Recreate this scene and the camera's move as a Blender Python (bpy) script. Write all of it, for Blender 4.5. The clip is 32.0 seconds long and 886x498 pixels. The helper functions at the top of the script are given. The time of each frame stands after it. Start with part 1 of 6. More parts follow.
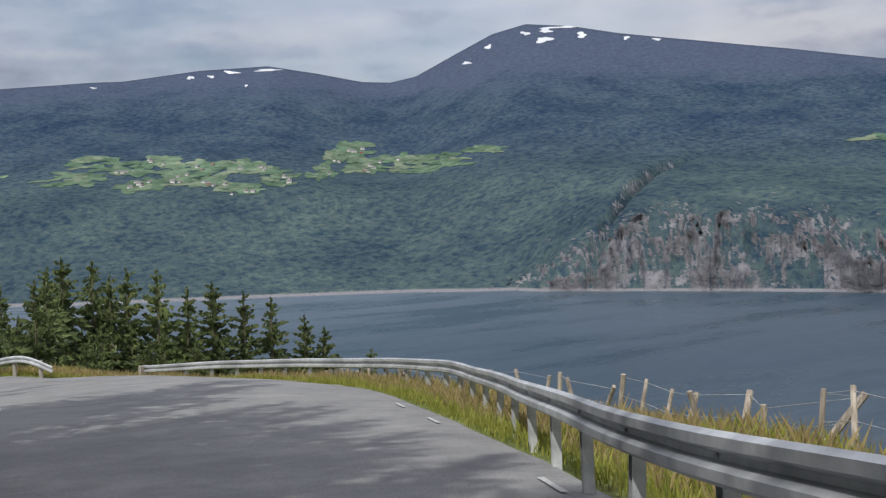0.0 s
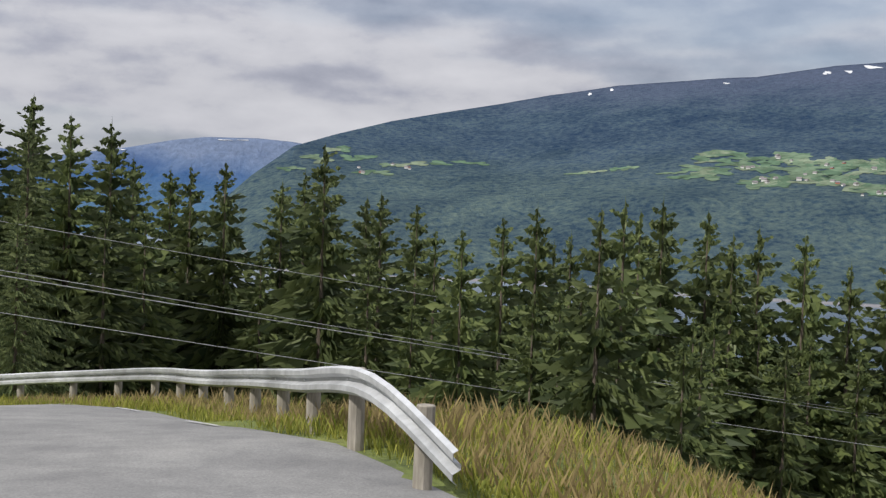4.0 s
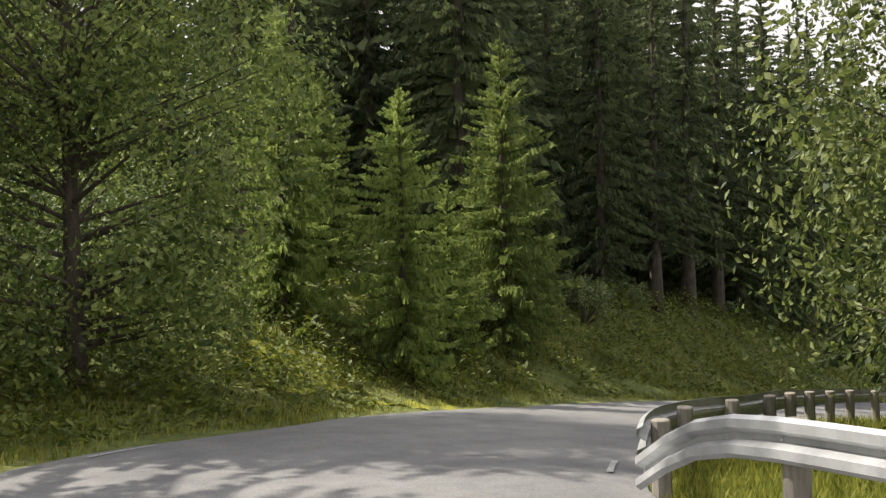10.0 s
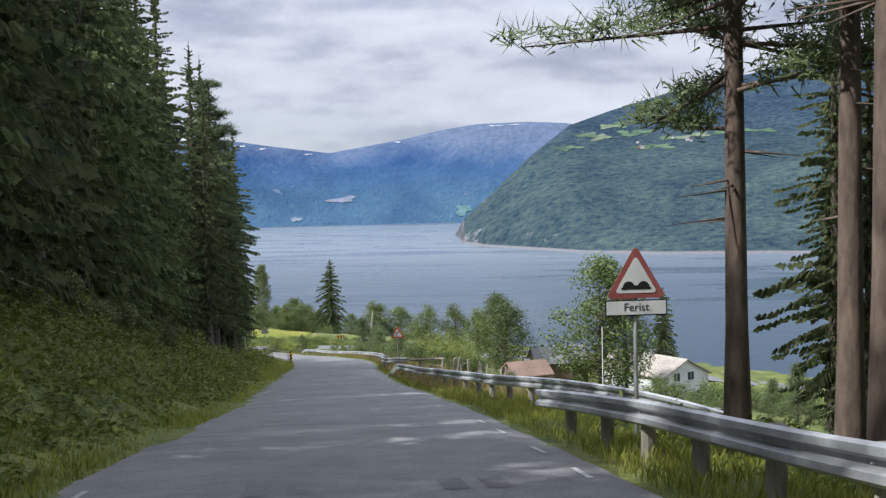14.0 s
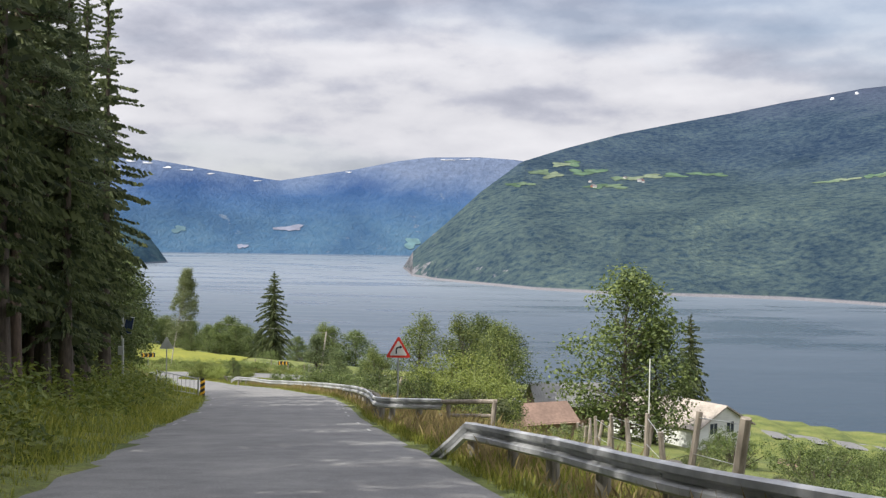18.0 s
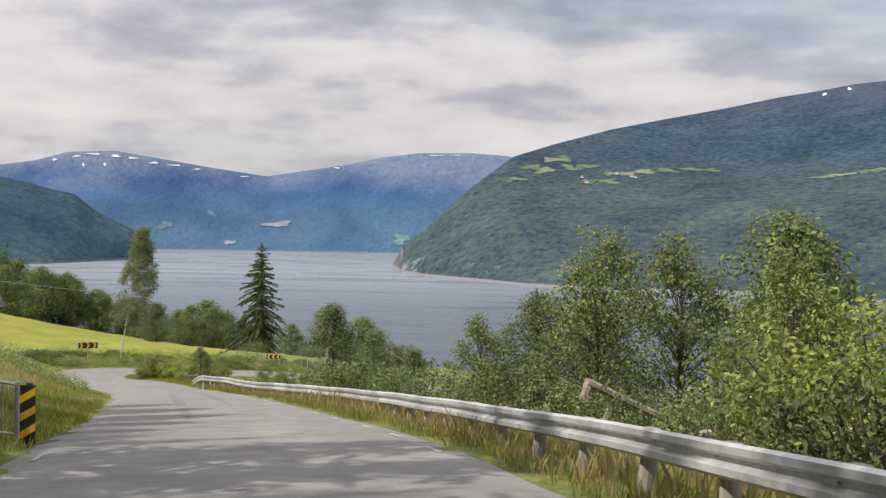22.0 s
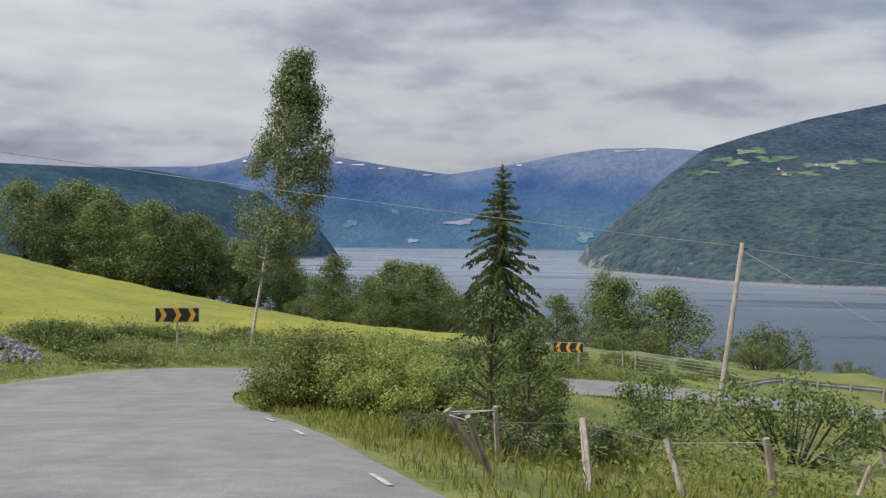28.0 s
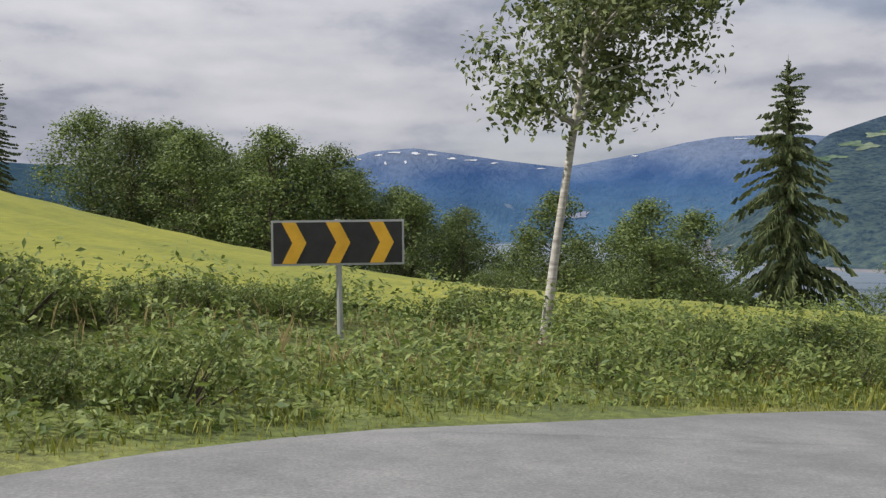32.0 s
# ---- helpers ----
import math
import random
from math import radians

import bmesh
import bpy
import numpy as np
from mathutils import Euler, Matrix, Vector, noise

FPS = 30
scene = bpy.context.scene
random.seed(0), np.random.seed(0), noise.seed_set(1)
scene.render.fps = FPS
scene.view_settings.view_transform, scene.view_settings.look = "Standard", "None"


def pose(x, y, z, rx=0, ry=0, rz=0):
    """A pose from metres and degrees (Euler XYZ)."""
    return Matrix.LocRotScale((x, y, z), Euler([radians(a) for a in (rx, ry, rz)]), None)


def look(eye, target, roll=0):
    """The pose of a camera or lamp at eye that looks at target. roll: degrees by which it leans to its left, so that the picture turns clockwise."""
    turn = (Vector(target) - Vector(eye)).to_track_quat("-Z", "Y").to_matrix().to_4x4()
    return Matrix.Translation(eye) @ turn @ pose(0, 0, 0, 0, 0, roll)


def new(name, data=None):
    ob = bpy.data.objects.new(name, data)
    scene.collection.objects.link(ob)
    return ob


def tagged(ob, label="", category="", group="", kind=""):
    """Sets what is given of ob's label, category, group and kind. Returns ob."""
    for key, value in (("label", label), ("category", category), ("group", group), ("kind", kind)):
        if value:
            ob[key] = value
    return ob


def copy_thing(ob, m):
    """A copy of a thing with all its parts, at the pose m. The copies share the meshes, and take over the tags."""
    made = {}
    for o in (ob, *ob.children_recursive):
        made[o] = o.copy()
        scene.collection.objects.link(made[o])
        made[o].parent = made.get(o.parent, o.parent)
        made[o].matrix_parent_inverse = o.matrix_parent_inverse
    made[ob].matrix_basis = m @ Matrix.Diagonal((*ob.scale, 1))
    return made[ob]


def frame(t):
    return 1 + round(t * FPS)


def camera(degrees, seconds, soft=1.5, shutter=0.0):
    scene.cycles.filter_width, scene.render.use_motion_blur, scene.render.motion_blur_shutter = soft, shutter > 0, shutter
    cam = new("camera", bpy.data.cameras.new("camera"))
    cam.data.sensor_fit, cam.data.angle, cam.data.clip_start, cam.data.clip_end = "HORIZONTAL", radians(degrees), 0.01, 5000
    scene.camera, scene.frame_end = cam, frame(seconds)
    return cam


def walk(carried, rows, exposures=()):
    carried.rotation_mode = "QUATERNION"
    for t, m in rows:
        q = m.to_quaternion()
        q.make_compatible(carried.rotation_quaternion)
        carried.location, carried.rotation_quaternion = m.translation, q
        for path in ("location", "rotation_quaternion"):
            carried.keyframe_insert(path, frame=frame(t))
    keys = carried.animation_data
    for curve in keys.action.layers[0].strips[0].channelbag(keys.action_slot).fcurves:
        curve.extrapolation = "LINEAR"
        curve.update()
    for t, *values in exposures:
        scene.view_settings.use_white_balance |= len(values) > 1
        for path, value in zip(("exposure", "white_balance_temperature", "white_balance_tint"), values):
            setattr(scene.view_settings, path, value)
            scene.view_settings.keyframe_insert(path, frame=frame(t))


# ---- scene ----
# ---- camera: rows of seconds, eye, and (turn to the left, tilt up, lean to the right) in degrees ----
FIELD_OF_VIEW = 42.8
cam = camera(FIELD_OF_VIEW, 32.0, soft=1.35)
PATH = [
    (0.0, (28.59, -147.39, 20.74), (-41.51, -1.72, 1.65)),
    (0.5, (31.55, -143.35, 20.15), (-41.92, -1.83, 2.73)),
    (1.0, (34.50, -139.13, 19.58), (-42.24, -1.80, 2.96)),
    (1.5, (37.46, -134.59, 19.09), (-41.90, -1.39, 1.62)),
    (2.0, (40.36, -129.78, 18.64), (-39.03, -1.10, -0.63)),
    (2.5, (42.74, -124.82, 18.21), (-32.69, -0.92, -1.87)),
    (3.0, (44.49, -119.76, 17.75), (-25.93, -1.19, -0.76)),
    (3.5, (45.57, -114.59, 17.26), (-18.68, -1.57, -0.48)),
    (4.0, (45.95, -109.35, 16.74), (-10.89, -1.94, -2.07)),
    (4.5, (45.61, -104.05, 16.20), (-2.49, -2.30, -5.16)),
    (5.0, (44.54, -98.72, 15.63), (6.58, -2.79, -5.38)),
    (5.5, (43.20, -93.99, 15.20), (16.45, -3.42, -5.19)),
    (6.0, (41.80, -90.40, 14.73), (26.65, -3.75, -5.00)),
    (6.5, (39.14, -87.50, 14.07), (34.08, -3.70, -4.79)),
    (7.0, (36.45, -84.75, 13.43), (38.84, -3.54, -3.80)),
    (7.5, (33.67, -82.43, 12.84), (41.44, -3.08, -2.86)),
    (8.0, (30.73, -80.30, 12.18), (42.16, -2.59, -1.81)),
    (8.5, (27.67, -78.09, 11.53), (42.14, -2.31, -0.74)),
    (9.0, (24.99, -75.93, 11.00), (42.83, -1.86, -0.12)),
    (9.5, (22.38, -73.77, 10.49), (43.03, -1.65, 0.70)),
    (10.0, (19.99, -71.55, 10.01), (42.98, -1.64, 1.24)),
    (10.5, (17.40, -69.35, 9.58), (39.07, -1.91, 1.14)),
    (11.0, (15.65, -67.02, 9.16), (35.37, -2.09, 2.12)),
    (11.5, (12.96, -64.87, 8.89), (28.59, -3.04, 3.89)),
    (12.0, (11.14, -61.84, 8.62), (22.09, -3.85, 2.89)),
    (12.5, (9.47, -58.38, 8.19), (14.31, -4.02, 2.63)),
    (13.0, (8.37, -54.48, 7.67), (7.81, -3.73, 2.17)),
    (13.5, (7.51, -50.80, 7.15), (3.74, -3.36, 1.37)),
    (14.0, (6.89, -46.89, 6.61), (2.51, -2.89, 1.21)),
    (14.5, (6.24, -42.50, 5.97), (1.92, -2.34, 0.57)),
    (15.0, (5.56, -38.04, 5.32), (1.57, -1.90, 0.21)),
    (15.5, (4.85, -33.52, 4.71), (1.13, -1.46, -0.17)),
    (16.0, (4.22, -29.01, 4.07), (0.62, -1.33, -0.15)),
    (16.5, (3.64, -24.47, 3.40), (0.14, -1.25, -0.25)),
    (17.0, (3.04, -19.84, 2.72), (-0.22, -1.12, -0.77)),
    (17.5, (2.39, -15.06, 2.04), (-0.36, -1.01, -1.54)),
    (18.0, (1.61, -10.06, 1.38), (-0.19, -1.15, -1.03)),
    (18.5, (0.80, -5.02, 0.69), (0.00, -1.30, -0.67)),
    (19.0, (0.00, 0.00, 0.00), (0.01, -1.30, -0.26)),
    (19.5, (-0.74, 4.98, -0.66), (-0.02, -1.36, -0.40)),
    (20.0, (-1.44, 10.07, -1.32), (-0.12, -1.24, -0.23)),
    (20.5, (-2.17, 15.06, -2.00), (-0.27, -1.29, -0.63)),
    (21.0, (-2.91, 20.19, -2.66), (-0.38, -1.28, -0.78)),
    (21.5, (-3.44, 24.67, -3.30), (-0.60, -1.37, -0.92)),
    (22.0, (-4.02, 29.18, -3.89), (-0.80, -1.26, -1.08)),
    (22.5, (-4.57, 34.26, -4.50), (-0.68, -1.24, -1.27)),
    (23.0, (-5.42, 39.49, -5.11), (-0.32, -1.15, -1.81)),
    (23.5, (-6.34, 44.76, -5.73), (0.44, -0.90, -1.57)),
    (24.0, (-7.41, 50.00, -6.42), (1.72, -0.93, -1.76)),
    (24.5, (-8.48, 55.10, -7.13), (3.15, -1.18, -1.22)),
    (25.0, (-9.71, 60.24, -7.81), (4.00, -1.20, -1.54)),
    (25.5, (-10.98, 65.29, -8.45), (4.55, -1.24, -2.09)),
    (26.0, (-12.29, 70.48, -9.13), (5.03, -1.47, -1.93)),
    (26.5, (-13.63, 75.71, -9.83), (5.53, -1.62, -1.79)),
    (27.0, (-15.03, 80.90, -10.54), (6.18, -1.62, -1.48)),
    (27.5, (-16.51, 85.96, -11.22), (7.07, -1.49, -0.81)),
    (28.0, (-18.09, 90.81, -11.87), (8.31, -1.42, -0.66)),
    (28.5, (-19.65, 95.42, -12.50), (9.72, -1.41, -0.12)),
    (29.0, (-21.30, 99.82, -12.97), (11.15, -1.64, 0.06)),
    (29.5, (-23.02, 103.98, -13.46), (12.71, -1.40, -0.01)),
    (30.0, (-24.68, 107.83, -13.88), (14.24, -1.31, 0.12)),
    (30.5, (-26.33, 111.42, -14.36), (15.50, -1.10, 0.23)),
    (31.0, (-27.92, 114.64, -14.75), (15.98, -1.45, 0.63)),
    (31.5, (-29.26, 117.65, -15.17), (16.52, -1.29, 1.27)),
    (32.0, (-30.55, 120.82, -15.53), (14.05, -1.63, 0.63)),
]


def heading(yaw, pitch):
    y, p = radians(yaw), radians(pitch)
    return Vector((-math.sin(y) * math.cos(p), math.cos(y) * math.cos(p), math.sin(p)))


walk(cam, [(t, look(e, Vector(e) + 40 * heading(a[0], a[1]), -a[2])) for t, e, a in PATH],
     exposures=[(0.0, -0.14, 6050, 10), (2.0, -0.08, 6050, 10), (5.0, 0.06, 6250, 10), (6.0, 0.18, 6250, 10), (7.0, -0.12, 6350, 10), (8.0, 0.3, 6300, 10), (9.0, 0.5, 6600, 10), (9.5, 0.55, 6600, 10), (11.0, 0.75, 6800, 10),
                (12.2, 0.75, 6750, 10), (13.0, 0.6, 6300, 10), (14.0, 0.28, 5750, 10), (15.5, 0.3, 5750, 10), (18.0, 0.35, 6300, 10), (20.0, 0.38, 6750, 10), (23.0, 0.1, 6600, 10), (25.5, 0.05, 6350, 10), (28.0, -0.12, 6150, 10), (30.0, -0.12, 6450, 10), (32.0, -0.12, 6200, 10)])

# ---- world and sun ----
SUN_FROM = Vector((-0.60, -0.31, 0.74)).normalized()
WATER_Z = -117.0
world = bpy.data.worlds.new("sky")
scene.world = world
world.use_nodes = True
wt = world.node_tree
wt.nodes.clear()


def link(tree, a, b):
    tree.links.new(a, b)


w_out = wt.nodes.new("ShaderNodeOutputWorld")
w_bg = wt.nodes.new("ShaderNodeBackground")
w_sky = wt.nodes.new("ShaderNodeTexSky")
w_sky.sky_type = "NISHITA"
w_sky.sun_disc = False
w_sky.sun_elevation = math.asin(SUN_FROM.z)
w_sky.sun_rotation = math.atan2(SUN_FROM.x, SUN_FROM.y)
w_sky.air_density, w_sky.dust_density = 1.0, 0.6
w_tc = wt.nodes.new("ShaderNodeTexCoord")
w_map = wt.nodes.new("ShaderNodeMapping")
w_map.inputs["Scale"].default_value = (1.0, 1.0, 4.6)
w_map.inputs["Location"].default_value = (0.35, 0.1, 0.0)
w_n1 = wt.nodes.new("ShaderNodeTexNoise")
w_n1.inputs["Scale"].default_value = 3.3
w_n1.inputs["Detail"].default_value = 3
w_n1.inputs["Roughness"].default_value = 0.60
w_n1.inputs["Distortion"].default_value = 0.10
w_ramp = wt.nodes.new("ShaderNodeValToRGB")
e = w_ramp.color_ramp.elements
e[0].position, e[0].color = 0.34, (3.8, 3.9, 4.6, 1)
e[1].position, e[1].color = 0.70, (8.6, 8.35, 8.45, 1)
x = e.new(0.45)
x.color = (5.5, 5.5, 6.1, 1)
x = e.new(0.53)
x.color = (7.2, 7.05, 7.3, 1)
w_n2 = wt.nodes.new("ShaderNodeTexNoise")
w_n2.inputs["Scale"].default_value = 1.7
w_n2.inputs["Detail"].default_value = 4
w_gap = wt.nodes.new("ShaderNodeMapRange")
w_gap.inputs["From Min"].default_value, w_gap.inputs["From Max"].default_value = 0.36, 0.5
w_gap.inputs["To Min"].default_value = 0.55
w_mix = wt.nodes.new("ShaderNodeMixRGB")
w_bg.inputs["Strength"].default_value = 0.080
link(wt, w_tc.outputs["Generated"], w_map.inputs["Vector"])
link(wt, w_map.outputs["Vector"], w_n1.inputs["Vector"])
link(wt, w_map.outputs["Vector"], w_n2.inputs["Vector"])
w_map2 = wt.nodes.new("ShaderNodeMapping")
w_map2.inputs["Scale"].default_value = (1.0, 1.0, 2.2)
w_n3 = wt.nodes.new("ShaderNodeTexNoise")
w_n3.inputs["Scale"].default_value, w_n3.inputs["Detail"].default_value, w_n3.inputs["Roughness"].default_value = 11.0, 9, 0.6
w_puff = wt.nodes.new("ShaderNodeMath")
w_puff.operation = "MULTIPLY_ADD"
w_puff.inputs[1].default_value = 0.44
w_low = wt.nodes.new("ShaderNodeMath")
w_low.operation = "SUBTRACT"
w_low.inputs[1].default_value = 0.205
link(wt, w_tc.outputs["Generated"], w_map2.inputs["Vector"])
link(wt, w_map2.outputs["Vector"], w_n3.inputs["Vector"])
link(wt, w_n3.outputs["Fac"], w_puff.inputs[0])
link(wt, w_n1.outputs["Fac"], w_puff.inputs[2])
link(wt, w_puff.outputs[0], w_low.inputs[0])
link(wt, w_low.outputs[0], w_ramp.inputs["Fac"])
link(wt, w_n2.outputs["Fac"], w_gap.inputs["Value"])
link(wt, w_gap.outputs["Result"], w_mix.inputs["Fac"])
link(wt, w_sky.outputs["Color"], w_mix.inputs["Color1"])
link(wt, w_ramp.outputs["Color"], w_mix.inputs["Color2"])
w_sep = wt.nodes.new("ShaderNodeSeparateXYZ")
w_up = wt.nodes.new("ShaderNodeMapRange")
w_up.inputs["From Min"].default_value, w_up.inputs["From Max"].default_value = 0.10, 0.85
w_up.inputs["To Min"].default_value, w_up.inputs["To Max"].default_value = 1.0, 2.1
w_mul = wt.nodes.new("ShaderNodeMixRGB")
w_mul.blend_type = "MULTIPLY"
w_mul.inputs["Fac"].default_value = 1.0
link(wt, w_tc.outputs["Generated"], w_sep.inputs["Vector"])
link(wt, w_sep.outputs["Z"], w_up.inputs["Value"])
link(wt, w_mix.outputs["Color"], w_mul.inputs["Color1"])
link(wt, w_up.outputs["Result"], w_mul.inputs["Color2"])
link(wt, w_mul.outputs["Color"], w_bg.inputs["Color"])
link(wt, w_bg.outputs["Background"], w_out.inputs["Surface"])

sun = new("sun", bpy.data.lights.new("sun", "SUN"))
sun.data.energy, sun.data.angle, sun.data.color = 5.0, radians(0.6), (1.0, 0.94, 0.84)
sun.matrix_world = look(SUN_FROM * 100, (0, 0, 0))


# ---- materials ----
def node_mat(name):
    m = bpy.data.materials.new(name)
    m.use_nodes = True
    t = m.node_tree
    return m, t, t.nodes["Principled BSDF"]


def noise_tex(t, scale, detail=4, rough=0.55, coords="Object", stretch=(1, 1, 1)):
    tc = t.nodes.new("ShaderNodeTexCoord")
    mp = t.nodes.new("ShaderNodeMapping")
    mp.inputs["Scale"].default_value = stretch
    n = t.nodes.new("ShaderNodeTexNoise")
    n.inputs["Scale"].default_value, n.inputs["Detail"].default_value, n.inputs["Roughness"].default_value = scale, detail, rough
    link(t, tc.outputs[coords], mp.inputs["Vector"])
    link(t, mp.outputs["Vector"], n.inputs["Vector"])
    return n


def ramp(t, src, stops):
    r = t.nodes.new("ShaderNodeValToRGB")
    els = r.color_ramp.elements
    while len(els) < len(stops):
        els.new(0.5)
    for el, (p, c) in zip(els, stops):
        el.position, el.color = p, (*c, 1)
    link(t, src, r.inputs["Fac"])
    return r


def mixed(t, fac, a, b, blend="MIX"):
    m = t.nodes.new("ShaderNodeMixRGB")
    m.blend_type = blend
    for sock, v in ((m.inputs["Fac"], fac), (m.inputs["Color1"], a), (m.inputs["Color2"], b)):
        if isinstance(v, (int, float)):
            sock.default_value = v
        elif isinstance(v, tuple):
            sock.default_value = (*v, 1)
        else:
            link(t, v, sock)
    return m


def bumped(t, bsdf, src, strength=0.3, distance=0.02):
    b = t.nodes.new("ShaderNodeBump")
    b.inputs["Strength"].default_value, b.inputs["Distance"].default_value = strength, distance
    link(t, src, b.inputs["Height"])
    link(t, b.outputs["Normal"], bsdf.inputs["Normal"])


def surface(name, dark, light, scale=6.0, rough=0.8, metal=0.0, bump=0.3, dist=0.01, big=0.5, coords="Object", stretch=(1, 1, 1)):
    """A plain surface: grain between two colours, larger stains and fine relief."""
    m, t, b = node_mat(name)
    n = noise_tex(t, scale, 6, 0.6, coords, stretch)
    n2 = noise_tex(t, scale * 0.13, 3, 0.5, coords)
    c = ramp(t, n.outputs["Fac"], [(0.3, dark), (0.7, light)])
    s = ramp(t, n2.outputs["Fac"], [(0.35, (1 - big * 0.5,) * 3), (0.65, (1, 1, 1))])
    mm = mixed(t, 1.0, c.outputs["Color"], s.outputs["Color"], "MULTIPLY")
    link(t, mm.outputs["Color"], b.inputs["Base Color"])
    b.inputs["Roughness"].default_value, b.inputs["Metallic"].default_value = rough, metal
    bumped(t, b, n.outputs["Fac"], bump, dist)
    return m


def foliage(name, dark, light, rough=0.6, glow=0.28):
    """Leaves: each island its own tone, light shining partly through."""
    m, t, b = node_mat(name)
    g = t.nodes.new("ShaderNodeNewGeometry")
    oi = t.nodes.new("ShaderNodeObjectInfo")
    c = ramp(t, g.outputs["Random Per Island"], [(0.0, dark), (1.0, light)])
    hs = t.nodes.new("ShaderNodeHueSaturation")
    mr = t.nodes.new("ShaderNodeMapRange")
    mr.inputs["To Min"].default_value, mr.inputs["To Max"].default_value = 0.75, 1.25
    link(t, oi.outputs["Random"], mr.inputs["Value"])
    link(t, mr.outputs["Result"], hs.inputs["Value"])
    link(t, c.outputs["Color"], hs.inputs["Color"])
    link(t, hs.outputs["Color"], b.inputs["Base Color"])
    b.inputs["Roughness"].default_value = rough
    tr = t.nodes.new("ShaderNodeBsdfTranslucent")
    link(t, hs.outputs["Color"], tr.inputs["Color"])
    mx = t.nodes.new("ShaderNodeMixShader")
    mx.inputs["Fac"].default_value = glow
    out = t.nodes["Material Output"]
    link(t, b.outputs["BSDF"], mx.inputs[1])
    link(t, tr.outputs["BSDF"], mx.inputs[2])
    link(t, mx.outputs["Shader"], out.inputs["Surface"])
    return m


M_SPRUCE = foliage("spruce_needles", (0.034, 0.054, 0.022), (0.185, 0.215, 0.088), glow=0.36)
M_SPRUCE_FAR = foliage("far_spruce_needles", (0.028, 0.046, 0.016), (0.13, 0.158, 0.052), glow=0.3)
M_YOUNG = foliage("young_spruce_needles", (0.10, 0.15, 0.035), (0.32, 0.37, 0.11), glow=0.42)
M_PINE = foliage("pine_needles", (0.052, 0.08, 0.028), (0.19, 0.235, 0.09), glow=0.36)
M_LEAF = foliage("broad_leaves", (0.042, 0.072, 0.020), (0.19, 0.235, 0.068), glow=0.38)
M_LEAF_EDGE = foliage("forest_edge_leaves", (0.05, 0.085, 0.022), (0.29, 0.335, 0.095), glow=0.42)
M_LEAF_LIGHT = foliage("light_leaves", (0.10, 0.145, 0.028), (0.33, 0.37, 0.09), glow=0.38)
M_BIRCH_LEAF = foliage("birch_leaves", (0.055, 0.08, 0.028), (0.21, 0.235, 0.095), glow=0.36)
M_GRASS = foliage("grass_blades", (0.12, 0.15, 0.018), (0.34, 0.33, 0.065), glow=0.42)
M_DRYGRASS = foliage("dry_grass", (0.19, 0.14, 0.06), (0.42, 0.33, 0.15), glow=0.38)
M_WEED = foliage("weed_leaves", (0.065, 0.105, 0.02), (0.22, 0.26, 0.065), glow=0.36)
M_FERN = foliage("ferns", (0.075, 0.115, 0.016), (0.25, 0.28, 0.045), glow=0.4)
M_BARK = surface("spruce_bark", (0.05, 0.04, 0.03), (0.15, 0.12, 0.09), 9, 0.95, bump=0.7, dist=0.03, stretch=(1, 1, 0.3))
M_PINEBARK = surface("pine_bark", (0.07, 0.05, 0.04), (0.20, 0.145, 0.105), 8, 0.95, bump=0.8, dist=0.03, stretch=(1, 1, 0.3))
M_BIRCHBARK = surface("birch_bark", (0.25, 0.22, 0.19), (0.68, 0.64, 0.58), 7, 0.85, bump=0.4, stretch=(0.4, 0.4, 3))
M_STEEL = surface("galvanised_steel", (0.44, 0.45, 0.46), (0.66, 0.67, 0.68), 5, 0.45, 0.45, bump=0.2, big=0.8)
M_POST = surface("weathered_wooden_post", (0.17, 0.15, 0.12), (0.36, 0.33, 0.28), 14, 0.9, bump=0.5, stretch=(1, 1, 0.2))
M_FENCEWOOD = surface("grey_fence_wood", (0.16, 0.13, 0.10), (0.42, 0.37, 0.31), 12, 0.95, bump=0.6, stretch=(1, 1, 0.2))

# ---- lie of the land ----
def eased(a, b, v):
    k = np.clip((v - a) / (b - a), 0, 1)
    return k * k * (3 - 2 * k)


CAMERA_HEIGHT = 1.35
BEFORE = [(8.0, -172.0, 23.6), (16.0, -163.0, 22.3), (23.5, -154.3, 21.0)]
AFTER = [(-31.2, 124.0, -17.0), (-29.6, 127.0, -17.2), (-26.3, 131.2, -17.7), (-21.2, 136.8, -18.5), (-14.0, 142.4, -19.5),
         (-4.0, 147.5, -21.2), (12.0, 152.0, -23.0), (40.0, 156.0, -27.0), (70.0, 158.0, -31.0)]
LINE = np.array(BEFORE + [(p[0], p[1], p[2] - CAMERA_HEIGHT) for t, p, a in PATH] + AFTER)
LINE_T = np.array([-4.5, -3.0, -1.5] + [t for t, p, a in PATH] + [32.0 + 0.8 * (i + 1) for i in range(len(AFTER))])


def smooth_line(pts, n):
    """Catmull-Rom through points, n steps each."""
    out = []
    for i in range(len(pts) - 1):
        p0, p1, p2, p3 = pts[max(i - 1, 0)], pts[i], pts[i + 1], pts[min(i + 2, len(pts) - 1)]
        for k in range(n):
            u = k / n
            out.append(0.5 * (2 * p1 + (p2 - p0) * u + (2 * p0 - 5 * p1 + 4 * p2 - p3) * u * u + (3 * p1 - p0 - 3 * p2 + p3) * u ** 3))
    out.append(pts[-1])
    return np.array(out)


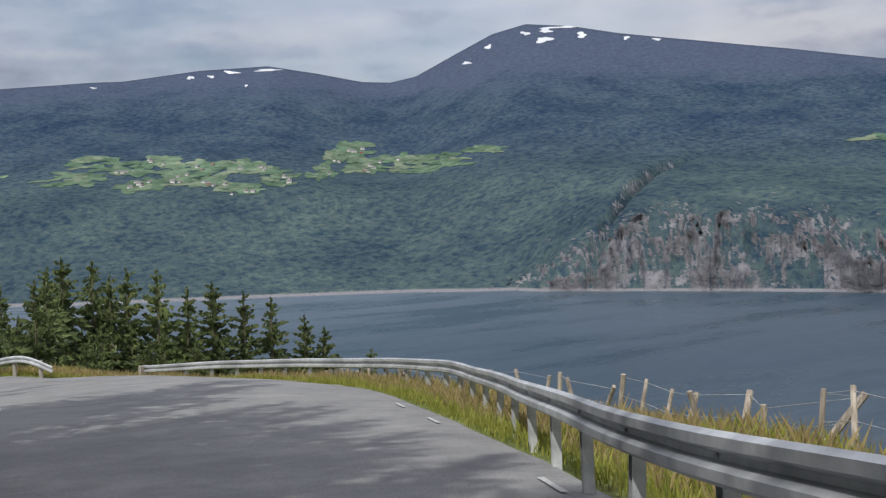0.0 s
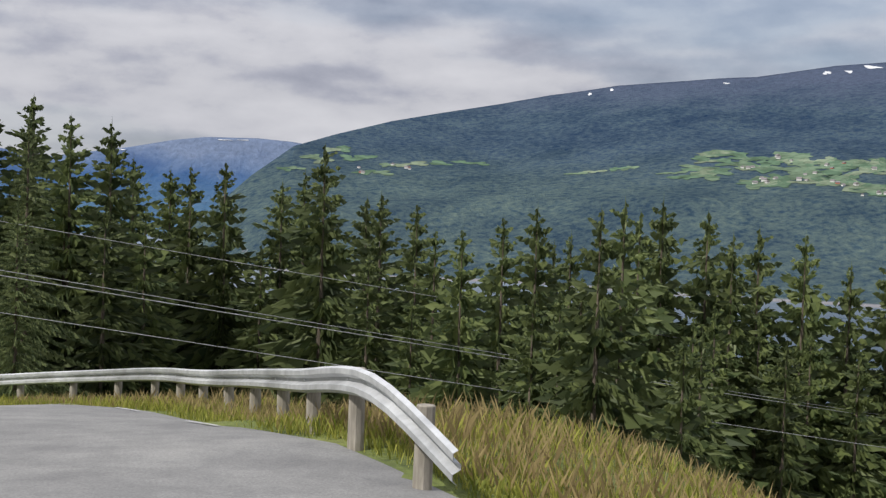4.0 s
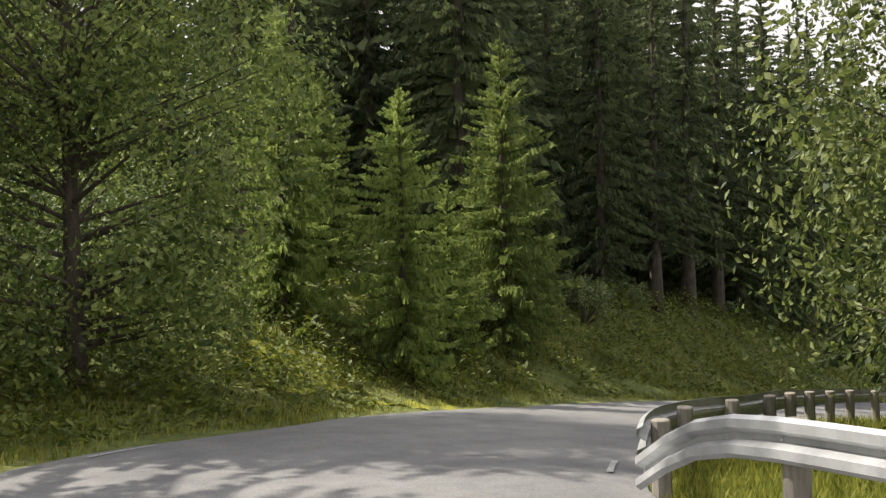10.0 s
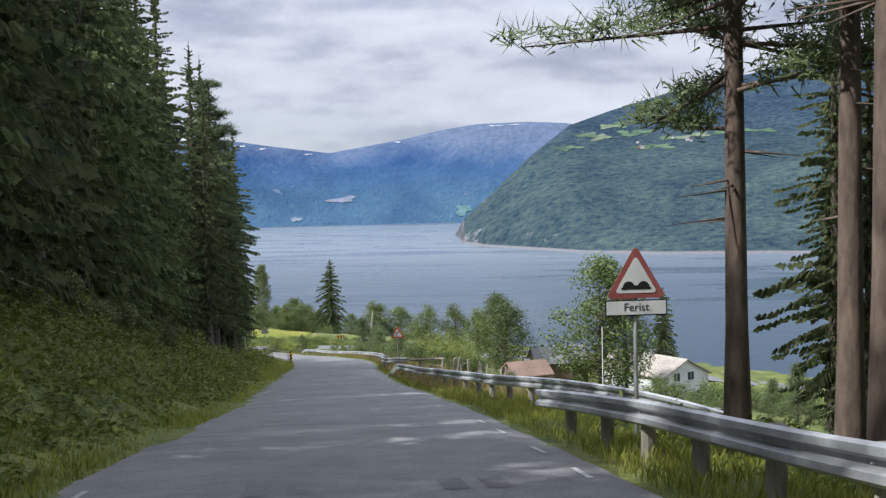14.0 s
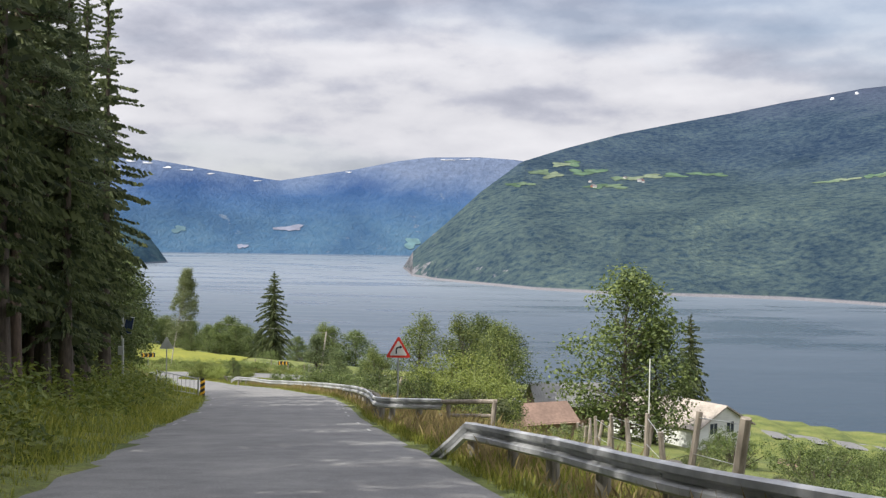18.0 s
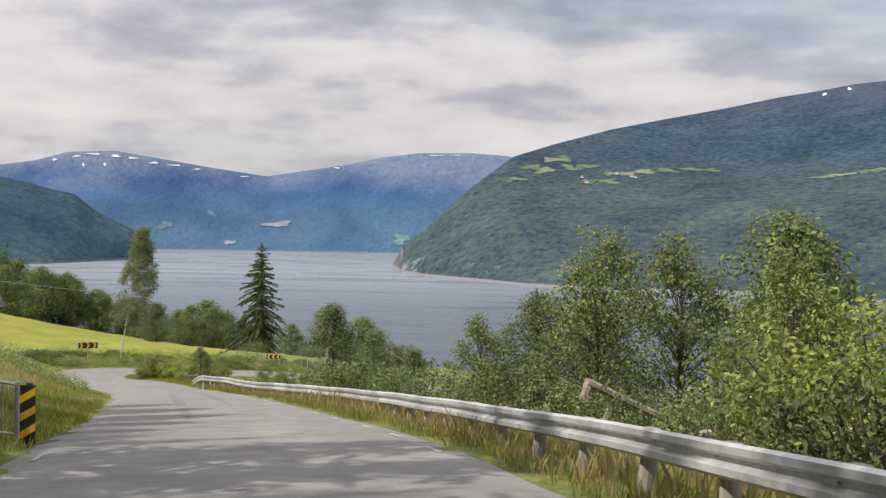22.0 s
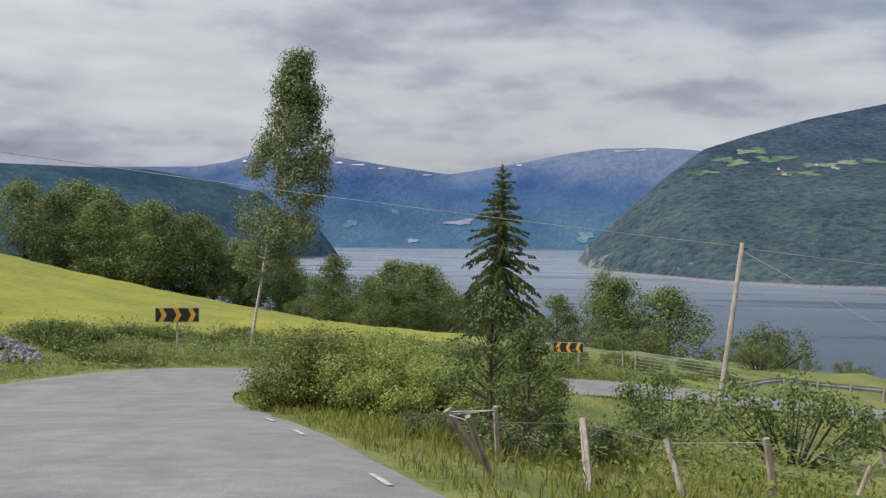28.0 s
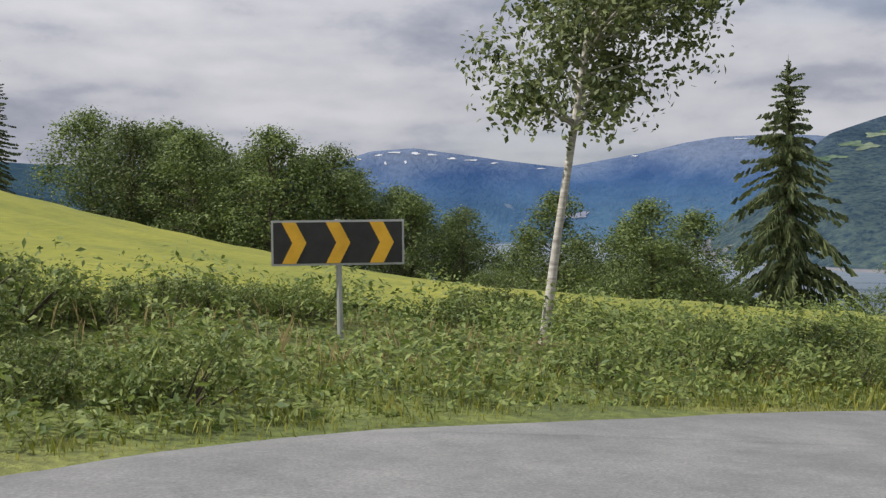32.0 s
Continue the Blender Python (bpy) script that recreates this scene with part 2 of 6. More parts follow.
ROAD = smooth_line(np.column_stack([LINE, LINE_T]), 5)
for _ in range(6):
    ROAD[1:-1, :3] = 0.25 * ROAD[:-2, :3] + 0.5 * ROAD[1:-1, :3] + 0.25 * ROAD[2:, :3]
TANGENT = np.gradient(ROAD[:, :2], axis=0)
TANGENT /= np.linalg.norm(TANGENT, axis=1)[:, None]
RIGHT = np.column_stack([TANGENT[:, 1], -TANGENT[:, 0]])
# half widths of the asphalt to the left and right of the line, by the time at which it is passed
LEFT_T, LEFT_W = [-5, 0, 1.5, 3.0, 5.0, 6.5, 8, 10.3, 11.4, 12.3, 13.2, 20, 24, 27, 30, 31, 32, 33, 40], [3.8, 4.2, 5.6, 6.2, 5.5, 4.2, 3.6, 4.0, 5.2, 3.6, 3.0, 2.75, 3.3, 3.2, 4.6, 6.0, 6.3, 4.7, 3.4]
RIGHT_T, RIGHT_W = [-5, 0, 2, 3.5, 4.6, 5.5, 7, 8, 9.3, 10.1, 10.9, 11.6, 12.3, 14, 15.4, 17, 18.7, 24, 28, 31, 33, 40], [2.4, 2.4, 2.4, 3.4, 3.6, 2.6, 3.0, 3.2, 3.9, 4.2, 3.2, 2.3, 2.1, 2.6, 3.1, 3.2, 2.8, 2.9, 2.2, 2.0, 2.2, 3.2]
# height of the bank that rises on the left, and how steeply the ground leaves the road on the right
BANK_T, BANK_H = [-5, 8, 10, 11.3, 12.3, 13.5, 17, 19, 20.5, 22, 23.5, 24.5, 28, 30, 31, 33, 35, 40], [1.5, 1.5, 1.2, 0.1, 0.5, 3.0, 3.2, 2.6, 1.6, 0.8, 1.4, 1.6, 1.5, 1.8, 1.35, 0.45, 0.25, 0.2]


def cross_fall(t, lat):
    """Tilts the first bends down towards their outer edge, to fit rail and road edge to the camera's view."""
    return np.interp(t, [0.6, 1.2, 1.8, 2.4, 3.0, 4.2, 4.7, 5.1, 5.6, 6.2, 7.6, 8.3, 9.0], [0, 0, -0.05, -0.08, -0.12, -0.15, -0.11, 0, -0.06, -0.08, -0.07, -0.04, 0]) * np.clip(lat, 0, 7.5)


def nearest_on_road(x, y):
    """Index of the nearest road sample, and the signed distance to the right of the line, for arrays of places."""
    shape = np.shape(x)
    p = np.column_stack([np.ravel(x), np.ravel(y)])
    idx = np.empty(len(p), int)
    for a in range(0, len(p), 4000):
        q = p[a:a + 4000]
        idx[a:a + 4000] = ((q[:, None, 0] - ROAD[None, :, 0]) ** 2 + (q[:, None, 1] - ROAD[None, :, 1]) ** 2).argmin(1)
    d = p - ROAD[idx, :2]
    side = np.sign((d * RIGHT[idx]).sum(1))
    lat = side * np.hypot(d[:, 0], d[:, 1])
    return idx.reshape(shape), lat.reshape(shape)


def hillside(x, y):
    z = -3.4 - 0.13 * y - 0.15 * np.clip(x, -400, 50) - 0.30 * np.clip(x - 50, 0, 900)
    z = z - 0.22 * np.clip(y - 190, 0, 900) + 0.12 * np.clip(-y - 150, 0, 500)
    z = z + 2.3 * np.exp(-(((x + 78) / 32) ** 2 + ((y - 146) / 34) ** 2))
    return z + 0.7 * np.sin(x * 0.07 + 1.3) * np.sin(y * 0.055)


def ground(x, y):
    """Height of the ground sheet at places x, y (arrays or numbers)."""
    x, y = np.asarray(x, float), np.asarray(y, float)
    i, lat = nearest_on_road(x, y)
    t = ROAD[i, 3]
    zr = ROAD[i, 2] + cross_fall(t, lat)
    wl, wr, bank = np.interp(t, LEFT_T, LEFT_W), np.interp(t, RIGHT_T, RIGHT_W), np.interp(t, BANK_T, BANK_H)
    out_r, out_l = np.clip(lat - wr, 0, None), np.clip(-lat - wl, 0, None)
    shelf = np.interp(t, [0.5, 1.5, 11.3, 12.3], [1.2, 3.6, 3.6, 1.2])
    side = np.where(lat > 0, -0.06 * np.minimum(out_r, 3) - 0.16 * np.clip(out_r - shelf, 0, 12), bank * eased(0.5, 5.5, out_l) + 0.05 * np.clip(out_l - 5, 0, 10))
    far = np.where(lat > 0, eased(2.5, 26, out_r), eased(7, 45, out_l))
    rough = 0.10 * np.sin(x * 0.9 + 0.6 * y) * np.sin(0.7 * y - 0.4 * x) * eased(0.6, 4, np.maximum(out_r, out_l))
    z = (zr + side) * (1 - far) + hillside(x, y) * far + rough
    on = (out_r <= 0.25) & (out_l <= 0.25)
    return np.where(on, zr - 0.10, z - 0.03)


def gz(x, y):
    return float(ground(np.array([x]), np.array([y]))[0])


def mesh_of(name, verts, faces, mats, smooth=False, mat_index=None):
    me = bpy.data.meshes.new(name)
    me.from_pydata(verts if isinstance(verts, list) else verts.tolist(), [], faces if isinstance(faces, list) else faces.tolist())
    for m in mats:
        me.materials.append(m)
    if mat_index is not None:
        me.polygons.foreach_set("material_index", mat_index)
    if smooth:
        me.polygons.foreach_set("use_smooth", [True] * len(me.polygons))
    me.update()
    return me


def grid_faces(rows, cols):
    a = np.arange((rows - 1) * cols).reshape(rows - 1, cols)[:, :-1].ravel()
    return np.column_stack([a, a + 1, a + cols + 1, a + cols])


def part(name, bm, material, parent, label=""):
    me = bpy.data.meshes.new(name)
    bm.to_mesh(me)
    bm.free()
    me.materials.append(material)
    ob = new(name, me)
    ob.parent = parent
    return tagged(ob, label=label)


def part_mesh(name, me, parent, label=""):
    ob = new(name, me)
    ob.parent = parent
    return tagged(ob, label=label)


# ground near the road: a fine sheet, and a coarse one that runs down to the water and out of sight
def ground_material():
    m, t, b = node_mat("meadow_ground")
    n1, n2 = noise_tex(t, 0.35, 5), noise_tex(t, 7.0, 6, 0.65)
    c1 = ramp(t, n1.outputs["Fac"], [(0.34, (0.075, 0.105, 0.022)), (0.5, (0.135, 0.17, 0.034)), (0.68, (0.20, 0.215, 0.055))])
    c2 = ramp(t, n2.outputs["Fac"], [(0.3, (0.45, 0.45, 0.45)), (0.7, (1.25, 1.2, 1.1))])
    mm = mixed(t, 1.0, c1.outputs["Color"], c2.outputs["Color"], "MULTIPLY")
    link(t, mm.outputs["Color"], b.inputs["Base Color"])
    b.inputs["Roughness"].default_value = 0.95
    bumped(t, b, n2.outputs["Fac"], 0.8, 0.12)
    return m


M_GROUND = ground_material()
xs = np.concatenate([np.linspace(-1400, -130, 16), np.arange(-120, 122, 1.6), np.linspace(132, 1400, 18)])
ys = np.concatenate([np.linspace(-1400, -232, 14), np.arange(-220, 236, 1.6), np.linspace(246, 1400, 20)])
gx, gy = np.meshgrid(xs, ys)
gzz = np.maximum(ground(gx, gy), WATER_Z - 12)
tagged(new("ground", mesh_of("ground", np.column_stack([gx.ravel(), gy.ravel(), gzz.ravel()]), grid_faces(len(ys), len(xs)), [M_GROUND], True)),
       "grassy hillside that falls towards the fjord", "ground", kind="structure")


# ---- road ----
def asphalt_material():
    m, t, b = node_mat("worn_asphalt")
    grain, stain, streak = noise_tex(t, 38, 4, 0.75), noise_tex(t, 0.5, 6, 0.65), noise_tex(t, 1.6, 7, 0.68)
    c = ramp(t, stain.outputs["Fac"], [(0.3, (0.155, 0.153, 0.152)), (0.5, (0.195, 0.193, 0.189)), (0.72, (0.24, 0.236, 0.228))])
    g = ramp(t, grain.outputs["Fac"], [(0.3, (0.58, 0.58, 0.58)), (0.7, (1.22, 1.22, 1.2))])
    s = ramp(t, streak.outputs["Fac"], [(0.35, (0.78, 0.78, 0.79)), (0.6, (1.02, 1.02, 1.02))])
    mm = mixed(t, 1.0, c.outputs["Color"], g.outputs["Color"], "MULTIPLY")
    mm = mixed(t, 1.0, mm.outputs["Color"], s.outputs["Color"], "MULTIPLY")
    link(t, mm.outputs["Color"], b.inputs["Base Color"])
    b.inputs["Roughness"].default_value = 0.82
    bumped(t, b, grain.outputs["Fac"], 0.35, 0.006)
    return m


M_ASPHALT = asphalt_material()
M_PAINT = surface("worn_white_road_paint", (0.26, 0.26, 0.25), (0.52, 0.52, 0.50), 20, 0.7, bump=0.1)
rv, cols = [], 15
for i in range(len(ROAD)):
    wl, wr = np.interp(ROAD[i, 3], LEFT_T, LEFT_W), np.interp(ROAD[i, 3], RIGHT_T, RIGHT_W)
    edge = 0.03 * math.sin(i * 0.9) + 0.02 * math.sin(i * 2.3)
    for k in range(cols):
        f = k / (cols - 1)
        d = -wl - edge + (wl + wr + 0.4 * edge) * f
        p = ROAD[i, :2] + RIGHT[i] * d
        rv.append((p[0], p[1], ROAD[i, 2] - (0.04 if k in (0, cols - 1) else 0.0) - 0.02 * abs(2 * f - 1) + cross_fall(ROAD[i, 3], d)))
tagged(new("road", mesh_of("road", rv, grid_faces(len(ROAD), cols), [M_ASPHALT], True)),
       "narrow grey asphalt road, patched and worn", "road", kind="structure")

# ---- fjord and mountains ----
def water_material():
    m, t, b = node_mat("fjord_water")
    b.inputs["Base Color"].default_value = (0.016, 0.035, 0.055, 1)
    b.inputs["Roughness"].default_value = 0.12
    b.inputs["IOR"].default_value = 1.333
    n1 = noise_tex(t, 0.35, 4, 0.6, "Object", (1, 0.35, 1))
    n2 = noise_tex(t, 0.0035, 4, 0.55, "Object", (1, 3.0, 1))
    r = t.nodes.new("ShaderNodeMapRange")
    r.inputs["From Min"].default_value, r.inputs["From Max"].default_value = 0.38, 0.62
    r.inputs["To Min"].default_value, r.inputs["To Max"].default_value = 0.22, 0.50
    link(t, n2.outputs["Fac"], r.inputs["Value"])
    link(t, r.outputs["Result"], b.inputs["Roughness"])
    # sky reflection painted into the base colour: paler water towards the north
    pos, xyz, sky_sheen = t.nodes.new("ShaderNodeNewGeometry"), t.nodes.new("ShaderNodeSeparateXYZ"), t.nodes.new("ShaderNodeMapRange")
    link(t, pos.outputs["Position"], xyz.inputs["Vector"])
    sheen_edge = t.nodes.new("ShaderNodeMath")
    sheen_edge.operation = "MULTIPLY_ADD"
    sheen_edge.inputs[1].default_value = 900
    link(t, n2.outputs["Fac"], sheen_edge.inputs[0])
    link(t, xyz.outputs["Y"], sheen_edge.inputs[2])
    link(t, sheen_edge.outputs[0], sky_sheen.inputs["Value"])
    sky_sheen.inputs["From Min"].default_value, sky_sheen.inputs["From Max"].default_value = 900, 2900
    tone = ramp(t, sky_sheen.outputs["Result"], [(0.0, (0.016, 0.035, 0.055)), (0.5, (0.06, 0.085, 0.115)), (1.0, (0.15, 0.18, 0.215))])
    link(t, tone.outputs["Color"], b.inputs["Base Color"])
    bumped(t, b, n1.outputs["Fac"], 0.30, 0.4)
    return m


wa = np.radians(np.arange(0, 360, 5))
wv = [(0, 0, WATER_Z)] + [(4860 * math.sin(a), 4860 * math.cos(a), WATER_Z) for a in wa]
tagged(new("water", mesh_of("water", wv, [(0, i + 2 if i + 2 <= len(wa) else 1, i + 1) for i in range(len(wa))], [water_material()])),
       "calm blue-grey fjord water", "water", kind="structure")

EYE_NORTH, EYE_EAST = np.array([-6.0, 35.0, -5.0]), np.array([33.0, -141.0, 20.0])


def far_place(az, r, el):
    """The place at azimuth az (clockwise from y), distance r and elevation el as it is seen from the road."""
    k = eased(17, 25, az)[..., None] if np.ndim(az) else eased(17, 25, az)
    eye = EYE_NORTH * (1 - k) + EYE_EAST * k
    a, h = np.radians(az), r * np.tan(np.radians(el))
    return eye + np.stack([r * np.sin(a), r * np.cos(a), h], -1)


def value_noise(x, y, seed):
    """Smooth random heights from 0 to 1 over the plane."""
    ix, iy = np.floor(x), np.floor(y)
    fx, fy = x - ix, y - iy
    fx, fy = fx * fx * (3 - 2 * fx), fy * fy * (3 - 2 * fy)

    def corner(a, b):
        h = np.sin(a * 127.1 + b * 311.7 + seed * 74.7) * 43758.5453
        return h - np.floor(h)
    return (corner(ix, iy) * (1 - fx) + corner(ix + 1, iy) * fx) * (1 - fy) + (corner(ix, iy + 1) * (1 - fx) + corner(ix + 1, iy + 1) * fx) * fy


def rugged(x, y, seed, octaves=4):
    return sum((value_noise(x * 2 ** k, y * 2 ** k, seed + k) - 0.5) * 0.55 ** k for k in range(octaves))


def wood_material(name, dark, light, rock, moor, moor_from, scale, shade_from=150):
    """Far mountain side: conifer woods below, bare moor above, rock where it is steep; cloud shade painted in by
    height.
    """
    m, t, b = node_mat(name)
    g = t.nodes.new("ShaderNodeNewGeometry")
    sep = t.nodes.new("ShaderNodeSeparateXYZ")
    link(t, g.outputs["Position"], sep.inputs["Vector"])
    nz = t.nodes.new("ShaderNodeSeparateXYZ")
    link(t, g.outputs["True Normal"], nz.inputs["Vector"])
    fine, big = noise_tex(t, scale, 6, 0.7), noise_tex(t, scale * 0.09, 5, 0.6)
    c = ramp(t, fine.outputs["Fac"], [(0.36, dark), (0.5, tuple((p + q) / 2 for p, q in zip(dark, light))), (0.66, light)])
    s = ramp(t, big.outputs["Fac"], [(0.32, (0.6, 0.65, 0.72)), (0.66, (1.2, 1.15, 1.0))])
    wood = mixed(t, 1.0, c.outputs["Color"], s.outputs["Color"], "MULTIPLY")
    # cloud shade and haze painted on the upper woods: darker, bluer with height
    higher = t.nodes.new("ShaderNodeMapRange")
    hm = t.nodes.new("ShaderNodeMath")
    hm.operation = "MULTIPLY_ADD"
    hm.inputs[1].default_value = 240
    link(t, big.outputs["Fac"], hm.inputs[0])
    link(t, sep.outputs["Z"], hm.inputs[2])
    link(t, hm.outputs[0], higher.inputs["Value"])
    higher.inputs["From Min"].default_value, higher.inputs["From Max"].default_value = shade_from + 60, shade_from + 190
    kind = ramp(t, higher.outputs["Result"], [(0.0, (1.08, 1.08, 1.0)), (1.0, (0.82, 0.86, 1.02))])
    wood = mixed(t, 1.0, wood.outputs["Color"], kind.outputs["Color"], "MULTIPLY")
    up = t.nodes.new("ShaderNodeMapRange")
    add = t.nodes.new("ShaderNodeMath")
    add.operation = "MULTIPLY_ADD"
    link(t, big.outputs["Fac"], add.inputs[0])
    add.inputs[1].default_value = 260
    link(t, sep.outputs["Z"], add.inputs[2])
    link(t, add.outputs[0], up.inputs["Value"])
    up.inputs["From Min"].default_value, up.inputs["From Max"].default_value = moor_from + 90, moor_from + 230
    mo = ramp(t, fine.outputs["Fac"], [(0.3, tuple(v * 0.75 for v in moor)), (0.7, tuple(v * 1.2 for v in moor))])
    land = mixed(t, up.outputs["Result"], wood.outputs["Color"], mo.outputs["Color"])
    steep = t.nodes.new("ShaderNodeMapRange")
    steep.inputs["From Min"].default_value, steep.inputs["From Max"].default_value = 0.50, 0.38
    ns = noise_tex(t, scale * 0.32, 8, 0.70, "Object", (1, 1, 1.3))
    mad = t.nodes.new("ShaderNodeMath")
    mad.operation = "MULTIPLY_ADD"
    mad.inputs[1].default_value = -2.2
    link(t, ns.outputs["Fac"], mad.inputs[0])
    add2 = t.nodes.new("ShaderNodeMath")
    add2.operation = "ADD"
    add2.inputs[1].default_value = 1.10
    link(t, nz.outputs["Z"], add2.inputs[0])
    link(t, add2.outputs[0], mad.inputs[2])
    link(t, mad.outputs[0], steep.inputs["Value"])
    rk = ramp(t, ns.outputs["Fac"], [(0.32, tuple(v * 0.35 for v in rock)), (0.5, tuple(v * 0.62 for v in rock)), (0.62, rock)])
    seam = noise_tex(t, scale * 1.1, 5, 0.7, "Object", (1, 1, 0.10))
    sm = ramp(t, seam.outputs["Fac"], [(0.36, (0.42, 0.46, 0.55)), (0.50, (1.0, 1.0, 1.0))])
    rk = mixed(t, 1.0, rk.outputs["Color"], sm.outputs["Color"], "MULTIPLY")
    fin = mixed(t, steep.outputs["Result"], land.outputs["Color"], rk.outputs["Color"])
    shore = t.nodes.new("ShaderNodeMapRange")
    shore.inputs["From Min"].default_value, shore.inputs["From Max"].default_value = WATER_Z + 5.5, WATER_Z + 3.5
    link(t, sep.outputs["Z"], shore.inputs["Value"])
    fin = mixed(t, shore.outputs["Result"], fin.outputs["Color"], tuple(v * 0.95 for v in rock))
    link(t, fin.outputs["Color"], b.inputs["Base Color"])
    b.inputs["Roughness"].default_value = 1.0
    b.inputs["Specular IOR Level"].default_value = 0.0
    bumped(t, b, fine.outputs["Fac"], 0.9, 14.0)
    return m


def far_range(name, az0, az1, steps, sky_az, sky_el, shore_az, shore_r, ridge_az, ridge_r, slope, rows, material, label, amp, seed, crags=0.0, power=1.35):
    rng = np.random.RandomState(seed)
    turns, ph = rng.uniform(0, 6.28, 8), rng.uniform(0, 6.28, 8)

    def lie(A, U):
        r0, r1 = np.interp(A, shore_az, shore_r), np.interp(A, ridge_az, ridge_r)
        r = r0 + (r1 - r0) * U
        if crags and np.max(A) > 41:
            crag = crags * eased(41, 49, A) * np.clip(U / 0.012, 0, 1) * (1 - eased(0.03, 0.16, U))
            warp = A + 0.5 * rugged(A * 0.8, U * 30, 11, 2)
            cracks = np.abs(rugged(warp * 1.15, U * 7, 21, 3))
            r = r + crag * (90 * rugged(A * 0.42, U * 10, 31, 2) + 34 * rugged(A * 2.2, U * 45, 41, 4) + 40 * np.exp(-cracks / 0.03) * (1 - eased(0.015, 0.045, U)))
        top = np.interp(A, sky_az, sky_el)
        k = eased(17, 25, A)
        drop = (WATER_Z - 6) - (EYE_NORTH[2] * (1 - k) + EYE_EAST[2] * k)
        low = np.degrees(np.arctan2(drop, r0))
        v = far_place(A, r, low + (top - low) * slope(A, U))
        w = np.sin(np.pi * np.clip(U, 0, 1)) ** 0.6
        bump = sum(np.sin(v[..., 0] * f * np.cos(q) + v[..., 1] * f * np.sin(q) + p) / (f * 300) for f, q, p in
                   zip((0.008, 0.011, 0.017, 0.023, 0.034, 0.05, 0.07, 0.1), turns, ph))
        v[..., 2] += amp * w * bump
        return v
    A, U = np.meshgrid(np.linspace(az0, az1, steps), np.linspace(0, 1, rows) ** power, indexing="ij")
    v = lie(A, U)
    # the far side falls away behind the skyline
    back = v[:, -1:, :].copy()
    back[..., 0] *= 1.03
    back[..., 1] *= 1.03
    back[..., 2] -= 120
    v = np.concatenate([v, back], 1)
    ob = new(name, mesh_of(name, v.reshape(-1, 3), grid_faces(steps, rows + 1)[:, ::-1], [material], True))
    tagged(ob, label, "mountain", kind="structure")
    return lie


def slope_main(A, U):
    wooded = np.interp(U, [0, 0.25, 0.55, 1], [0, 0.46, 0.665, 1])
    cliff = np.interp(U, [0, 0.006, 0.02, 0.036, 0.06, 0.11, 0.4, 1], [0, 0.10, 0.24, 0.33, 0.375, 0.42, 0.57, 1])
    k = eased(44, 53, A)
    g = wooded * (1 - k) + cliff * k
    gully = np.interp(U, [0, 0.03, 0.12, 0.3, 0.5], [48.9, 49.3, 50.9, 53.2, 55.5])
    return g - 0.085 * np.exp(-((A - gully) / 0.40) ** 2) * np.clip(U / 0.02, 0, 1) * (1 - eased(0.2, 0.5, U)) 


SKY_MAIN_AZ = [-1.75, -1.2, 0.4, 2.2, 4.3, 6.4, 9.2, 11.9, 14.6, 17.3, 20.2, 23, 26, 29.6, 33, 35.4, 37.7, 39.1, 40.4, 42.2, 44.3, 46, 48.2, 50.7, 54.8, 58.8, 63, 100, 160]
SKY_MAIN_EL = [-2.1, -1.2, 0.2, 1.9, 3.49, 4.16, 4.91, 5.44, 5.92, 6.46, 6.8, 6.8, 6.92, 7.44, 7.65, 7.26, 6.8, 6.74, 7.01, 7.94, 8.98, 9.41, 9.23, 8.75, 8.14, 7.52, 6.76, 7.5, 6]
# the blue in these wood, rock and moor colours is painted distance haze
M_MAIN = wood_material("hazy_mountain_woods", (0.026, 0.049, 0.086), (0.086, 0.118, 0.128), (0.225, 0.222, 0.238), (0.066, 0.083, 0.126), 400, 0.058)
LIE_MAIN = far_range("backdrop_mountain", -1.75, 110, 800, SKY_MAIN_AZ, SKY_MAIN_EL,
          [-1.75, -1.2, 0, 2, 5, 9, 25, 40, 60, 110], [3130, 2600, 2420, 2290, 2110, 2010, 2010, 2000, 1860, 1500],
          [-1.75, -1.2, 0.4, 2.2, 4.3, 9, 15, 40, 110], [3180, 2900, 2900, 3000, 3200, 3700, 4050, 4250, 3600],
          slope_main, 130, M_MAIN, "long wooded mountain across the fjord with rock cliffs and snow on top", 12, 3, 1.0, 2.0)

SKY_FAR_AZ = [-60, -30, -20.6, -19.1, -17.6, -15.5, -13.4, -11.2, -8.1, -6.1, -4.3, -2.2, -0.5, 2.1, 3.8, 8, 14]
SKY_FAR_EL = [2.4, 2.2, 2.44, 2.69, 3.15, 3.29, 2.99, 2.65, 2.24, 2.58, 2.88, 3.34, 3.58, 3.63, 3.53, 3.0, 1.0]
# strong blue haze of the distance painted into every base colour
M_FAR = wood_material("hazy_far_slopes", (0.050, 0.104, 0.210), (0.068, 0.122, 0.218), (0.12, 0.16, 0.22), (0.125, 0.160, 0.24), 150, 0.04, 60)
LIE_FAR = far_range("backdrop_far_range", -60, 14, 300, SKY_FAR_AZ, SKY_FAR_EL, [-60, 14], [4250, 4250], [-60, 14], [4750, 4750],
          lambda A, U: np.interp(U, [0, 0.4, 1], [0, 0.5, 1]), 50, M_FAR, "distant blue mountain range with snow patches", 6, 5)

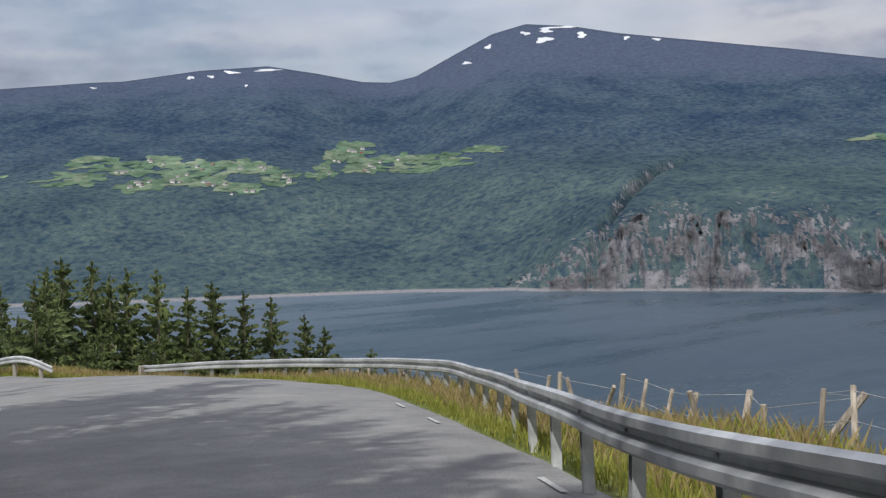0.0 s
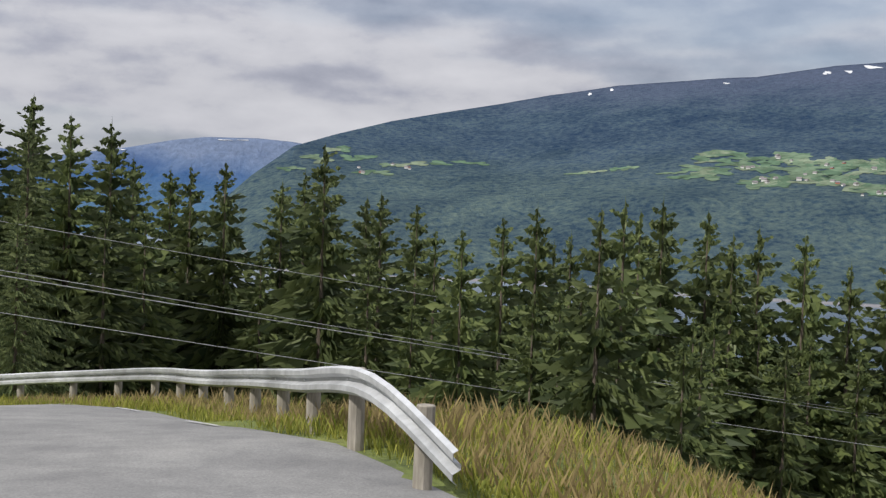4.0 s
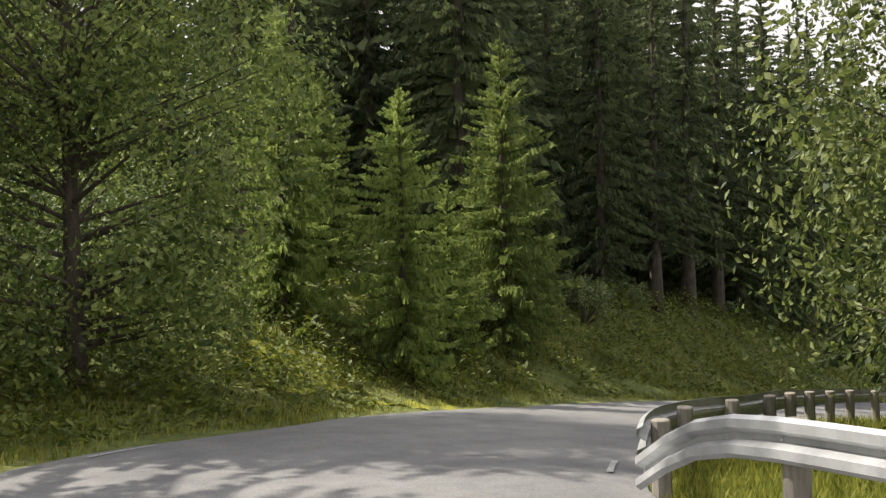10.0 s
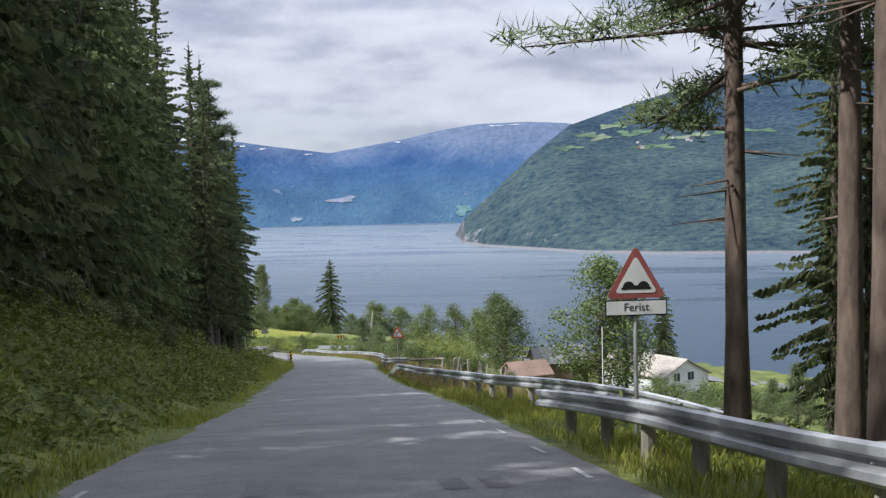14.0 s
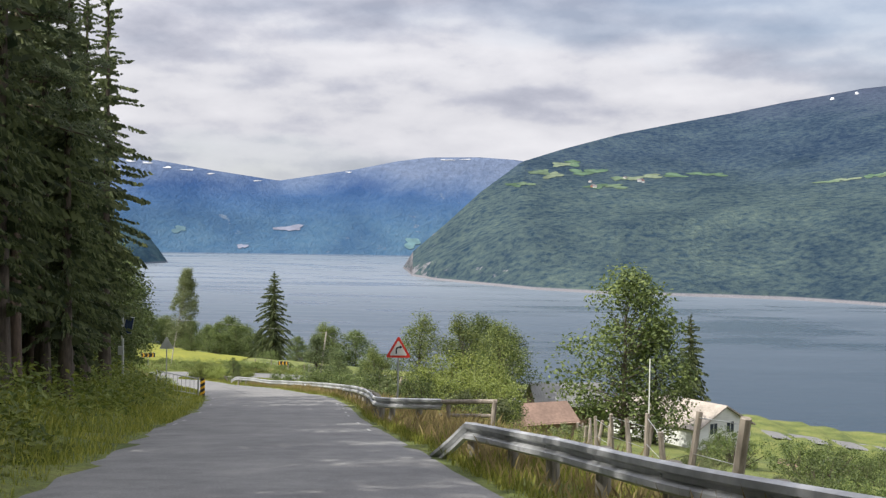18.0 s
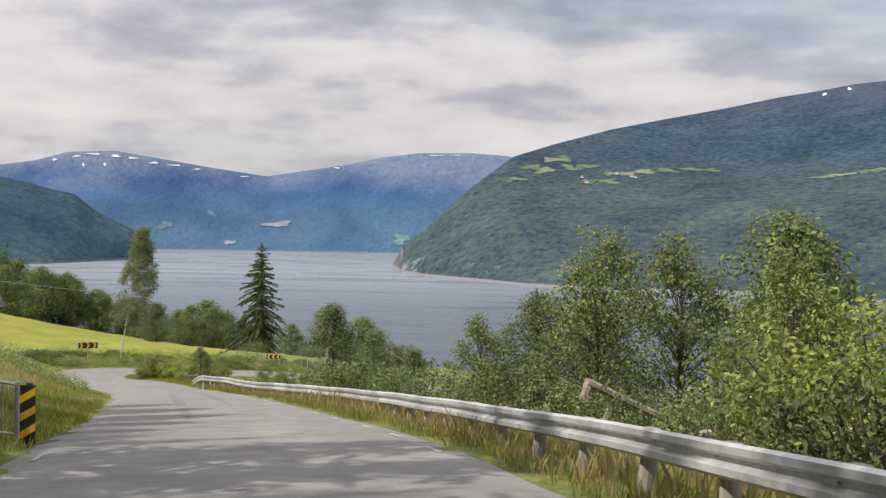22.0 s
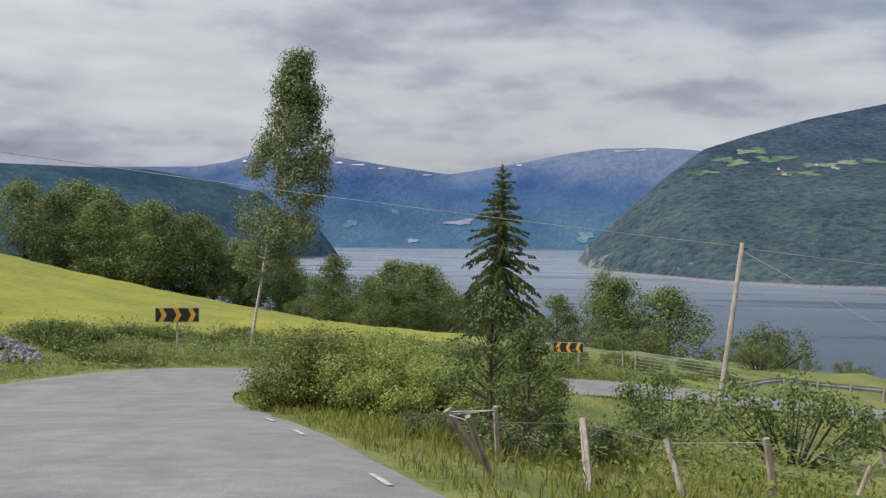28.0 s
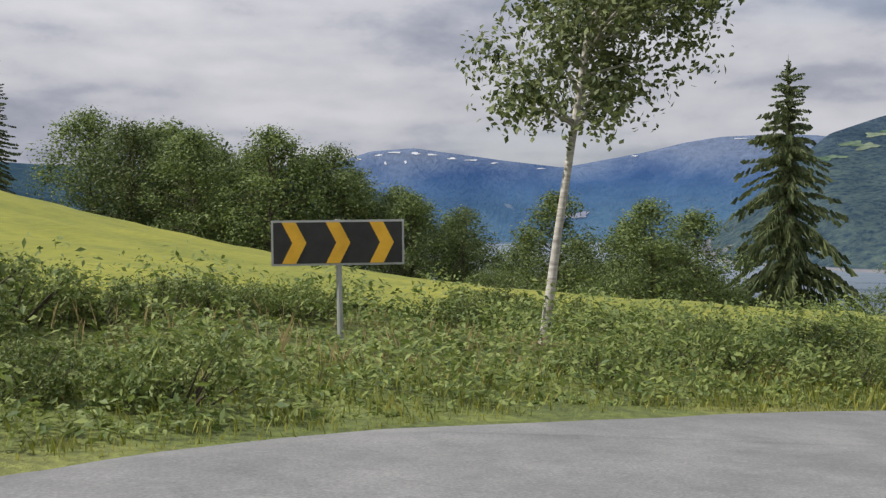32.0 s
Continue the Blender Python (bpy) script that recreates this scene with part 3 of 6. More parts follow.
# headland colours carry painted blue haze as well
M_CAPE = wood_material("hazy_shaded_headland", (0.028, 0.056, 0.095), (0.05, 0.085, 0.115), (0.08, 0.10, 0.13), (0.08, 0.10, 0.13), 500, 0.035)
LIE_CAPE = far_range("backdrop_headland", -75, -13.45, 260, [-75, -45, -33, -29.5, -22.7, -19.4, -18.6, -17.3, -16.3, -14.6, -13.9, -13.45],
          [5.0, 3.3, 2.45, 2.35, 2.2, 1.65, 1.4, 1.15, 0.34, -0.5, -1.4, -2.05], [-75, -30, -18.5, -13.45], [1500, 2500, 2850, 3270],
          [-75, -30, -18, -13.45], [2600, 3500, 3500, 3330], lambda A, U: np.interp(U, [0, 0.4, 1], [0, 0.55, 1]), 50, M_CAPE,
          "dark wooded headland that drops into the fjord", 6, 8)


# ---- trees ----
def cone_trunk(h, r0, r1, sides=8, bend=(0, 0), rings=6, power=2.0):
    v, f = [], []
    for k in range(rings + 1):
        u = k / rings
        r = r0 * (1 - u) + r1 * u + (0.35 * r0 * (1 - u * 8) if u < 0.125 else 0)
        for s in range(sides):
            a = 2 * math.pi * s / sides
            v.append((r * math.cos(a) + bend[0] * u ** power, r * math.sin(a) + bend[1] * u ** power, h * u - 0.3 * (k == 0)))
    for k in range(rings):
        for s in range(sides):
            a, b = k * sides + s, k * sides + (s + 1) % sides
            f.append((a, b, b + sides, a + sides))
    return v, f


def spruce_crown(rng, h, radius, low, levels, per, droop=0.35, twigs=6, ragged=0.25, fine=1.0):
    """Drooping branches all round the trunk, each a spray of hanging twig blades."""
    V, F = [], []

    def blade(*p):
        n = len(V)
        V.extend(p)
        F.append(tuple(range(n, n + len(p))))
    lobes = [rng.uniform(0, 6.28) for _ in range(3)]
    for k in range(levels):
        u = k / (levels - 1)
        step = (h - low) / levels
        shape = ((1 - u) ** 0.68) * (0.72 + 0.28 * min(1, u * 6))
        count = max(5, int(per * (1 - 0.45 * u)))
        off = rng.uniform(0, 6.28)
        for b in range(count):
            a = off + 2 * math.pi * b / count + rng.uniform(-0.4, 0.4)
            lobe = 1 + 0.16 * math.sin(2 * a + lobes[0]) * math.sin(5 * u + lobes[1]) + 0.10 * math.sin(3 * a + 9 * u + lobes[2])
            L = (radius * shape * lobe + 0.10) * rng.uniform(1 - ragged * 1.7, 1 + ragged * 0.45)
            ca, sa = math.cos(a), math.sin(a)
            lift = rng.uniform(-0.10, 0.12) + 0.55 * u ** 3
            nt = max(3, int(twigs * (0.4 + 0.6 * (1 - u))))
            zb = low + (h * 0.985 - low) * (u ** 0.92) + rng.uniform(-0.75, 0.75) * step
            dr = droop * rng.uniform(0.7, 1.35)

            def at(s, w=0.0, d=0.0):
                x = L * s
                zz = zb + L * (lift * s - dr * s * s * (1 - 0.6 * u) + 0.45 * max(0, s - 0.7) ** 2 * 4 * 0.5) - d
                return (x * ca - w * sa, x * sa + w * ca, zz)
            hang = fine * (0.10 + 0.10 * L) * rng.uniform(0.6, 1.3)
            for q in range(nt):
                s0 = 0.10 + 0.86 * (q + rng.uniform(-0.3, 0.3)) / nt
                wd = fine * (0.07 + 0.13 * L * (1.1 - s0)) * rng.uniform(0.6, 1.3)
                for sg in (-1, 1):
                    e = min(s0 + rng.uniform(0.9, 1.6) / nt, 1.06)
                    blade(at(s0), at(s0 + 0.35 / nt, 0.35 * sg * wd, -0.02 - 0.02 * L), at(e, sg * wd, hang * rng.uniform(0.2, 1.0)), at(s0 + 0.5 / nt, sg * wd * 0.5, hang * rng.uniform(0.5, 1.2)))
            blade(at(0.78, 0.05), at(0.78, -0.05), at(1.08, 0, 0.02))
            if b % 2 == 0:
                blade(at(0.02, 0, -0.3 * step), at(0.30, rng.uniform(-0.1, 0.1), -0.1 * step), at(0.36, rng.uniform(-0.1, 0.1), 0.6 * step), at(0.02, 0, 1.1 * step))
    blade((0.05, 0, h * 0.95), (-0.03, 0.05, h * 0.95), (0, 0, h * 1.02))
    blade((0, 0.05, h * 0.95), (0, -0.05, h * 0.95), (0, 0, h * 1.02))
    return V, F


def leaf_cloud(rng, centres, per, size, V, F, flat=0.6):
    """Small folded leaves round each clump centre (x, y, z, radius)."""
    rg = np.random.RandomState(rng.randrange(1 << 30))
    c = np.repeat(np.array(centres, float), per, axis=0)
    n = len(c)

    def unit(a):
        return a / (np.linalg.norm(a, axis=1)[:, None] + 1e-9)
    d = unit(rg.normal(0, 1, (n, 3)))
    q = c[:, 3] * np.where(rg.random_sample(n) < 0.75, rg.uniform(0.55, 1.05, n), rg.uniform(0.1, 0.6, n))
    p = c[:, :3] + d * q[:, None] * np.array([1, 1, 0.85])
    out = unit(d + rg.normal(0, flat, (n, 3)) + np.array([0, 0, 0.3]))
    t1 = unit(np.cross(out, rg.normal(0, 1, (n, 3))))
    t2 = np.cross(out, t1)
    s = (size * rg.uniform(0.65, 1.3, n))[:, None]
    v = np.stack([p - t1 * s, p + t2 * s * 0.55 + out * s * 0.15, p + t1 * s, p - t2 * s * 0.55 + out * s * 0.15], 1).reshape(-1, 3)
    k = len(V) + 4 * np.arange(n)[:, None]
    V.extend(map(tuple, v.tolist()))
    F.extend(map(tuple, (k + np.arange(4)).tolist()))


def limb(V, F, p, q, r0, r1, sides=5):
    p, q = Vector(p), Vector(q)
    d = (q - p).normalized()
    a = d.orthogonal().normalized()
    b = d.cross(a)
    n = len(V)
    for c, r in ((p, r0), (q, r1)):
        for s in range(sides):
            w = 2 * math.pi * s / sides
            V.append(tuple(c + a * (r * math.cos(w)) + b * (r * math.sin(w))))
    for s in range(sides):
        F.append((n + s, n + (s + 1) % sides, n + sides + (s + 1) % sides, n + sides + s))


def tree_proto(kind, seed, label, category, group, trunk_data, crown_data, trunk_mat, crown_mat, shade=False, limb_data=None):
    root = new(kind, None)
    part_mesh("trunk", mesh_of(kind + "_trunk", *trunk_data, [trunk_mat], True), root)
    if limb_data:
        tagged(part_mesh("limbwork", mesh_of(kind + "_limbwork", *limb_data, [trunk_mat], True), root, "thin branches inside the crown"), kind="stuff")
    part_mesh("crown", mesh_of(kind + "_crown", *crown_data, [crown_mat], shade), root)
    return tagged(root, label, category, group)


def make_spruce(seed, h, radius, low, levels, per, twigs, label, mat=None, group="spruces beside the road", ragged=0.25, droop=0.35, fine=1.0):
    rng = random.Random(seed)
    return tree_proto("spruce", seed, label, "tree", group, cone_trunk(h * 0.97, 0.012 * h + 0.05, 0.02), spruce_crown(rng, h, radius, low, levels, per, droop, twigs, ragged, fine), M_BARK, mat or M_SPRUCE)


def make_broadleaf(seed, h, spread, low, clumps, per, leaf, label, mat, bark, name="broadleaf_tree", group="", lean=(0, 0), upright=1.0, girth=1.0, core=9, fork=0.75, shift=0.0, power=2.0):
    rng = random.Random(seed)
    TV, TF = cone_trunk(h * 0.8, (0.013 * h + 0.03) * girth, 0.03, 8, [v * 0.8 ** power for v in lean], 6, power)
    cs, LV, LF = [], [], []
    for k in range(clumps):
        u = rng.random() ** 0.8
        z = low + (h - low) * u
        rr = spread * math.sin(math.pi * min(0.98, 0.12 + 0.86 * u ** upright)) ** 0.8
        a, q = rng.uniform(0, 6.28), math.sqrt(rng.random()) * rr
        c = (q * math.cos(a) + shift * math.sin(math.pi * u) + lean[0] * (z / h) ** power, q * math.sin(a) + lean[1] * (z / h) ** power, z, spread * rng.uniform(0.26, 0.44))
        cs.append(c)
        zt = min(z * fork, h * 0.75)
        uu = (zt / h) ** power
        limb(LV, LF, (lean[0] * uu, lean[1] * uu, zt), c[:3], 0.005 * h * girth * (1 - u) + 0.012, 0.006, 4)
    V, F = [], []
    leaf_cloud(rng, cs, per, leaf, V, F)
    leaf_cloud(rng, [(x, y, z, r * 0.75) for x, y, z, r in cs], core, leaf * 1.5, V, F)
    return tree_proto(name, seed, label, "tree", group, (TV, TF), (V, F), bark, mat, False, (LV, LF))


def make_bush(seed, h, spread, clumps, per, leaf, label, mat, group="roadside bushes"):
    rng = random.Random(seed)
    TV, TF, cs = [], [], []
    for k in range(clumps):
        a, q, u = rng.uniform(0, 6.28), math.sqrt(rng.random()) * spread, rng.random() ** 0.7
        z = h * (0.15 + 0.8 * u * (1 - 0.45 * (q / spread) ** 2))
        cs.append((q * math.cos(a), q * math.sin(a), z, 0.24 * min(h, spread) * rng.uniform(0.7, 1.3)))
        limb(TV, TF, (0.1 * math.cos(a), 0.1 * math.sin(a), -0.1), cs[-1][:3], 0.03, 0.008, 4)
    V, F = [], []
    leaf_cloud(rng, cs, per, leaf, V, F)
    leaf_cloud(rng, [(x, y, z, r * 0.7) for x, y, z, r in cs], 20, leaf * 1.2, V, F)
    root = new("bush", None)
    part_mesh("stem", mesh_of("bush_stems", TV, TF, [M_BARK], True), root)
    part_mesh("foliage", mesh_of("bush_foliage", V, F, [mat]), root)
    return tagged(root, label, "bush", group)


def make_pine(seed, h, label, crown_from=0.55, spread=2.6):
    rng = random.Random(seed)
    bend = (rng.uniform(-0.5, 0.5), rng.uniform(-0.5, 0.5))
    TV, TF = cone_trunk(h, 0.0075 * h + 0.05, 0.04, 9, bend, 8)
    cs, LV, LF = [], [], []
    for k in range(84):
        u = crown_from + (1 - crown_from) * rng.random()
        a = rng.uniform(0, 6.28)
        L = spread * (1.1 - 0.75 * (u - crown_from) / (1 - crown_from)) * rng.uniform(0.45, 1.0)
        p = (bend[0] * u * u, bend[1] * u * u, h * u)
        q = (p[0] + L * math.cos(a), p[1] + L * math.sin(a), p[2] + L * rng.uniform(-0.35, 0.2))
        limb(LV, LF, p, q, 0.045, 0.012, 4)
        for s in (0.4, 0.55, 0.7, 0.85, 1.0):
            cs.append((p[0] + (q[0] - p[0]) * s + rng.uniform(-0.2, 0.2), p[1] + (q[1] - p[1]) * s + rng.uniform(-0.2, 0.2), p[2] + (q[2] - p[2]) * s + 0.12, 0.40 * rng.uniform(0.7, 1.3)))
    for k in range(9):
        u, a = rng.uniform(0.2, crown_from), rng.uniform(0, 6.28)
        p = (bend[0] * u * u, bend[1] * u * u, h * u)
        limb(LV, LF, p, (p[0] + 0.9 * math.cos(a), p[1] + 0.9 * math.sin(a), p[2] - 0.1), 0.025, 0.006, 3)
    V, F = [], []
    for cx, cy, cz, r in cs:
        for _ in range(64):
            d = Vector((rng.gauss(0, 1), rng.gauss(0, 1), rng.gauss(0.35, 0.7))).normalized()
            w = d.orthogonal().normalized() * 0.020
            n = len(V)
            o = Vector((cx + rng.gauss(0, 0.16), cy + rng.gauss(0, 0.16), cz + rng.gauss(0, 0.09)))
            V.extend([tuple(o - w), tuple(o + w), tuple(o + d * r * 0.62)])
            F.append((n, n + 1, n + 2))
    return tree_proto("pine", seed, label, "tree", "tall pines beside the guard rail", (TV, TF), (V, F), M_PINEBARK, M_PINE, False, (LV, LF))


placed = []


def plant(proto, x, y, scale=1.0, turn=None, sink=0.15, tall=1.0):
    """Puts a tree or bush on the ground: the first one is the prototype itself, later ones are copies."""
    rng = random.Random(int(x * 131 + y * 977))
    turn = rng.uniform(0, 360) if turn is None else turn
    m = pose(x, y, gz(x, y) - sink, 0, 0, turn)
    ob = proto if proto.name not in placed else copy_thing(proto, m)
    placed.append(proto.name)
    ob.matrix_basis = m @ Matrix.Diagonal((scale, scale, scale * tall, 1))
    return ob


SPRUCES = [make_spruce(10 + i, 17, 3.1, 0.7, 50, 10, 15, "tall dark green spruce in the roadside forest", fine=0.55, ragged=0.22 + 0.05 * i) for i in range(3)]
SPARSE = [make_spruce(20 + i, 17, 2.2, 2.6, 42, 9, 14, "slim spruce with bare lower trunk in the forest", fine=0.55, ragged=0.4) for i in range(2)]
YOUNG = [make_spruce(30 + i, 6.5, 1.65, 0.2, 36, 12, 16, "young bright green spruce on the forest edge", M_YOUNG, "young spruces", 0.28, 0.12, 0.55) for i in range(2)]
BROAD = [make_broadleaf(40 + i, 9.5, 3.2, 0.3, 110, 80, 0.105, "leafy green broadleaf tree", M_LEAF, M_BARK, group="broadleaf trees") for i in range(2)]
FAR_SPRUCES = [make_spruce(15 + i, 17, 4.0, 0.4, 36, 11, 4, "tall dense spruce below the road", M_SPRUCE_FAR, ragged=0.14 + 0.05 * i, fine=1.25) for i in range(3)]
NEAR_BROAD = [make_broadleaf(45 + i, 10.0, 3.3, 0.3, 150, 300, 0.052, "dense leafy tree at the forest edge", M_LEAF_EDGE, M_BARK, group="broadleaf trees", core=70) for i in range(2)]
BUSHES = [make_bush(50, 2.2, 1.7, 36, 66, 0.05, "dense green roadside bush", M_LEAF), make_bush(51, 1.5, 1.3, 28, 70, 0.05, "low leafy green bush", M_BIRCH_LEAF),
          make_bush(52, 3.0, 2.3, 70, 110, 0.05, "light yellow-green willow bush behind the guard rail", M_LEAF_LIGHT)]
NEAR_BUSH = make_bush(55, 1.75, 1.35, 120, 190, 0.027, "dense light green bush inside the bend", M_LEAF_LIGHT)
NEAR_SPRUCES = [make_spruce(80 + i, 17, 3.0 + 0.3 * i, 0.4, 66, 12, 24, "tall dark spruce with hanging branch tips beside the road", fine=0.40, ragged=0.40, droop=0.5) for i in range(2)]
PINES = [make_pine(60 + i, 17, "tall pine with a reddish bare trunk beside the rail", 0.28 + 0.14 * i, 3.2 - 0.3 * i) for i in range(2)]
OLD_SPRUCE = make_spruce(25, 15.5, 3.3, 0.6, 44, 12, 10, "old ragged spruce with drooping grey-green branches", group="spruces beside the road", ragged=0.32, droop=0.6)

# ---- guard rails ----
W_PROFILE = [(0.0, 0.30), (0.045, 0.275), (0.045, 0.215), (-0.03, 0.175), (-0.03, 0.135), (0.045, 0.095), (0.045, 0.035), (0.0, 0.0)]


def arc_walk(pts, step):
    p = smooth_line(np.array(pts, float), 8)
    d = np.concatenate([[0], np.cumsum(np.linalg.norm(np.diff(p[:, :2], axis=0), axis=1))])
    s = np.arange(0, d[-1] + 1e-6, step)
    q = np.column_stack([np.interp(s, d, p[:, k]) for k in range(p.shape[1])])
    t = np.gradient(q[:, :2], axis=0)
    t /= np.linalg.norm(t, axis=1)[:, None]
    return q, t


def post_mesh(kind):
    bm = bmesh.new()
    if kind == "wood":
        bmesh.ops.create_cone(bm, cap_ends=True, segments=10, radius1=0.095, radius2=0.09, depth=1.25)
        bmesh.ops.bevel(bm, geom=[e for e in bm.edges if abs(e.verts[0].co.z - 0.625) < 1e-4 and abs(e.verts[1].co.z - 0.625) < 1e-4], offset=0.012, segments=1, affect="EDGES")
    else:
        # steel channel, open to one side
        prof = [(-0.06, -0.05), (0.06, -0.05), (0.06, 0.05), (0.048, 0.05), (0.048, -0.038), (-0.048, -0.038), (-0.048, 0.05), (-0.06, 0.05)]
        lo = [bm.verts.new((x, y, -0.625)) for x, y in prof]
        hi = [bm.verts.new((x, y, 0.625)) for x, y in prof]
        for i in range(8):
            bm.faces.new((lo[i], lo[(i + 1) % 8], hi[(i + 1) % 8], hi[i]))
        bm.faces.new(hi)
    me = bpy.data.meshes.new("post_" + kind)
    bm.to_mesh(me)
    bm.free()
    me.materials.append(M_POST if kind == "wood" else M_STEEL)
    return me


def bolt_mesh():
    bm = bmesh.new()
    bmesh.ops.create_icosphere(bm, subdivisions=1, radius=0.018)
    me = bpy.data.meshes.new("bolt")
    bm.to_mesh(me)
    bm.free()
    me.materials.append(M_STEEL)
    return me


POST_WOOD, POST_STEEL, BOLT = post_mesh("wood"), post_mesh("steel"), bolt_mesh()


def guard_rail(pts, kind, label, top=0.74, gap=2.0, drop_start=False, drop_end=False, flip=1, lean=0.0, fall=0.0, boxed=False):
    """A W-beam along pts (the road on its left), posts behind it."""
    tops = [p[2] for p in pts] if len(pts[0]) > 2 else None
    q, t = arc_walk(pts, 0.5)
    n = np.column_stack([-t[:, 1], t[:, 0]]) * flip
    base = ground(q[:, 0], q[:, 1])
    road_i, road_lat = nearest_on_road(q[:, 0], q[:, 1])
    base = np.where(np.abs(road_lat) < 7.5, np.maximum(base, ROAD[road_i, 2] + cross_fall(ROAD[road_i, 3], road_lat) - 0.10), base)
    for _ in range(60):
        base[1:-1] = 0.25 * base[:-2] + 0.5 * base[1:-1] + 0.25 * base[2:]
    s = np.arange(len(q)) * 0.5
    total = s[-1]
    if tops:
        base = q[:, 2] - top
    z = base + top - 0.30 + 0.006 * np.sin(s * 0.9)
    if drop_start:
        z -= 0.55 * (1 - eased(0, 3.0, s))
    if drop_end:
        z -= 0.6 * np.clip((s - total + 1.5) / 1.5, 0, 1)
    z -= fall * eased(total - 24.0, total, s)
    root = new("guard_rail", None)
    root.location = (q[0, 0], q[0, 1], base[0])
    o = np.array(root.location)
    bend = 0.008 * np.sin(s * 1.7) * np.sin(s * 0.35)
    v = []
    for i in range(len(q)):
        for back in (0.0, -0.006):
            for dx, dz in W_PROFILE:
                p = q[i, :2] + n[i] * (dx + back + bend[i])
                v.append((p[0] - o[0], p[1] - o[1], z[i] + dz - o[2]))
    f, w = [], len(W_PROFILE)
    for i in range(len(q) - 1):
        for k in range(w - 1):
            a, b = i * 2 * w + k, (i + 1) * 2 * w + k
            f.append((a, b, b + 1, a + 1))
            f.append((a + w + 1, b + w + 1, b + w, a + w))
        for k in (0, w - 1):
            a, b = i * 2 * w + k, (i + 1) * 2 * w + k
            f.append((a, a + w, b + w, b))
    part_mesh("beam", mesh_of("beam", v, f, [M_STEEL]), root, "dull galvanised steel W-beam")
    rng = random.Random(int(q[0, 0] * 10))
    for d in np.arange(1.0, total, gap):
        i = int(d / 0.5)
        p = q[i, :2] - n[i] * (0.14 if kind == "wood" else 0.09)
        ob = part_mesh("post", POST_WOOD if kind == "wood" else POST_STEEL, root, "weathered round wooden post" if kind == "wood" else "grey steel channel post")
        top_z = z[i] + (0.27 if kind == "wood" else 0.22)
        ob.matrix_basis = pose(p[0] - o[0], p[1] - o[1], top_z - 0.62 - o[2], rng.uniform(-2, 2) + lean, rng.uniform(-2, 2), math.degrees(math.atan2(n[i, 1], n[i, 0])) - 90)
        b = part_mesh("bolt", BOLT, root)
        pb = q[i, :2] + n[i] * (-0.022 + bend[i])
        b.location = (pb[0] - o[0], pb[1] - o[1], z[i] + 0.155 - o[2])
    if boxed:
        bm = bmesh.new()
        bmesh.ops.create_cube(bm, size=1.0, matrix=Matrix.Diagonal((0.16, 0.42, 0.78, 1)))
        bmesh.ops.bevel(bm, geom=bm.edges[:], offset=0.02, segments=1, affect="EDGES")
        end = part("end_terminal", bm, M_POST, root, "dark boxed end of the rail")
        end.matrix_basis = pose(q[-1, 0] - o[0], q[-1, 1] - o[1], z[-1] - 0.08 - o[2], 0, 0, math.degrees(math.atan2(n[-1, 1], n[-1, 0])) - 90)
    return tagged(root, label, "guard rail", "steel guard rails along the road")


guard_rail([(27.0, -152.6, 20.95), (31.4, -147.0, 20.05), (34.3, -142.9, 19.42), (37.9, -138.4, 18.78), (42.0, -133.2, 18.06), (46.0, -127.4, 17.35), (48.7, -121.1, 16.62), (50.1, -114.1, 15.90), (50.6, -108.6, 15.33), (50.3, -103.3, 14.76)],
           "steel", "grey steel guard rail on slim steel posts at the bend", gap=2.0, boxed=True)
guard_rail([(47.9, -100.2, 14.75), (47.4, -98.1, 15.10), (46.9, -95.0, 14.68), (46.5, -92.2, 14.26), (45.6, -87.9, 13.62), (44.1, -83.0, 12.93), (41.4, -79.4, 12.27), (37.9, -77.2, 11.74), (34.3, -75.6, 11.25), (31.0, -73.9, 10.83), (28.1, -72.1, 10.44), (25.3, -70.4, 10.01), (22.7, -68.5, 9.50), (20.1, -66.7, 9.07), (18.0, -65.5, 8.80), (16.0, -64.5, 8.58), (14.9, -63.8, 8.05)],
           "wood", "dented steel guard rail on wooden posts before the forest")
guard_rail([(14.8, -63.6), (14.2, -62.6), (13.6, -61.4), (13.1, -59.8), (12.7, -57.8), (11.8, -55), (10.8, -51.5), (10.1, -48), (9.7, -42.6), (8.9, -36), (8.2, -31), (7.5, -27.6)],
           "wood", "steel guard rail on dark wooden posts under the pines")
guard_rail([(11.8, -25.2), (9.2, -21.5), (7.2, -15.5), (5.9, -10), (4.7, -4.5), (3.7, 0), (3.0, 4), (2.45, 6.8), (1.95, 8.5), (1.4, 9.8)], "wood", "old dark steel guard rail with outward bent ends", top=0.68, drop_end=True)
guard_rail([(1.75, 20.0, -3.22), (0.85, 20.9, -3.36), (0.2, 22.4, -3.58), (-0.3, 25.0, -3.93), (-0.6, 28.2, -4.33), (-0.8, 31.6, -4.80), (-1.9, 40.1, -5.82), (-3.8, 50.6, -7.19), (-5.4, 58.7, -8.28), (-7.9, 68.2, -9.55), (-10.6, 77.3, -10.78), (-12.3, 82.0, -11.40), (-14.6, 89.4, -12.28), (-16.1, 92.9, -12.70), (-17.0, 94.4, -12.90), (-17.7, 95.6, -13.40)],
           "wood", "long steel guard rail on leaning wooden posts", top=0.70, lean=4)
guard_rail([(-11.5, 151.5), (-3, 155), (9, 158), (25, 160)], "wood", "light grey guard rail below the bend", drop_start=True)

# ---- forest and trees ----
rng = random.Random(7)


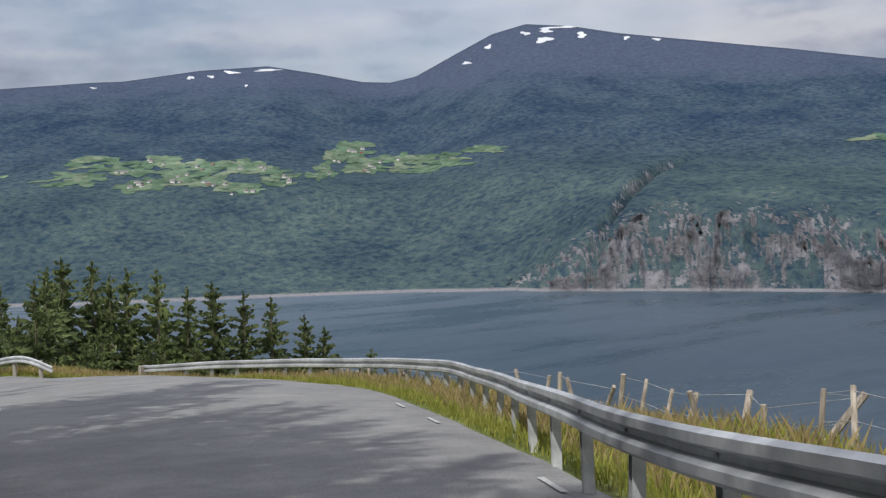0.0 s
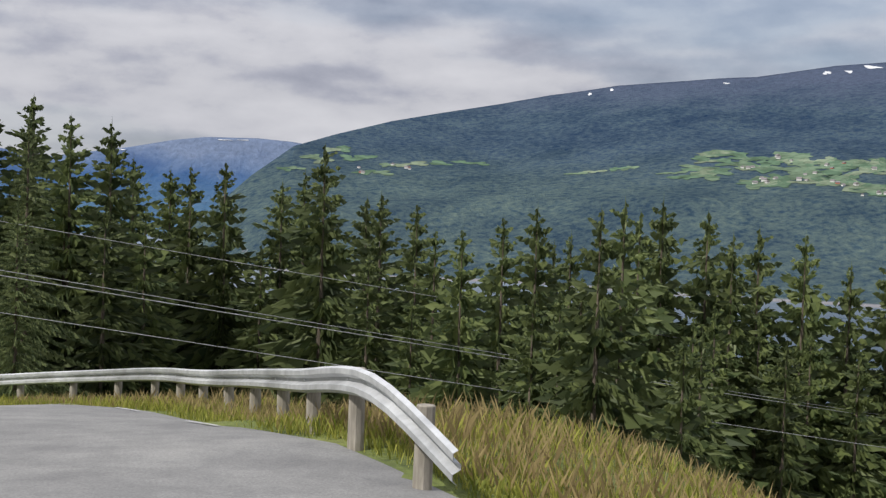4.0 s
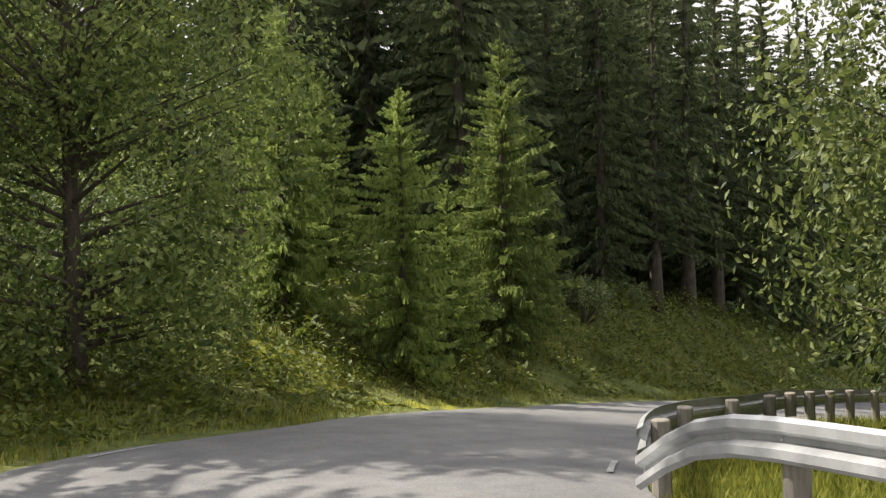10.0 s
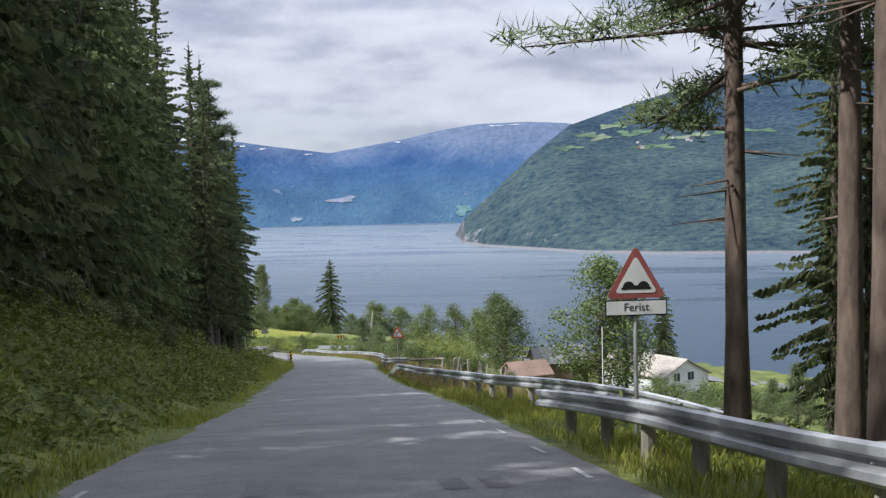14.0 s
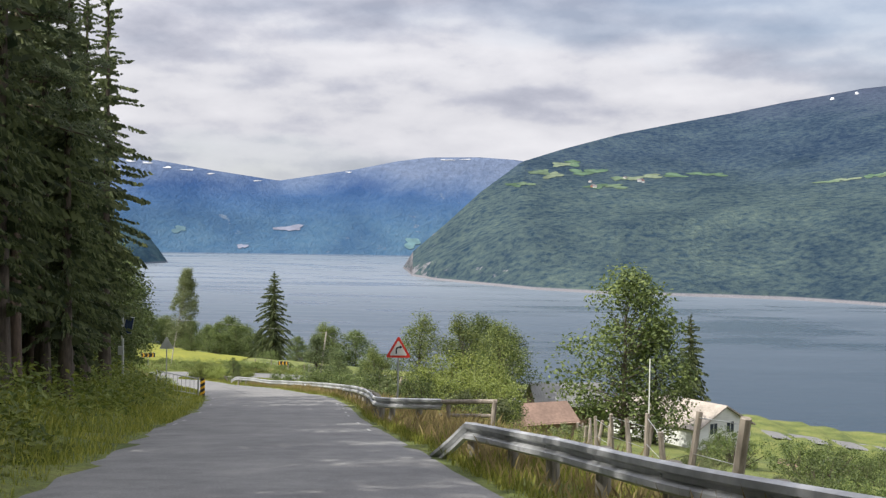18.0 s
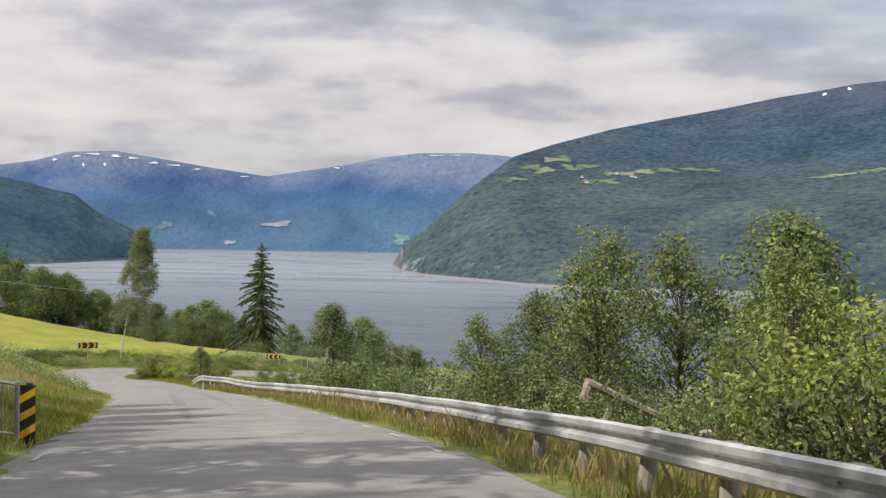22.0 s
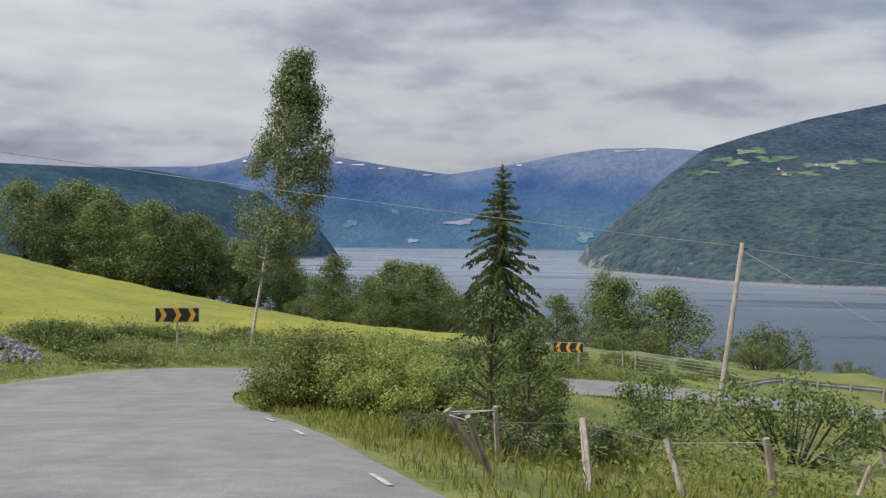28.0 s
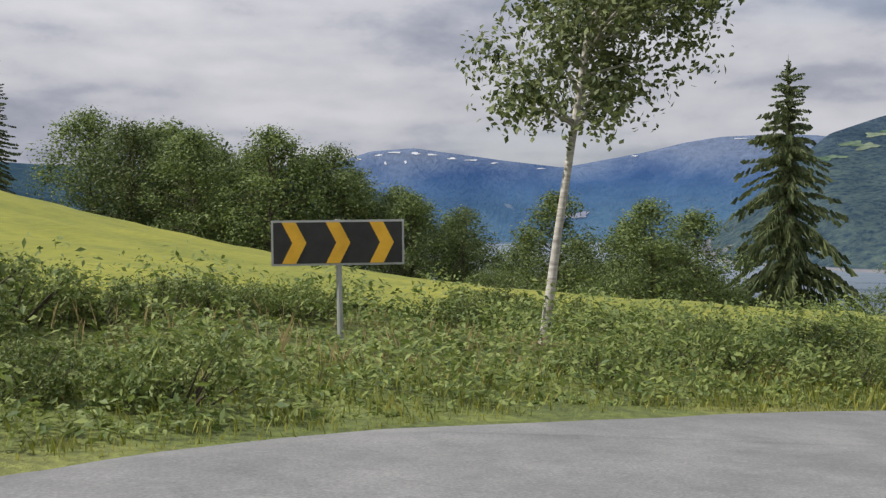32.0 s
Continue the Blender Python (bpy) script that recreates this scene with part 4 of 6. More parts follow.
def spot_clear(x, y, free):
    i, lat = nearest_on_road(np.array([x]), np.array([y]))
    w = np.interp(ROAD[i[0], 3], LEFT_T, LEFT_W) if lat[0] < 0 else np.interp(ROAD[i[0], 3], RIGHT_T, RIGHT_W)
    return abs(lat[0]) > w + free


# dense wood on the uphill side of the straight
taken = []
for row, (off, gap) in enumerate(((8.2, 2.9), (11.5, 3.4), (15.5, 4.2), (20.5, 5.0))):
    d = -56.0
    while d < (33 if row == 0 else 41):
        k = int(((ROAD[:, 1] - d) ** 2 + (ROAD[:, 0] - 4) ** 2).argmin())
        x = ROAD[k, 0] - off + rng.uniform(-1.1, 1.1) - (2.5 if d < -42 else 0)
        y = d + rng.uniform(-0.9, 0.9)
        if not (x > -1 and y < -44) and y > -47:
            plant(rng.choice(SPRUCES + SPARSE + SPARSE[:1]), x, y, rng.uniform(0.82, 1.12) * (1.3 if row > 1 and y < -12 else 1.0))
        d += gap * rng.uniform(0.8, 1.25)
# wood behind the young spruces at the bend, and trees out of view added to shade the first bends
for x, y in [(-8, -50.5), (-12.5, -50), (-9.5, -47), (-12, -44), (1, -73), (-1, -76.5), (3.5, -78), (7, -82), (2, -84), (11.5, -86), (7, -90), (17, -91), (12, -96), (22.5, -94), (25, -103), (18, -100), (29, -108), (23, -112), (30, -119), (25, -124), (27, -131), (25.2, -142.6), (27.2, -138.0), (29.0, -133.2), (31.0, -128.3), (24.0, -145.2), (26.4, -140.4), (28.2, -135.6), (30.0, -130.8), (22.2, -148.2), (21.5, -151.2), (19.4, -153.6), (23.2, -141.5), (25.4, -136.6), (22, -138), (15, -140), (16, -146), (20.5, -144.5), (10, -152), (14.5, -152.5), (5, -158)]:
    plant(rng.choice(SPRUCES + SPARSE), x, y, rng.uniform(0.75, 1.05))
for x, y, s in [(4.6, -70.5, 1.0), (1.8, -73.5, 1.1), (3.0, -66.8, 0.9)]:
    plant(SPRUCES[1], x, y, s)
for x, y, h in [(1.8, -49.8, 7.9), (1.0, -56.2, 6.6), (3.1, -54.7, 6.2), (2.4, -52.5, 4.2), (-0.6, -53.6, 5.0), (-0.9, -47.5, 4.5)]:
    plant(YOUNG[0] if h > 5 else YOUNG[1], x, y, h / 6.5)
for x, y, q in [(-2.2, -60.2, 1.5), (-3.8, -58.4, 1.6), (-1.0, -62.4, 1.5), (-5.2, -56.6, 1.5), (-4.2, -61.4, 1.7)]:
    plant(BUSHES[0], x, y, q)
plant(NEAR_BROAD[0], 3.2, -62.3, 1.1)
plant(NEAR_BROAD[1], 1.6, -65.5, 1.0)
for x, y in [(-15, -34), (-19, -30), (-23, -36), (-13, -27), (-20, -41), (-26, -43), (-17, -24), (-24, -50), (-29, -48), (-22, -46)]:
    plant(rng.choice(SPRUCES), x, y, rng.uniform(1.25, 1.5))
# tall spruces out of view, added to shade the first bend
for x, y, s in [(22.6, -145.8, 0.95), (20.6, -148.8, 1.0), (23.9, -142.8, 0.95), (18.8, -151.0, 1.0), (25.8, -140.2, 0.9), (17.6, -147.0, 1.15), (19.8, -143.2, 1.15), (27.6, -137.0, 0.85)]:
    plant(SPRUCES[0], x, y, s, tall=1.05)
# big spruces beyond the rail in the bend
for x, y, h in [(24.2, -46.5, 31), (26.4, -52.0, 28), (22.6, -57.6, 23), (31, -57.0, 15), (26.2, -60.0, 17), (33.5, -61.5, 13), (20.8, -51.0, 24), (30.5, -48, 21), (19.6, -46.5, 22), (36.5, -52, 22), (38.5, -66, 12), (29.0, -64.0, 13), (17.6, -53.4, 21), (19.4, -55.6, 20), (16.2, -50.0, 19), (15.2, -52.6, 19), (14.0, -48.0, 17), (21.6, -60.2, 14)]:
    plant(NEAR_SPRUCES[int(h) % 2], x, y, h / 17 * 0.98, tall=1.02)
plant(NEAR_BROAD[1], 16.4, -57.4, 1.0, tall=1.15)
plant(NEAR_BROAD[0], 18.6, -59.8, 0.8)
# row of spruces that hides the lower slope
for x, y, h in [(26.9, -43.5, 22.8), (27.5, -37.0, 25.0), (27.7, -30.8, 27.5), (29.5, -26.6, 27.9), (33.1, -29.7, 27.5), (36.0, -33.3, 26.0), (38.2, -30.1, 26.8), (38.8, -18.9, 26.5), (41.7, -20.8, 25.7),
                (43.3, -23.7, 25.5), (45.8, -26.7, 25.7), (50.0, -23.9, 25.8), (52.0, -19.1, 27.9), (52.0, -37.2, 26.7), (56.9, -19.7, 27.4), (56.7, -29.8, 26.3), (57.9, -38.2, 24.9), (57.8, -45.4, 22.6)]:
    plant(FAR_SPRUCES[int(x) % 3], x, y, h / 17 * 0.95, tall=1 / 0.95)
    plant(FAR_SPRUCES[int(y) % 3], x + 2.6, y - 3.4, h / 17 * 0.78, tall=1.0)
for x, y, h in [(64.4, -47.1, 24.0), (62.9, -57.1, 21.1), (60.4, -66.9, 22.7), (62.6, -63.5, 24.0), (57.1, -56.3, 21.6), (60.2, -51.9, 23.6), (62.7, -49.4, 25.4), (66.6, -43.2, 25.7), (70.5, -44.5, 28.3), (72.9, -42.1, 30.4),
                (77.1, -39.5, 31.4), (77.8, -41.9, 29.9), (81.5, -38.1, 32.1), (84.2, -39.4, 32.3), (88.4, -38.1, 32.0), (91.7, -37.6, 33.6), (94.6, -39.3, 32.8), (99.3, -37.5, 33.3), (104.7, -36.3, 32.7), (107.7, -36.0, 31.8), (113.3, -37.9, 29.7), (116.8, -38.2, 27.6)]:
    plant(FAR_SPRUCES[int(x * 3) % 3], x, y, h / 17 * 0.9, tall=1 / 0.9)
    plant(FAR_SPRUCES[int(x * 5) % 3], x + 2.2, y - 3.5, h / 17 * 0.8)
    plant(FAR_SPRUCES[int(x * 7) % 3], x - 1.9, y + 2.6, h / 17 * 0.82)
# pines beside the rail on the straight
for i, (x, y, s) in enumerate([(10.3, -30.9, 1.0), (11.1, -33.4, 0.95), (10.7, -35.9, 1.1), (11.6, -37.4, 0.9), (13.0, -41.5, 1.05), (13.8, -46.5, 1.0)]):
    plant(PINES[i % 2], x, y, s)
for x, y, h in [(13.6, -24.4, 11), (14.6, -27.6, 14), (12.9, -28.6, 8), (16.0, -22.0, 9), (13.4, -36.8, 11), (14.4, -40.2, 13), (13.0, -33.8, 8), (14.0, -33.5, 10), (15.5, -37.5, 13), (16.5, -28.5, 8), (14.6, -43.5, 12), (18.5, -45, 14), (15.6, -50.5, 11)]:
    plant(SPARSE[int(h) % 2], x, y, h / 17)
# trees on the lower slope towards the fjord
plant(BROAD[0], 21.6, 110.1, 2.25, tall=0.82)
plant(BROAD[1], 25.5, 113.0, 1.35)
plant(OLD_SPRUCE, 33.6, 132.5, 1.12)
plant(BROAD[1], 7.3, 141.9, 1.3)
SHAGGY = make_spruce(26, 15.5, 3.9, 0.3, 54, 13, 15, "old shaggy spruce with long hanging branches above the fjord", group="spruces beside the road", ragged=0.58, droop=0.7, fine=0.85)
plant(SHAGGY, -27.1, 187.2, 1.12, tall=0.95)
for x, y, h in [(-16.8, 187.5, 9.8), (-12.8, 189.5, 10.3), (8.4, 114.8, 11.7), (-33.9, 174.3, 6.4), (-31.9, 177.7, 6.8), (-38, 172, 6), (-22, 180, 6), (2.5, 88, 4)]:
    plant(BROAD[int(h * 10) % 2], x, y, h / 9.5 * 1.12, tall=0.74)
for x, y, h in [(-68.7, 183.5, 9.5), (-71.6, 199.0, 15), (-70.5, 202.9, 16), (-64.6, 181.2, 8.5), (-59.6, 179.3, 8), (-55.0, 179.2, 8.8), (-54.9, 183.5, 8), (-51.5, 181.4, 7), (-48.0, 183.1, 6.5), (-50.4, 190.6, 7), (-49.4, 202.0, 9), (-44.6, 201.0, 9), (-40.0, 193.7, 7), (-36.9, 199.2, 11.0), (-34.3, 196.4, 8.8), (-32.2, 192.5, 6.2)]:
    plant(BROAD[int(h * 10) % 2], x, y, h / 9.5 * 1.05, tall=0.76)
    plant(BROAD[int(h * 7) % 2], x + 2.2, y + 3.6, h / 9.5, tall=0.8)
for x, y, h in [(-71.9, 175.4, 8.5), (-69.2, 174.2, 9.8), (-75.9, 178.7, 9.5), (-73.6, 176.6, 8)]:
    plant(SPRUCES[0], x, y, h / 17)
for x, y, s, k in [(2.6, 44.6, 1.15, 2), (1.6, 50.5, 1.0, 0), (3.4, 41.6, 0.9, 2), (-16.5, 121, 1.0, 0), (-14.0, 116.5, 1.1, 0), (-10.5, 121, 1.0, 1)]:
    plant(BUSHES[k], x, y, s)
for x, y, h in [(-16.8, 54.2, 7), (-15.8, 50.6, 6), (-18.2, 58.4, 7), (-17.4, 46.8, 7.5), (-20.5, 52, 8.5), (-19, 62.5, 6)]:
    plant(BROAD[int(h * 10) % 2], x, y, h / 9.5)
for x, y, s in [(-24.4, 115.6, 1.2), (-22.8, 114.4, 1.15), (-23.3, 116.6, 1.3), (-21.9, 113.4, 0.95), (-21.6, 115.6, 1.05), (-23.9, 117.2, 1.0), (-22.4, 117.6, 1.1), (-20.6, 114.2, 0.95), (-20.2, 116.4, 1.1)]:
    plant(NEAR_BUSH, x, y, s)
for x, y, s in [(-11.0, -54.5, 0.75)]:
    plant(SPRUCES[2], x, y, s)
# the end of the wood beside the downhill straight
for x, y, s in [(-10.2, 21.5, 1.0), (-11.4, 26.0, 0.95)]:
    plant(PINES[1], x, y, s)
for x, y, s in [(-9.7, 24.3, 0.85), (-11.2, 29.2, 0.8), (-9.4, 18.4, 0.95), (-8.8, 14.5, 0.9), (-12.7, 38.5, 1.05), (-14.4, 40.0, 0.95), (-12.2, 34.0, 0.95)]:
    plant(SPARSE[0], x, y, s)
for x, y, s in [(-14.8, 41.0, 0.55), (-15.4, 45.5, 0.6)]:
    plant(BROAD[1], x, y, s)
# dark wood behind the young spruces
for x, y, s in [(-6, -50, 0.95), (-9.5, -48.5, 1.0), (-7, -46, 1.0), (-7.5, -42, 0.9), (-5, -44, 0.95), (-5.5, -40, 0.9), (-10, -44, 1.0), (-14, -50, 1.05), (-18, -52, 1.0), (-5, -72, 0.8)]:
    plant(rng.choice(SPARSE + SPRUCES[:1]), x, y, s)

# ---- fields, snow and farms on the mountains ----
def on_slope(lie, az, el):
    """Places on a far mountain seen at azimuth az and elevation el, for arrays of equal length."""
    out = []
    us = np.linspace(0.0, 1.0, 160)
    for a, e in zip(np.ravel(az), np.ravel(el)):
        v = lie(np.full(160, a), us)
        k = eased(17, 25, a)
        eye = EYE_NORTH * (1 - k) + EYE_EAST * k
        d = v - eye
        els = np.degrees(np.arctan2(d[:, 2], np.hypot(d[:, 0], d[:, 1])))
        u = np.interp(e, np.maximum.accumulate(els), us)
        p = lie(np.array([a]), np.array([u]))[0]
        out.append(p + (eye - p) * 0.0007 + np.array([0, 0, 0.8]))
    return np.array(out)


def slope_patch(name, lie, az, el, da, de, mat, label, category, seed, wave=0.35):
    """A thin uneven patch (field, snow) that lies on a far slope."""
    rng = np.random.RandomState(seed)
    n, ph = 18, rng.uniform(0, 6.28, 4)
    th = np.linspace(0, 2 * np.pi, n, endpoint=False)
    rad = 1 + wave * (np.sin(2 * th + ph[0]) * 0.5 + np.sin(3 * th + ph[1]) * 0.4 + np.sin(5 * th + ph[2]) * 0.3)
    A, E, F = [az], [el], []
    for ring in (0.5, 1.0):
        A += list(az + da * ring * rad * np.cos(th))
        E += list(el + de * ring * rad * np.sin(th))
    for i in range(n):
        j = (i + 1) % n
        F += [(0, 1 + i, 1 + j), (1 + i, 1 + n + i, 1 + n + j, 1 + j)]
    me = mesh_of(name, on_slope(lie, A, E), F, [mat], True)
    return tagged(new(name, me), label, category, category + "s on the far mountain")


def plain_far(name, col, haze, var=0.25):
    # distance haze is added into the base colour
    col = tuple(c + 0.65 * a for c, a in zip(col, haze))
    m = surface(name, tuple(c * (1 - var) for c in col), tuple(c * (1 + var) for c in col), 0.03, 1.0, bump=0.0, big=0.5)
    b = m.node_tree.nodes["Principled BSDF"]
    b.inputs["Specular IOR Level"].default_value = 0
    return m


# bluish haze colour painted into the far meadows and farmhouses
FAR_HAZE = (0.036, 0.056, 0.080)
M_FIELD = plain_far("far_meadow", (0.085, 0.115, 0.050), FAR_HAZE, 0.4)
M_FIELD2 = plain_far("far_mown_meadow", (0.125, 0.145, 0.075), FAR_HAZE, 0.35)
M_FIELD3 = plain_far("far_pasture", (0.06, 0.095, 0.035), FAR_HAZE, 0.4)
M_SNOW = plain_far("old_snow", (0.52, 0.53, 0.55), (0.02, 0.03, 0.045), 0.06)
M_SCREE = plain_far("pale_rock_slide", (0.16, 0.15, 0.16), (0.06, 0.10, 0.18))
frng = random.Random(11)
FIELD_SPOTS = [(23.5, 2.3, 0.9, 0.28), (24.3, 3.0, 0.8, 0.25), (25.8, 2.7, 0.9, 0.3), (26.6, 2.0, 0.9, 0.3), (27.4, 3.0, 0.9, 0.25), (28.4, 2.2, 1.0, 0.35), (29.6, 2.8, 0.9, 0.25), (30.2, 1.9, 0.9, 0.35),
               (31.2, 2.7, 0.8, 0.3), (31.6, 1.5, 0.8, 0.25), (32.6, 2.6, 0.8, 0.25), (33.4, 2.0, 0.7, 0.25), (35.6, 2.4, 0.5, 0.3), (36.5, 2.9, 0.7, 0.3), (37.2, 3.45, 0.7, 0.3), (37.9, 2.5, 0.8, 0.3),
               (39.0, 2.8, 0.8, 0.28), (40.0, 2.4, 0.9, 0.22), (41.0, 2.9, 0.9, 0.22), (42.2, 2.7, 0.8, 0.18), (43.6, 3.25, 0.8, 0.14)]
for i, (a, e, da, de) in enumerate(FIELD_SPOTS):
    for k in range(9):
        q = frng.uniform(0.4, 0.8)
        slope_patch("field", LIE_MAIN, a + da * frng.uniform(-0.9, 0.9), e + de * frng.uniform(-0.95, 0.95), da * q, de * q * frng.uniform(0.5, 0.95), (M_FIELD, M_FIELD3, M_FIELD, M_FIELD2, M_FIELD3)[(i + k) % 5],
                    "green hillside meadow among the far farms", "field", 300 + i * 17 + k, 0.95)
for i, (a, e, da, de) in enumerate([(4.2, 2.35, 0.7, 0.10), (5.6, 2.9, 0.7, 0.2), (6.6, 3.45, 0.7, 0.16), (7.6, 2.95, 0.8, 0.18), (8.6, 2.35, 1.1, 0.11), (9.6, 2.75, 0.7, 0.14), (11.4, 2.85, 1.2, 0.10), (13.6, 2.95, 1.0, 0.08), (20.8, 2.7, 0.5, 0.12), (19.4, 2.55, 0.7, 0.08), (62.6, 3.1, 1.0, 0.16)]):
    for k in range(2):
        slope_patch("field", LIE_MAIN, a + da * (k - 0.5) * 0.9, e + de * frng.uniform(-0.6, 0.6), da * 0.55, de * 0.8, (M_FIELD3, M_FIELD, M_FIELD2, M_FIELD3)[(i + k) % 4], "green hillside meadow among the far farms", "field", 80 + i * 3 + k, 0.7)
for i, (a, e, da, de) in enumerate([(47.0, 9.05, 0.35, 0.10), (46.9, 8.60, 0.35, 0.16), (47.9, 9.18, 0.9, 0.06), (48.8, 8.75, 0.25, 0.13), (44.1, 8.35, 0.14, 0.12), (46.0, 8.95, 0.25, 0.08), (51.0, 8.5, 0.12, 0.1), (52.5, 8.35, 0.2, 0.06),
                                    (33.0, 7.45, 0.7, 0.05), (31.2, 7.35, 0.4, 0.06), (29.2, 7.1, 0.15, 0.09), (30.2, 7.15, 0.2, 0.05), (43.0, 7.6, 0.3, 0.05), (24.6, 6.6, 0.12, 0.04), (19.1, 6.45, 0.1, 0.05), (20.0, 6.6, 0.08, 0.05), (31.9, 6.7, 0.06, 0.06)]):
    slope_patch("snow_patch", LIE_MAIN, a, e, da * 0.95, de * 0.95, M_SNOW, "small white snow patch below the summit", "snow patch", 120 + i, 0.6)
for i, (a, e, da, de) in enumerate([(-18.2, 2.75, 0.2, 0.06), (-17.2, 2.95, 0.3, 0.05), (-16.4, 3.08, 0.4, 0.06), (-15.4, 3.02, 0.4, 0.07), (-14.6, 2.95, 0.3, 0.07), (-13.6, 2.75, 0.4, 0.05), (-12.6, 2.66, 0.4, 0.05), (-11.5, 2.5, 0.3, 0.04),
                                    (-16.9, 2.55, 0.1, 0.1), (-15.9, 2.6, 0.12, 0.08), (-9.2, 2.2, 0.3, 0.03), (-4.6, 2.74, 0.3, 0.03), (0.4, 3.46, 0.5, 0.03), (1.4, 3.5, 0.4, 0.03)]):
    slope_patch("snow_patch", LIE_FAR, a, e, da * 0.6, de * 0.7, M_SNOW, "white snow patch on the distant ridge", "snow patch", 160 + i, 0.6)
slope_patch("rock_slide", LIE_FAR, -7.5, -0.15, 0.55, 0.16, M_SCREE, "pale rock slide scar on the far blue slope", "rock slide", 201, 0.7)
slope_patch("rock_slide", LIE_FAR, -9.9, -1.1, 0.22, 0.12, M_SCREE, "small pale rock scar above the far shore", "rock slide", 202, 0.6)
slope_patch("field", LIE_FAR, -1.3, -0.8, 0.45, 0.22, plain_far("blue_green_meadow", (0.08, 0.13, 0.11), (0.06, 0.11, 0.17)), "pale green meadow on the far shore", "field", 203, 0.6)
slope_patch("field", LIE_FAR, -13.0, -0.3, 0.35, 0.15, plain_far("blue_green_pasture", (0.08, 0.12, 0.11), (0.06, 0.11, 0.18)), "pale green meadow on the far shore", "field", 204, 0.6)


def far_house(p, turn, wall_mat, roof_mat, s=1.0):
    root = new("farmhouse", None)
    bm = bmesh.new()
    bmesh.ops.create_cube(bm, size=1.0, matrix=Matrix.Translation((0, 0, 2.2)) @ Matrix.Diagonal((10, 7.5, 5.4, 1)))
    part("wall", bm, wall_mat, root)
    bm = bmesh.new()
    pts = [bm.verts.new(q) for q in [(-5.6, -4.4, 4.6), (5.6, -4.4, 4.6), (5.6, 4.4, 4.6), (-5.6, 4.4, 4.6), (-5.6, 0, 8.2), (5.6, 0, 8.2)]]
    for f in ((0, 1, 5, 4), (2, 3, 4, 5), (0, 4, 3), (1, 2, 5), (3, 2, 1, 0)):
        bm.faces.new([pts[i] for i in f])
    part("roof", bm, roof_mat, root)
    root.matrix_basis = pose(*p, 0, 0, turn) @ Matrix.Scale(s, 4)
    return tagged(root, "small far farmhouse with a pitched roof among meadows", "house", "far farmhouses")


M_FARWALL, M_FARRED, M_FARROOF = plain_far("far_white_wall", (0.62, 0.60, 0.56), FAR_HAZE), plain_far("far_red_wall", (0.36, 0.12, 0.07), FAR_HAZE), plain_far("far_grey_roof", (0.20, 0.17, 0.16), FAR_HAZE)
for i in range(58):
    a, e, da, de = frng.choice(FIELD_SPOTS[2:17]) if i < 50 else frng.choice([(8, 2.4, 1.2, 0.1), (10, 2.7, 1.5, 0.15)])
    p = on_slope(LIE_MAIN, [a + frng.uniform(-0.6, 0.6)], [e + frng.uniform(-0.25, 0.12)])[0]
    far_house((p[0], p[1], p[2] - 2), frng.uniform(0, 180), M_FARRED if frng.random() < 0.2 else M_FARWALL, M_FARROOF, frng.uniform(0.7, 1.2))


# ---- signs and roadside furniture ----
def flat_shape(pts, thick):
    bm = bmesh.new()
    a = [bm.verts.new((x, -thick / 2, z)) for x, z in pts]
    b = [bm.verts.new((x, thick / 2, z)) for x, z in pts]
    n = len(pts)
    bm.faces.new(a)
    bm.faces.new(b[::-1])
    for i in range(n):
        bm.faces.new((a[(i + 1) % n], a[i], b[i], b[(i + 1) % n]))
    bmesh.ops.recalc_face_normals(bm, faces=bm.faces)
    return bm


def tube(p, q, r, sides=10):
    V, F = [], []
    limb(V, F, p, q, r, r, sides)
    n = len(V)
    F += [tuple(range(sides))[::-1], tuple(range(n - sides, n))]
    bm = bmesh.new()
    vs = [bm.verts.new(v) for v in V]
    for f in F:
        bm.faces.new([vs[i] for i in f])
    return bm


def rounded_triangle(side, r=0.05):
    h = side * math.sqrt(3) / 2
    cs = [(-side / 2, 0), (side / 2, 0), (0, h)]
    cx, cz = 0, h / 3
    pts = []
    for k, (x, z) in enumerate(cs):
        d = math.hypot(x - cx, z - cz)
        ox, oz = cx + (x - cx) * (d - 2 * r) / d, cz + (z - cz) * (d - 2 * r) / d
        base = math.atan2(z - cz, x - cx)
        for j in range(-3, 4):
            a = base + j * math.pi / 9
            pts.append((ox + r * math.cos(a), oz + r * math.sin(a)))
    return pts


M_RED = surface("red_sign_paint", (0.55, 0.03, 0.02), (0.72, 0.055, 0.03), 4, 0.4, bump=0.02, big=0.2)
M_REDOLD = surface("faded_red_sign_paint", (0.30, 0.08, 0.07), (0.42, 0.13, 0.11), 5, 0.5, bump=0.02)
M_WHITE = surface("white_sign_face", (0.62, 0.62, 0.58), (0.74, 0.74, 0.70), 3, 0.45, bump=0.02, big=0.15)
M_BLACK = surface("black_sign_paint", (0.012, 0.012, 0.012), (0.03, 0.03, 0.03), 5, 0.5, bump=0.02)
M_YELLOW = surface("yellow_sign_paint", (0.62, 0.33, 0.02), (0.78, 0.44, 0.03), 5, 0.45, bump=0.02, big=0.2)
M_ALU = surface("grey_sign_back", (0.42, 0.43, 0.42), (0.56, 0.57, 0.55), 3, 0.45, 0.4, bump=0.03)
M_PANEL = surface("solar_cells", (0.01, 0.02, 0.06), (0.03, 0.05, 0.12), 8, 0.2, bump=0.0)


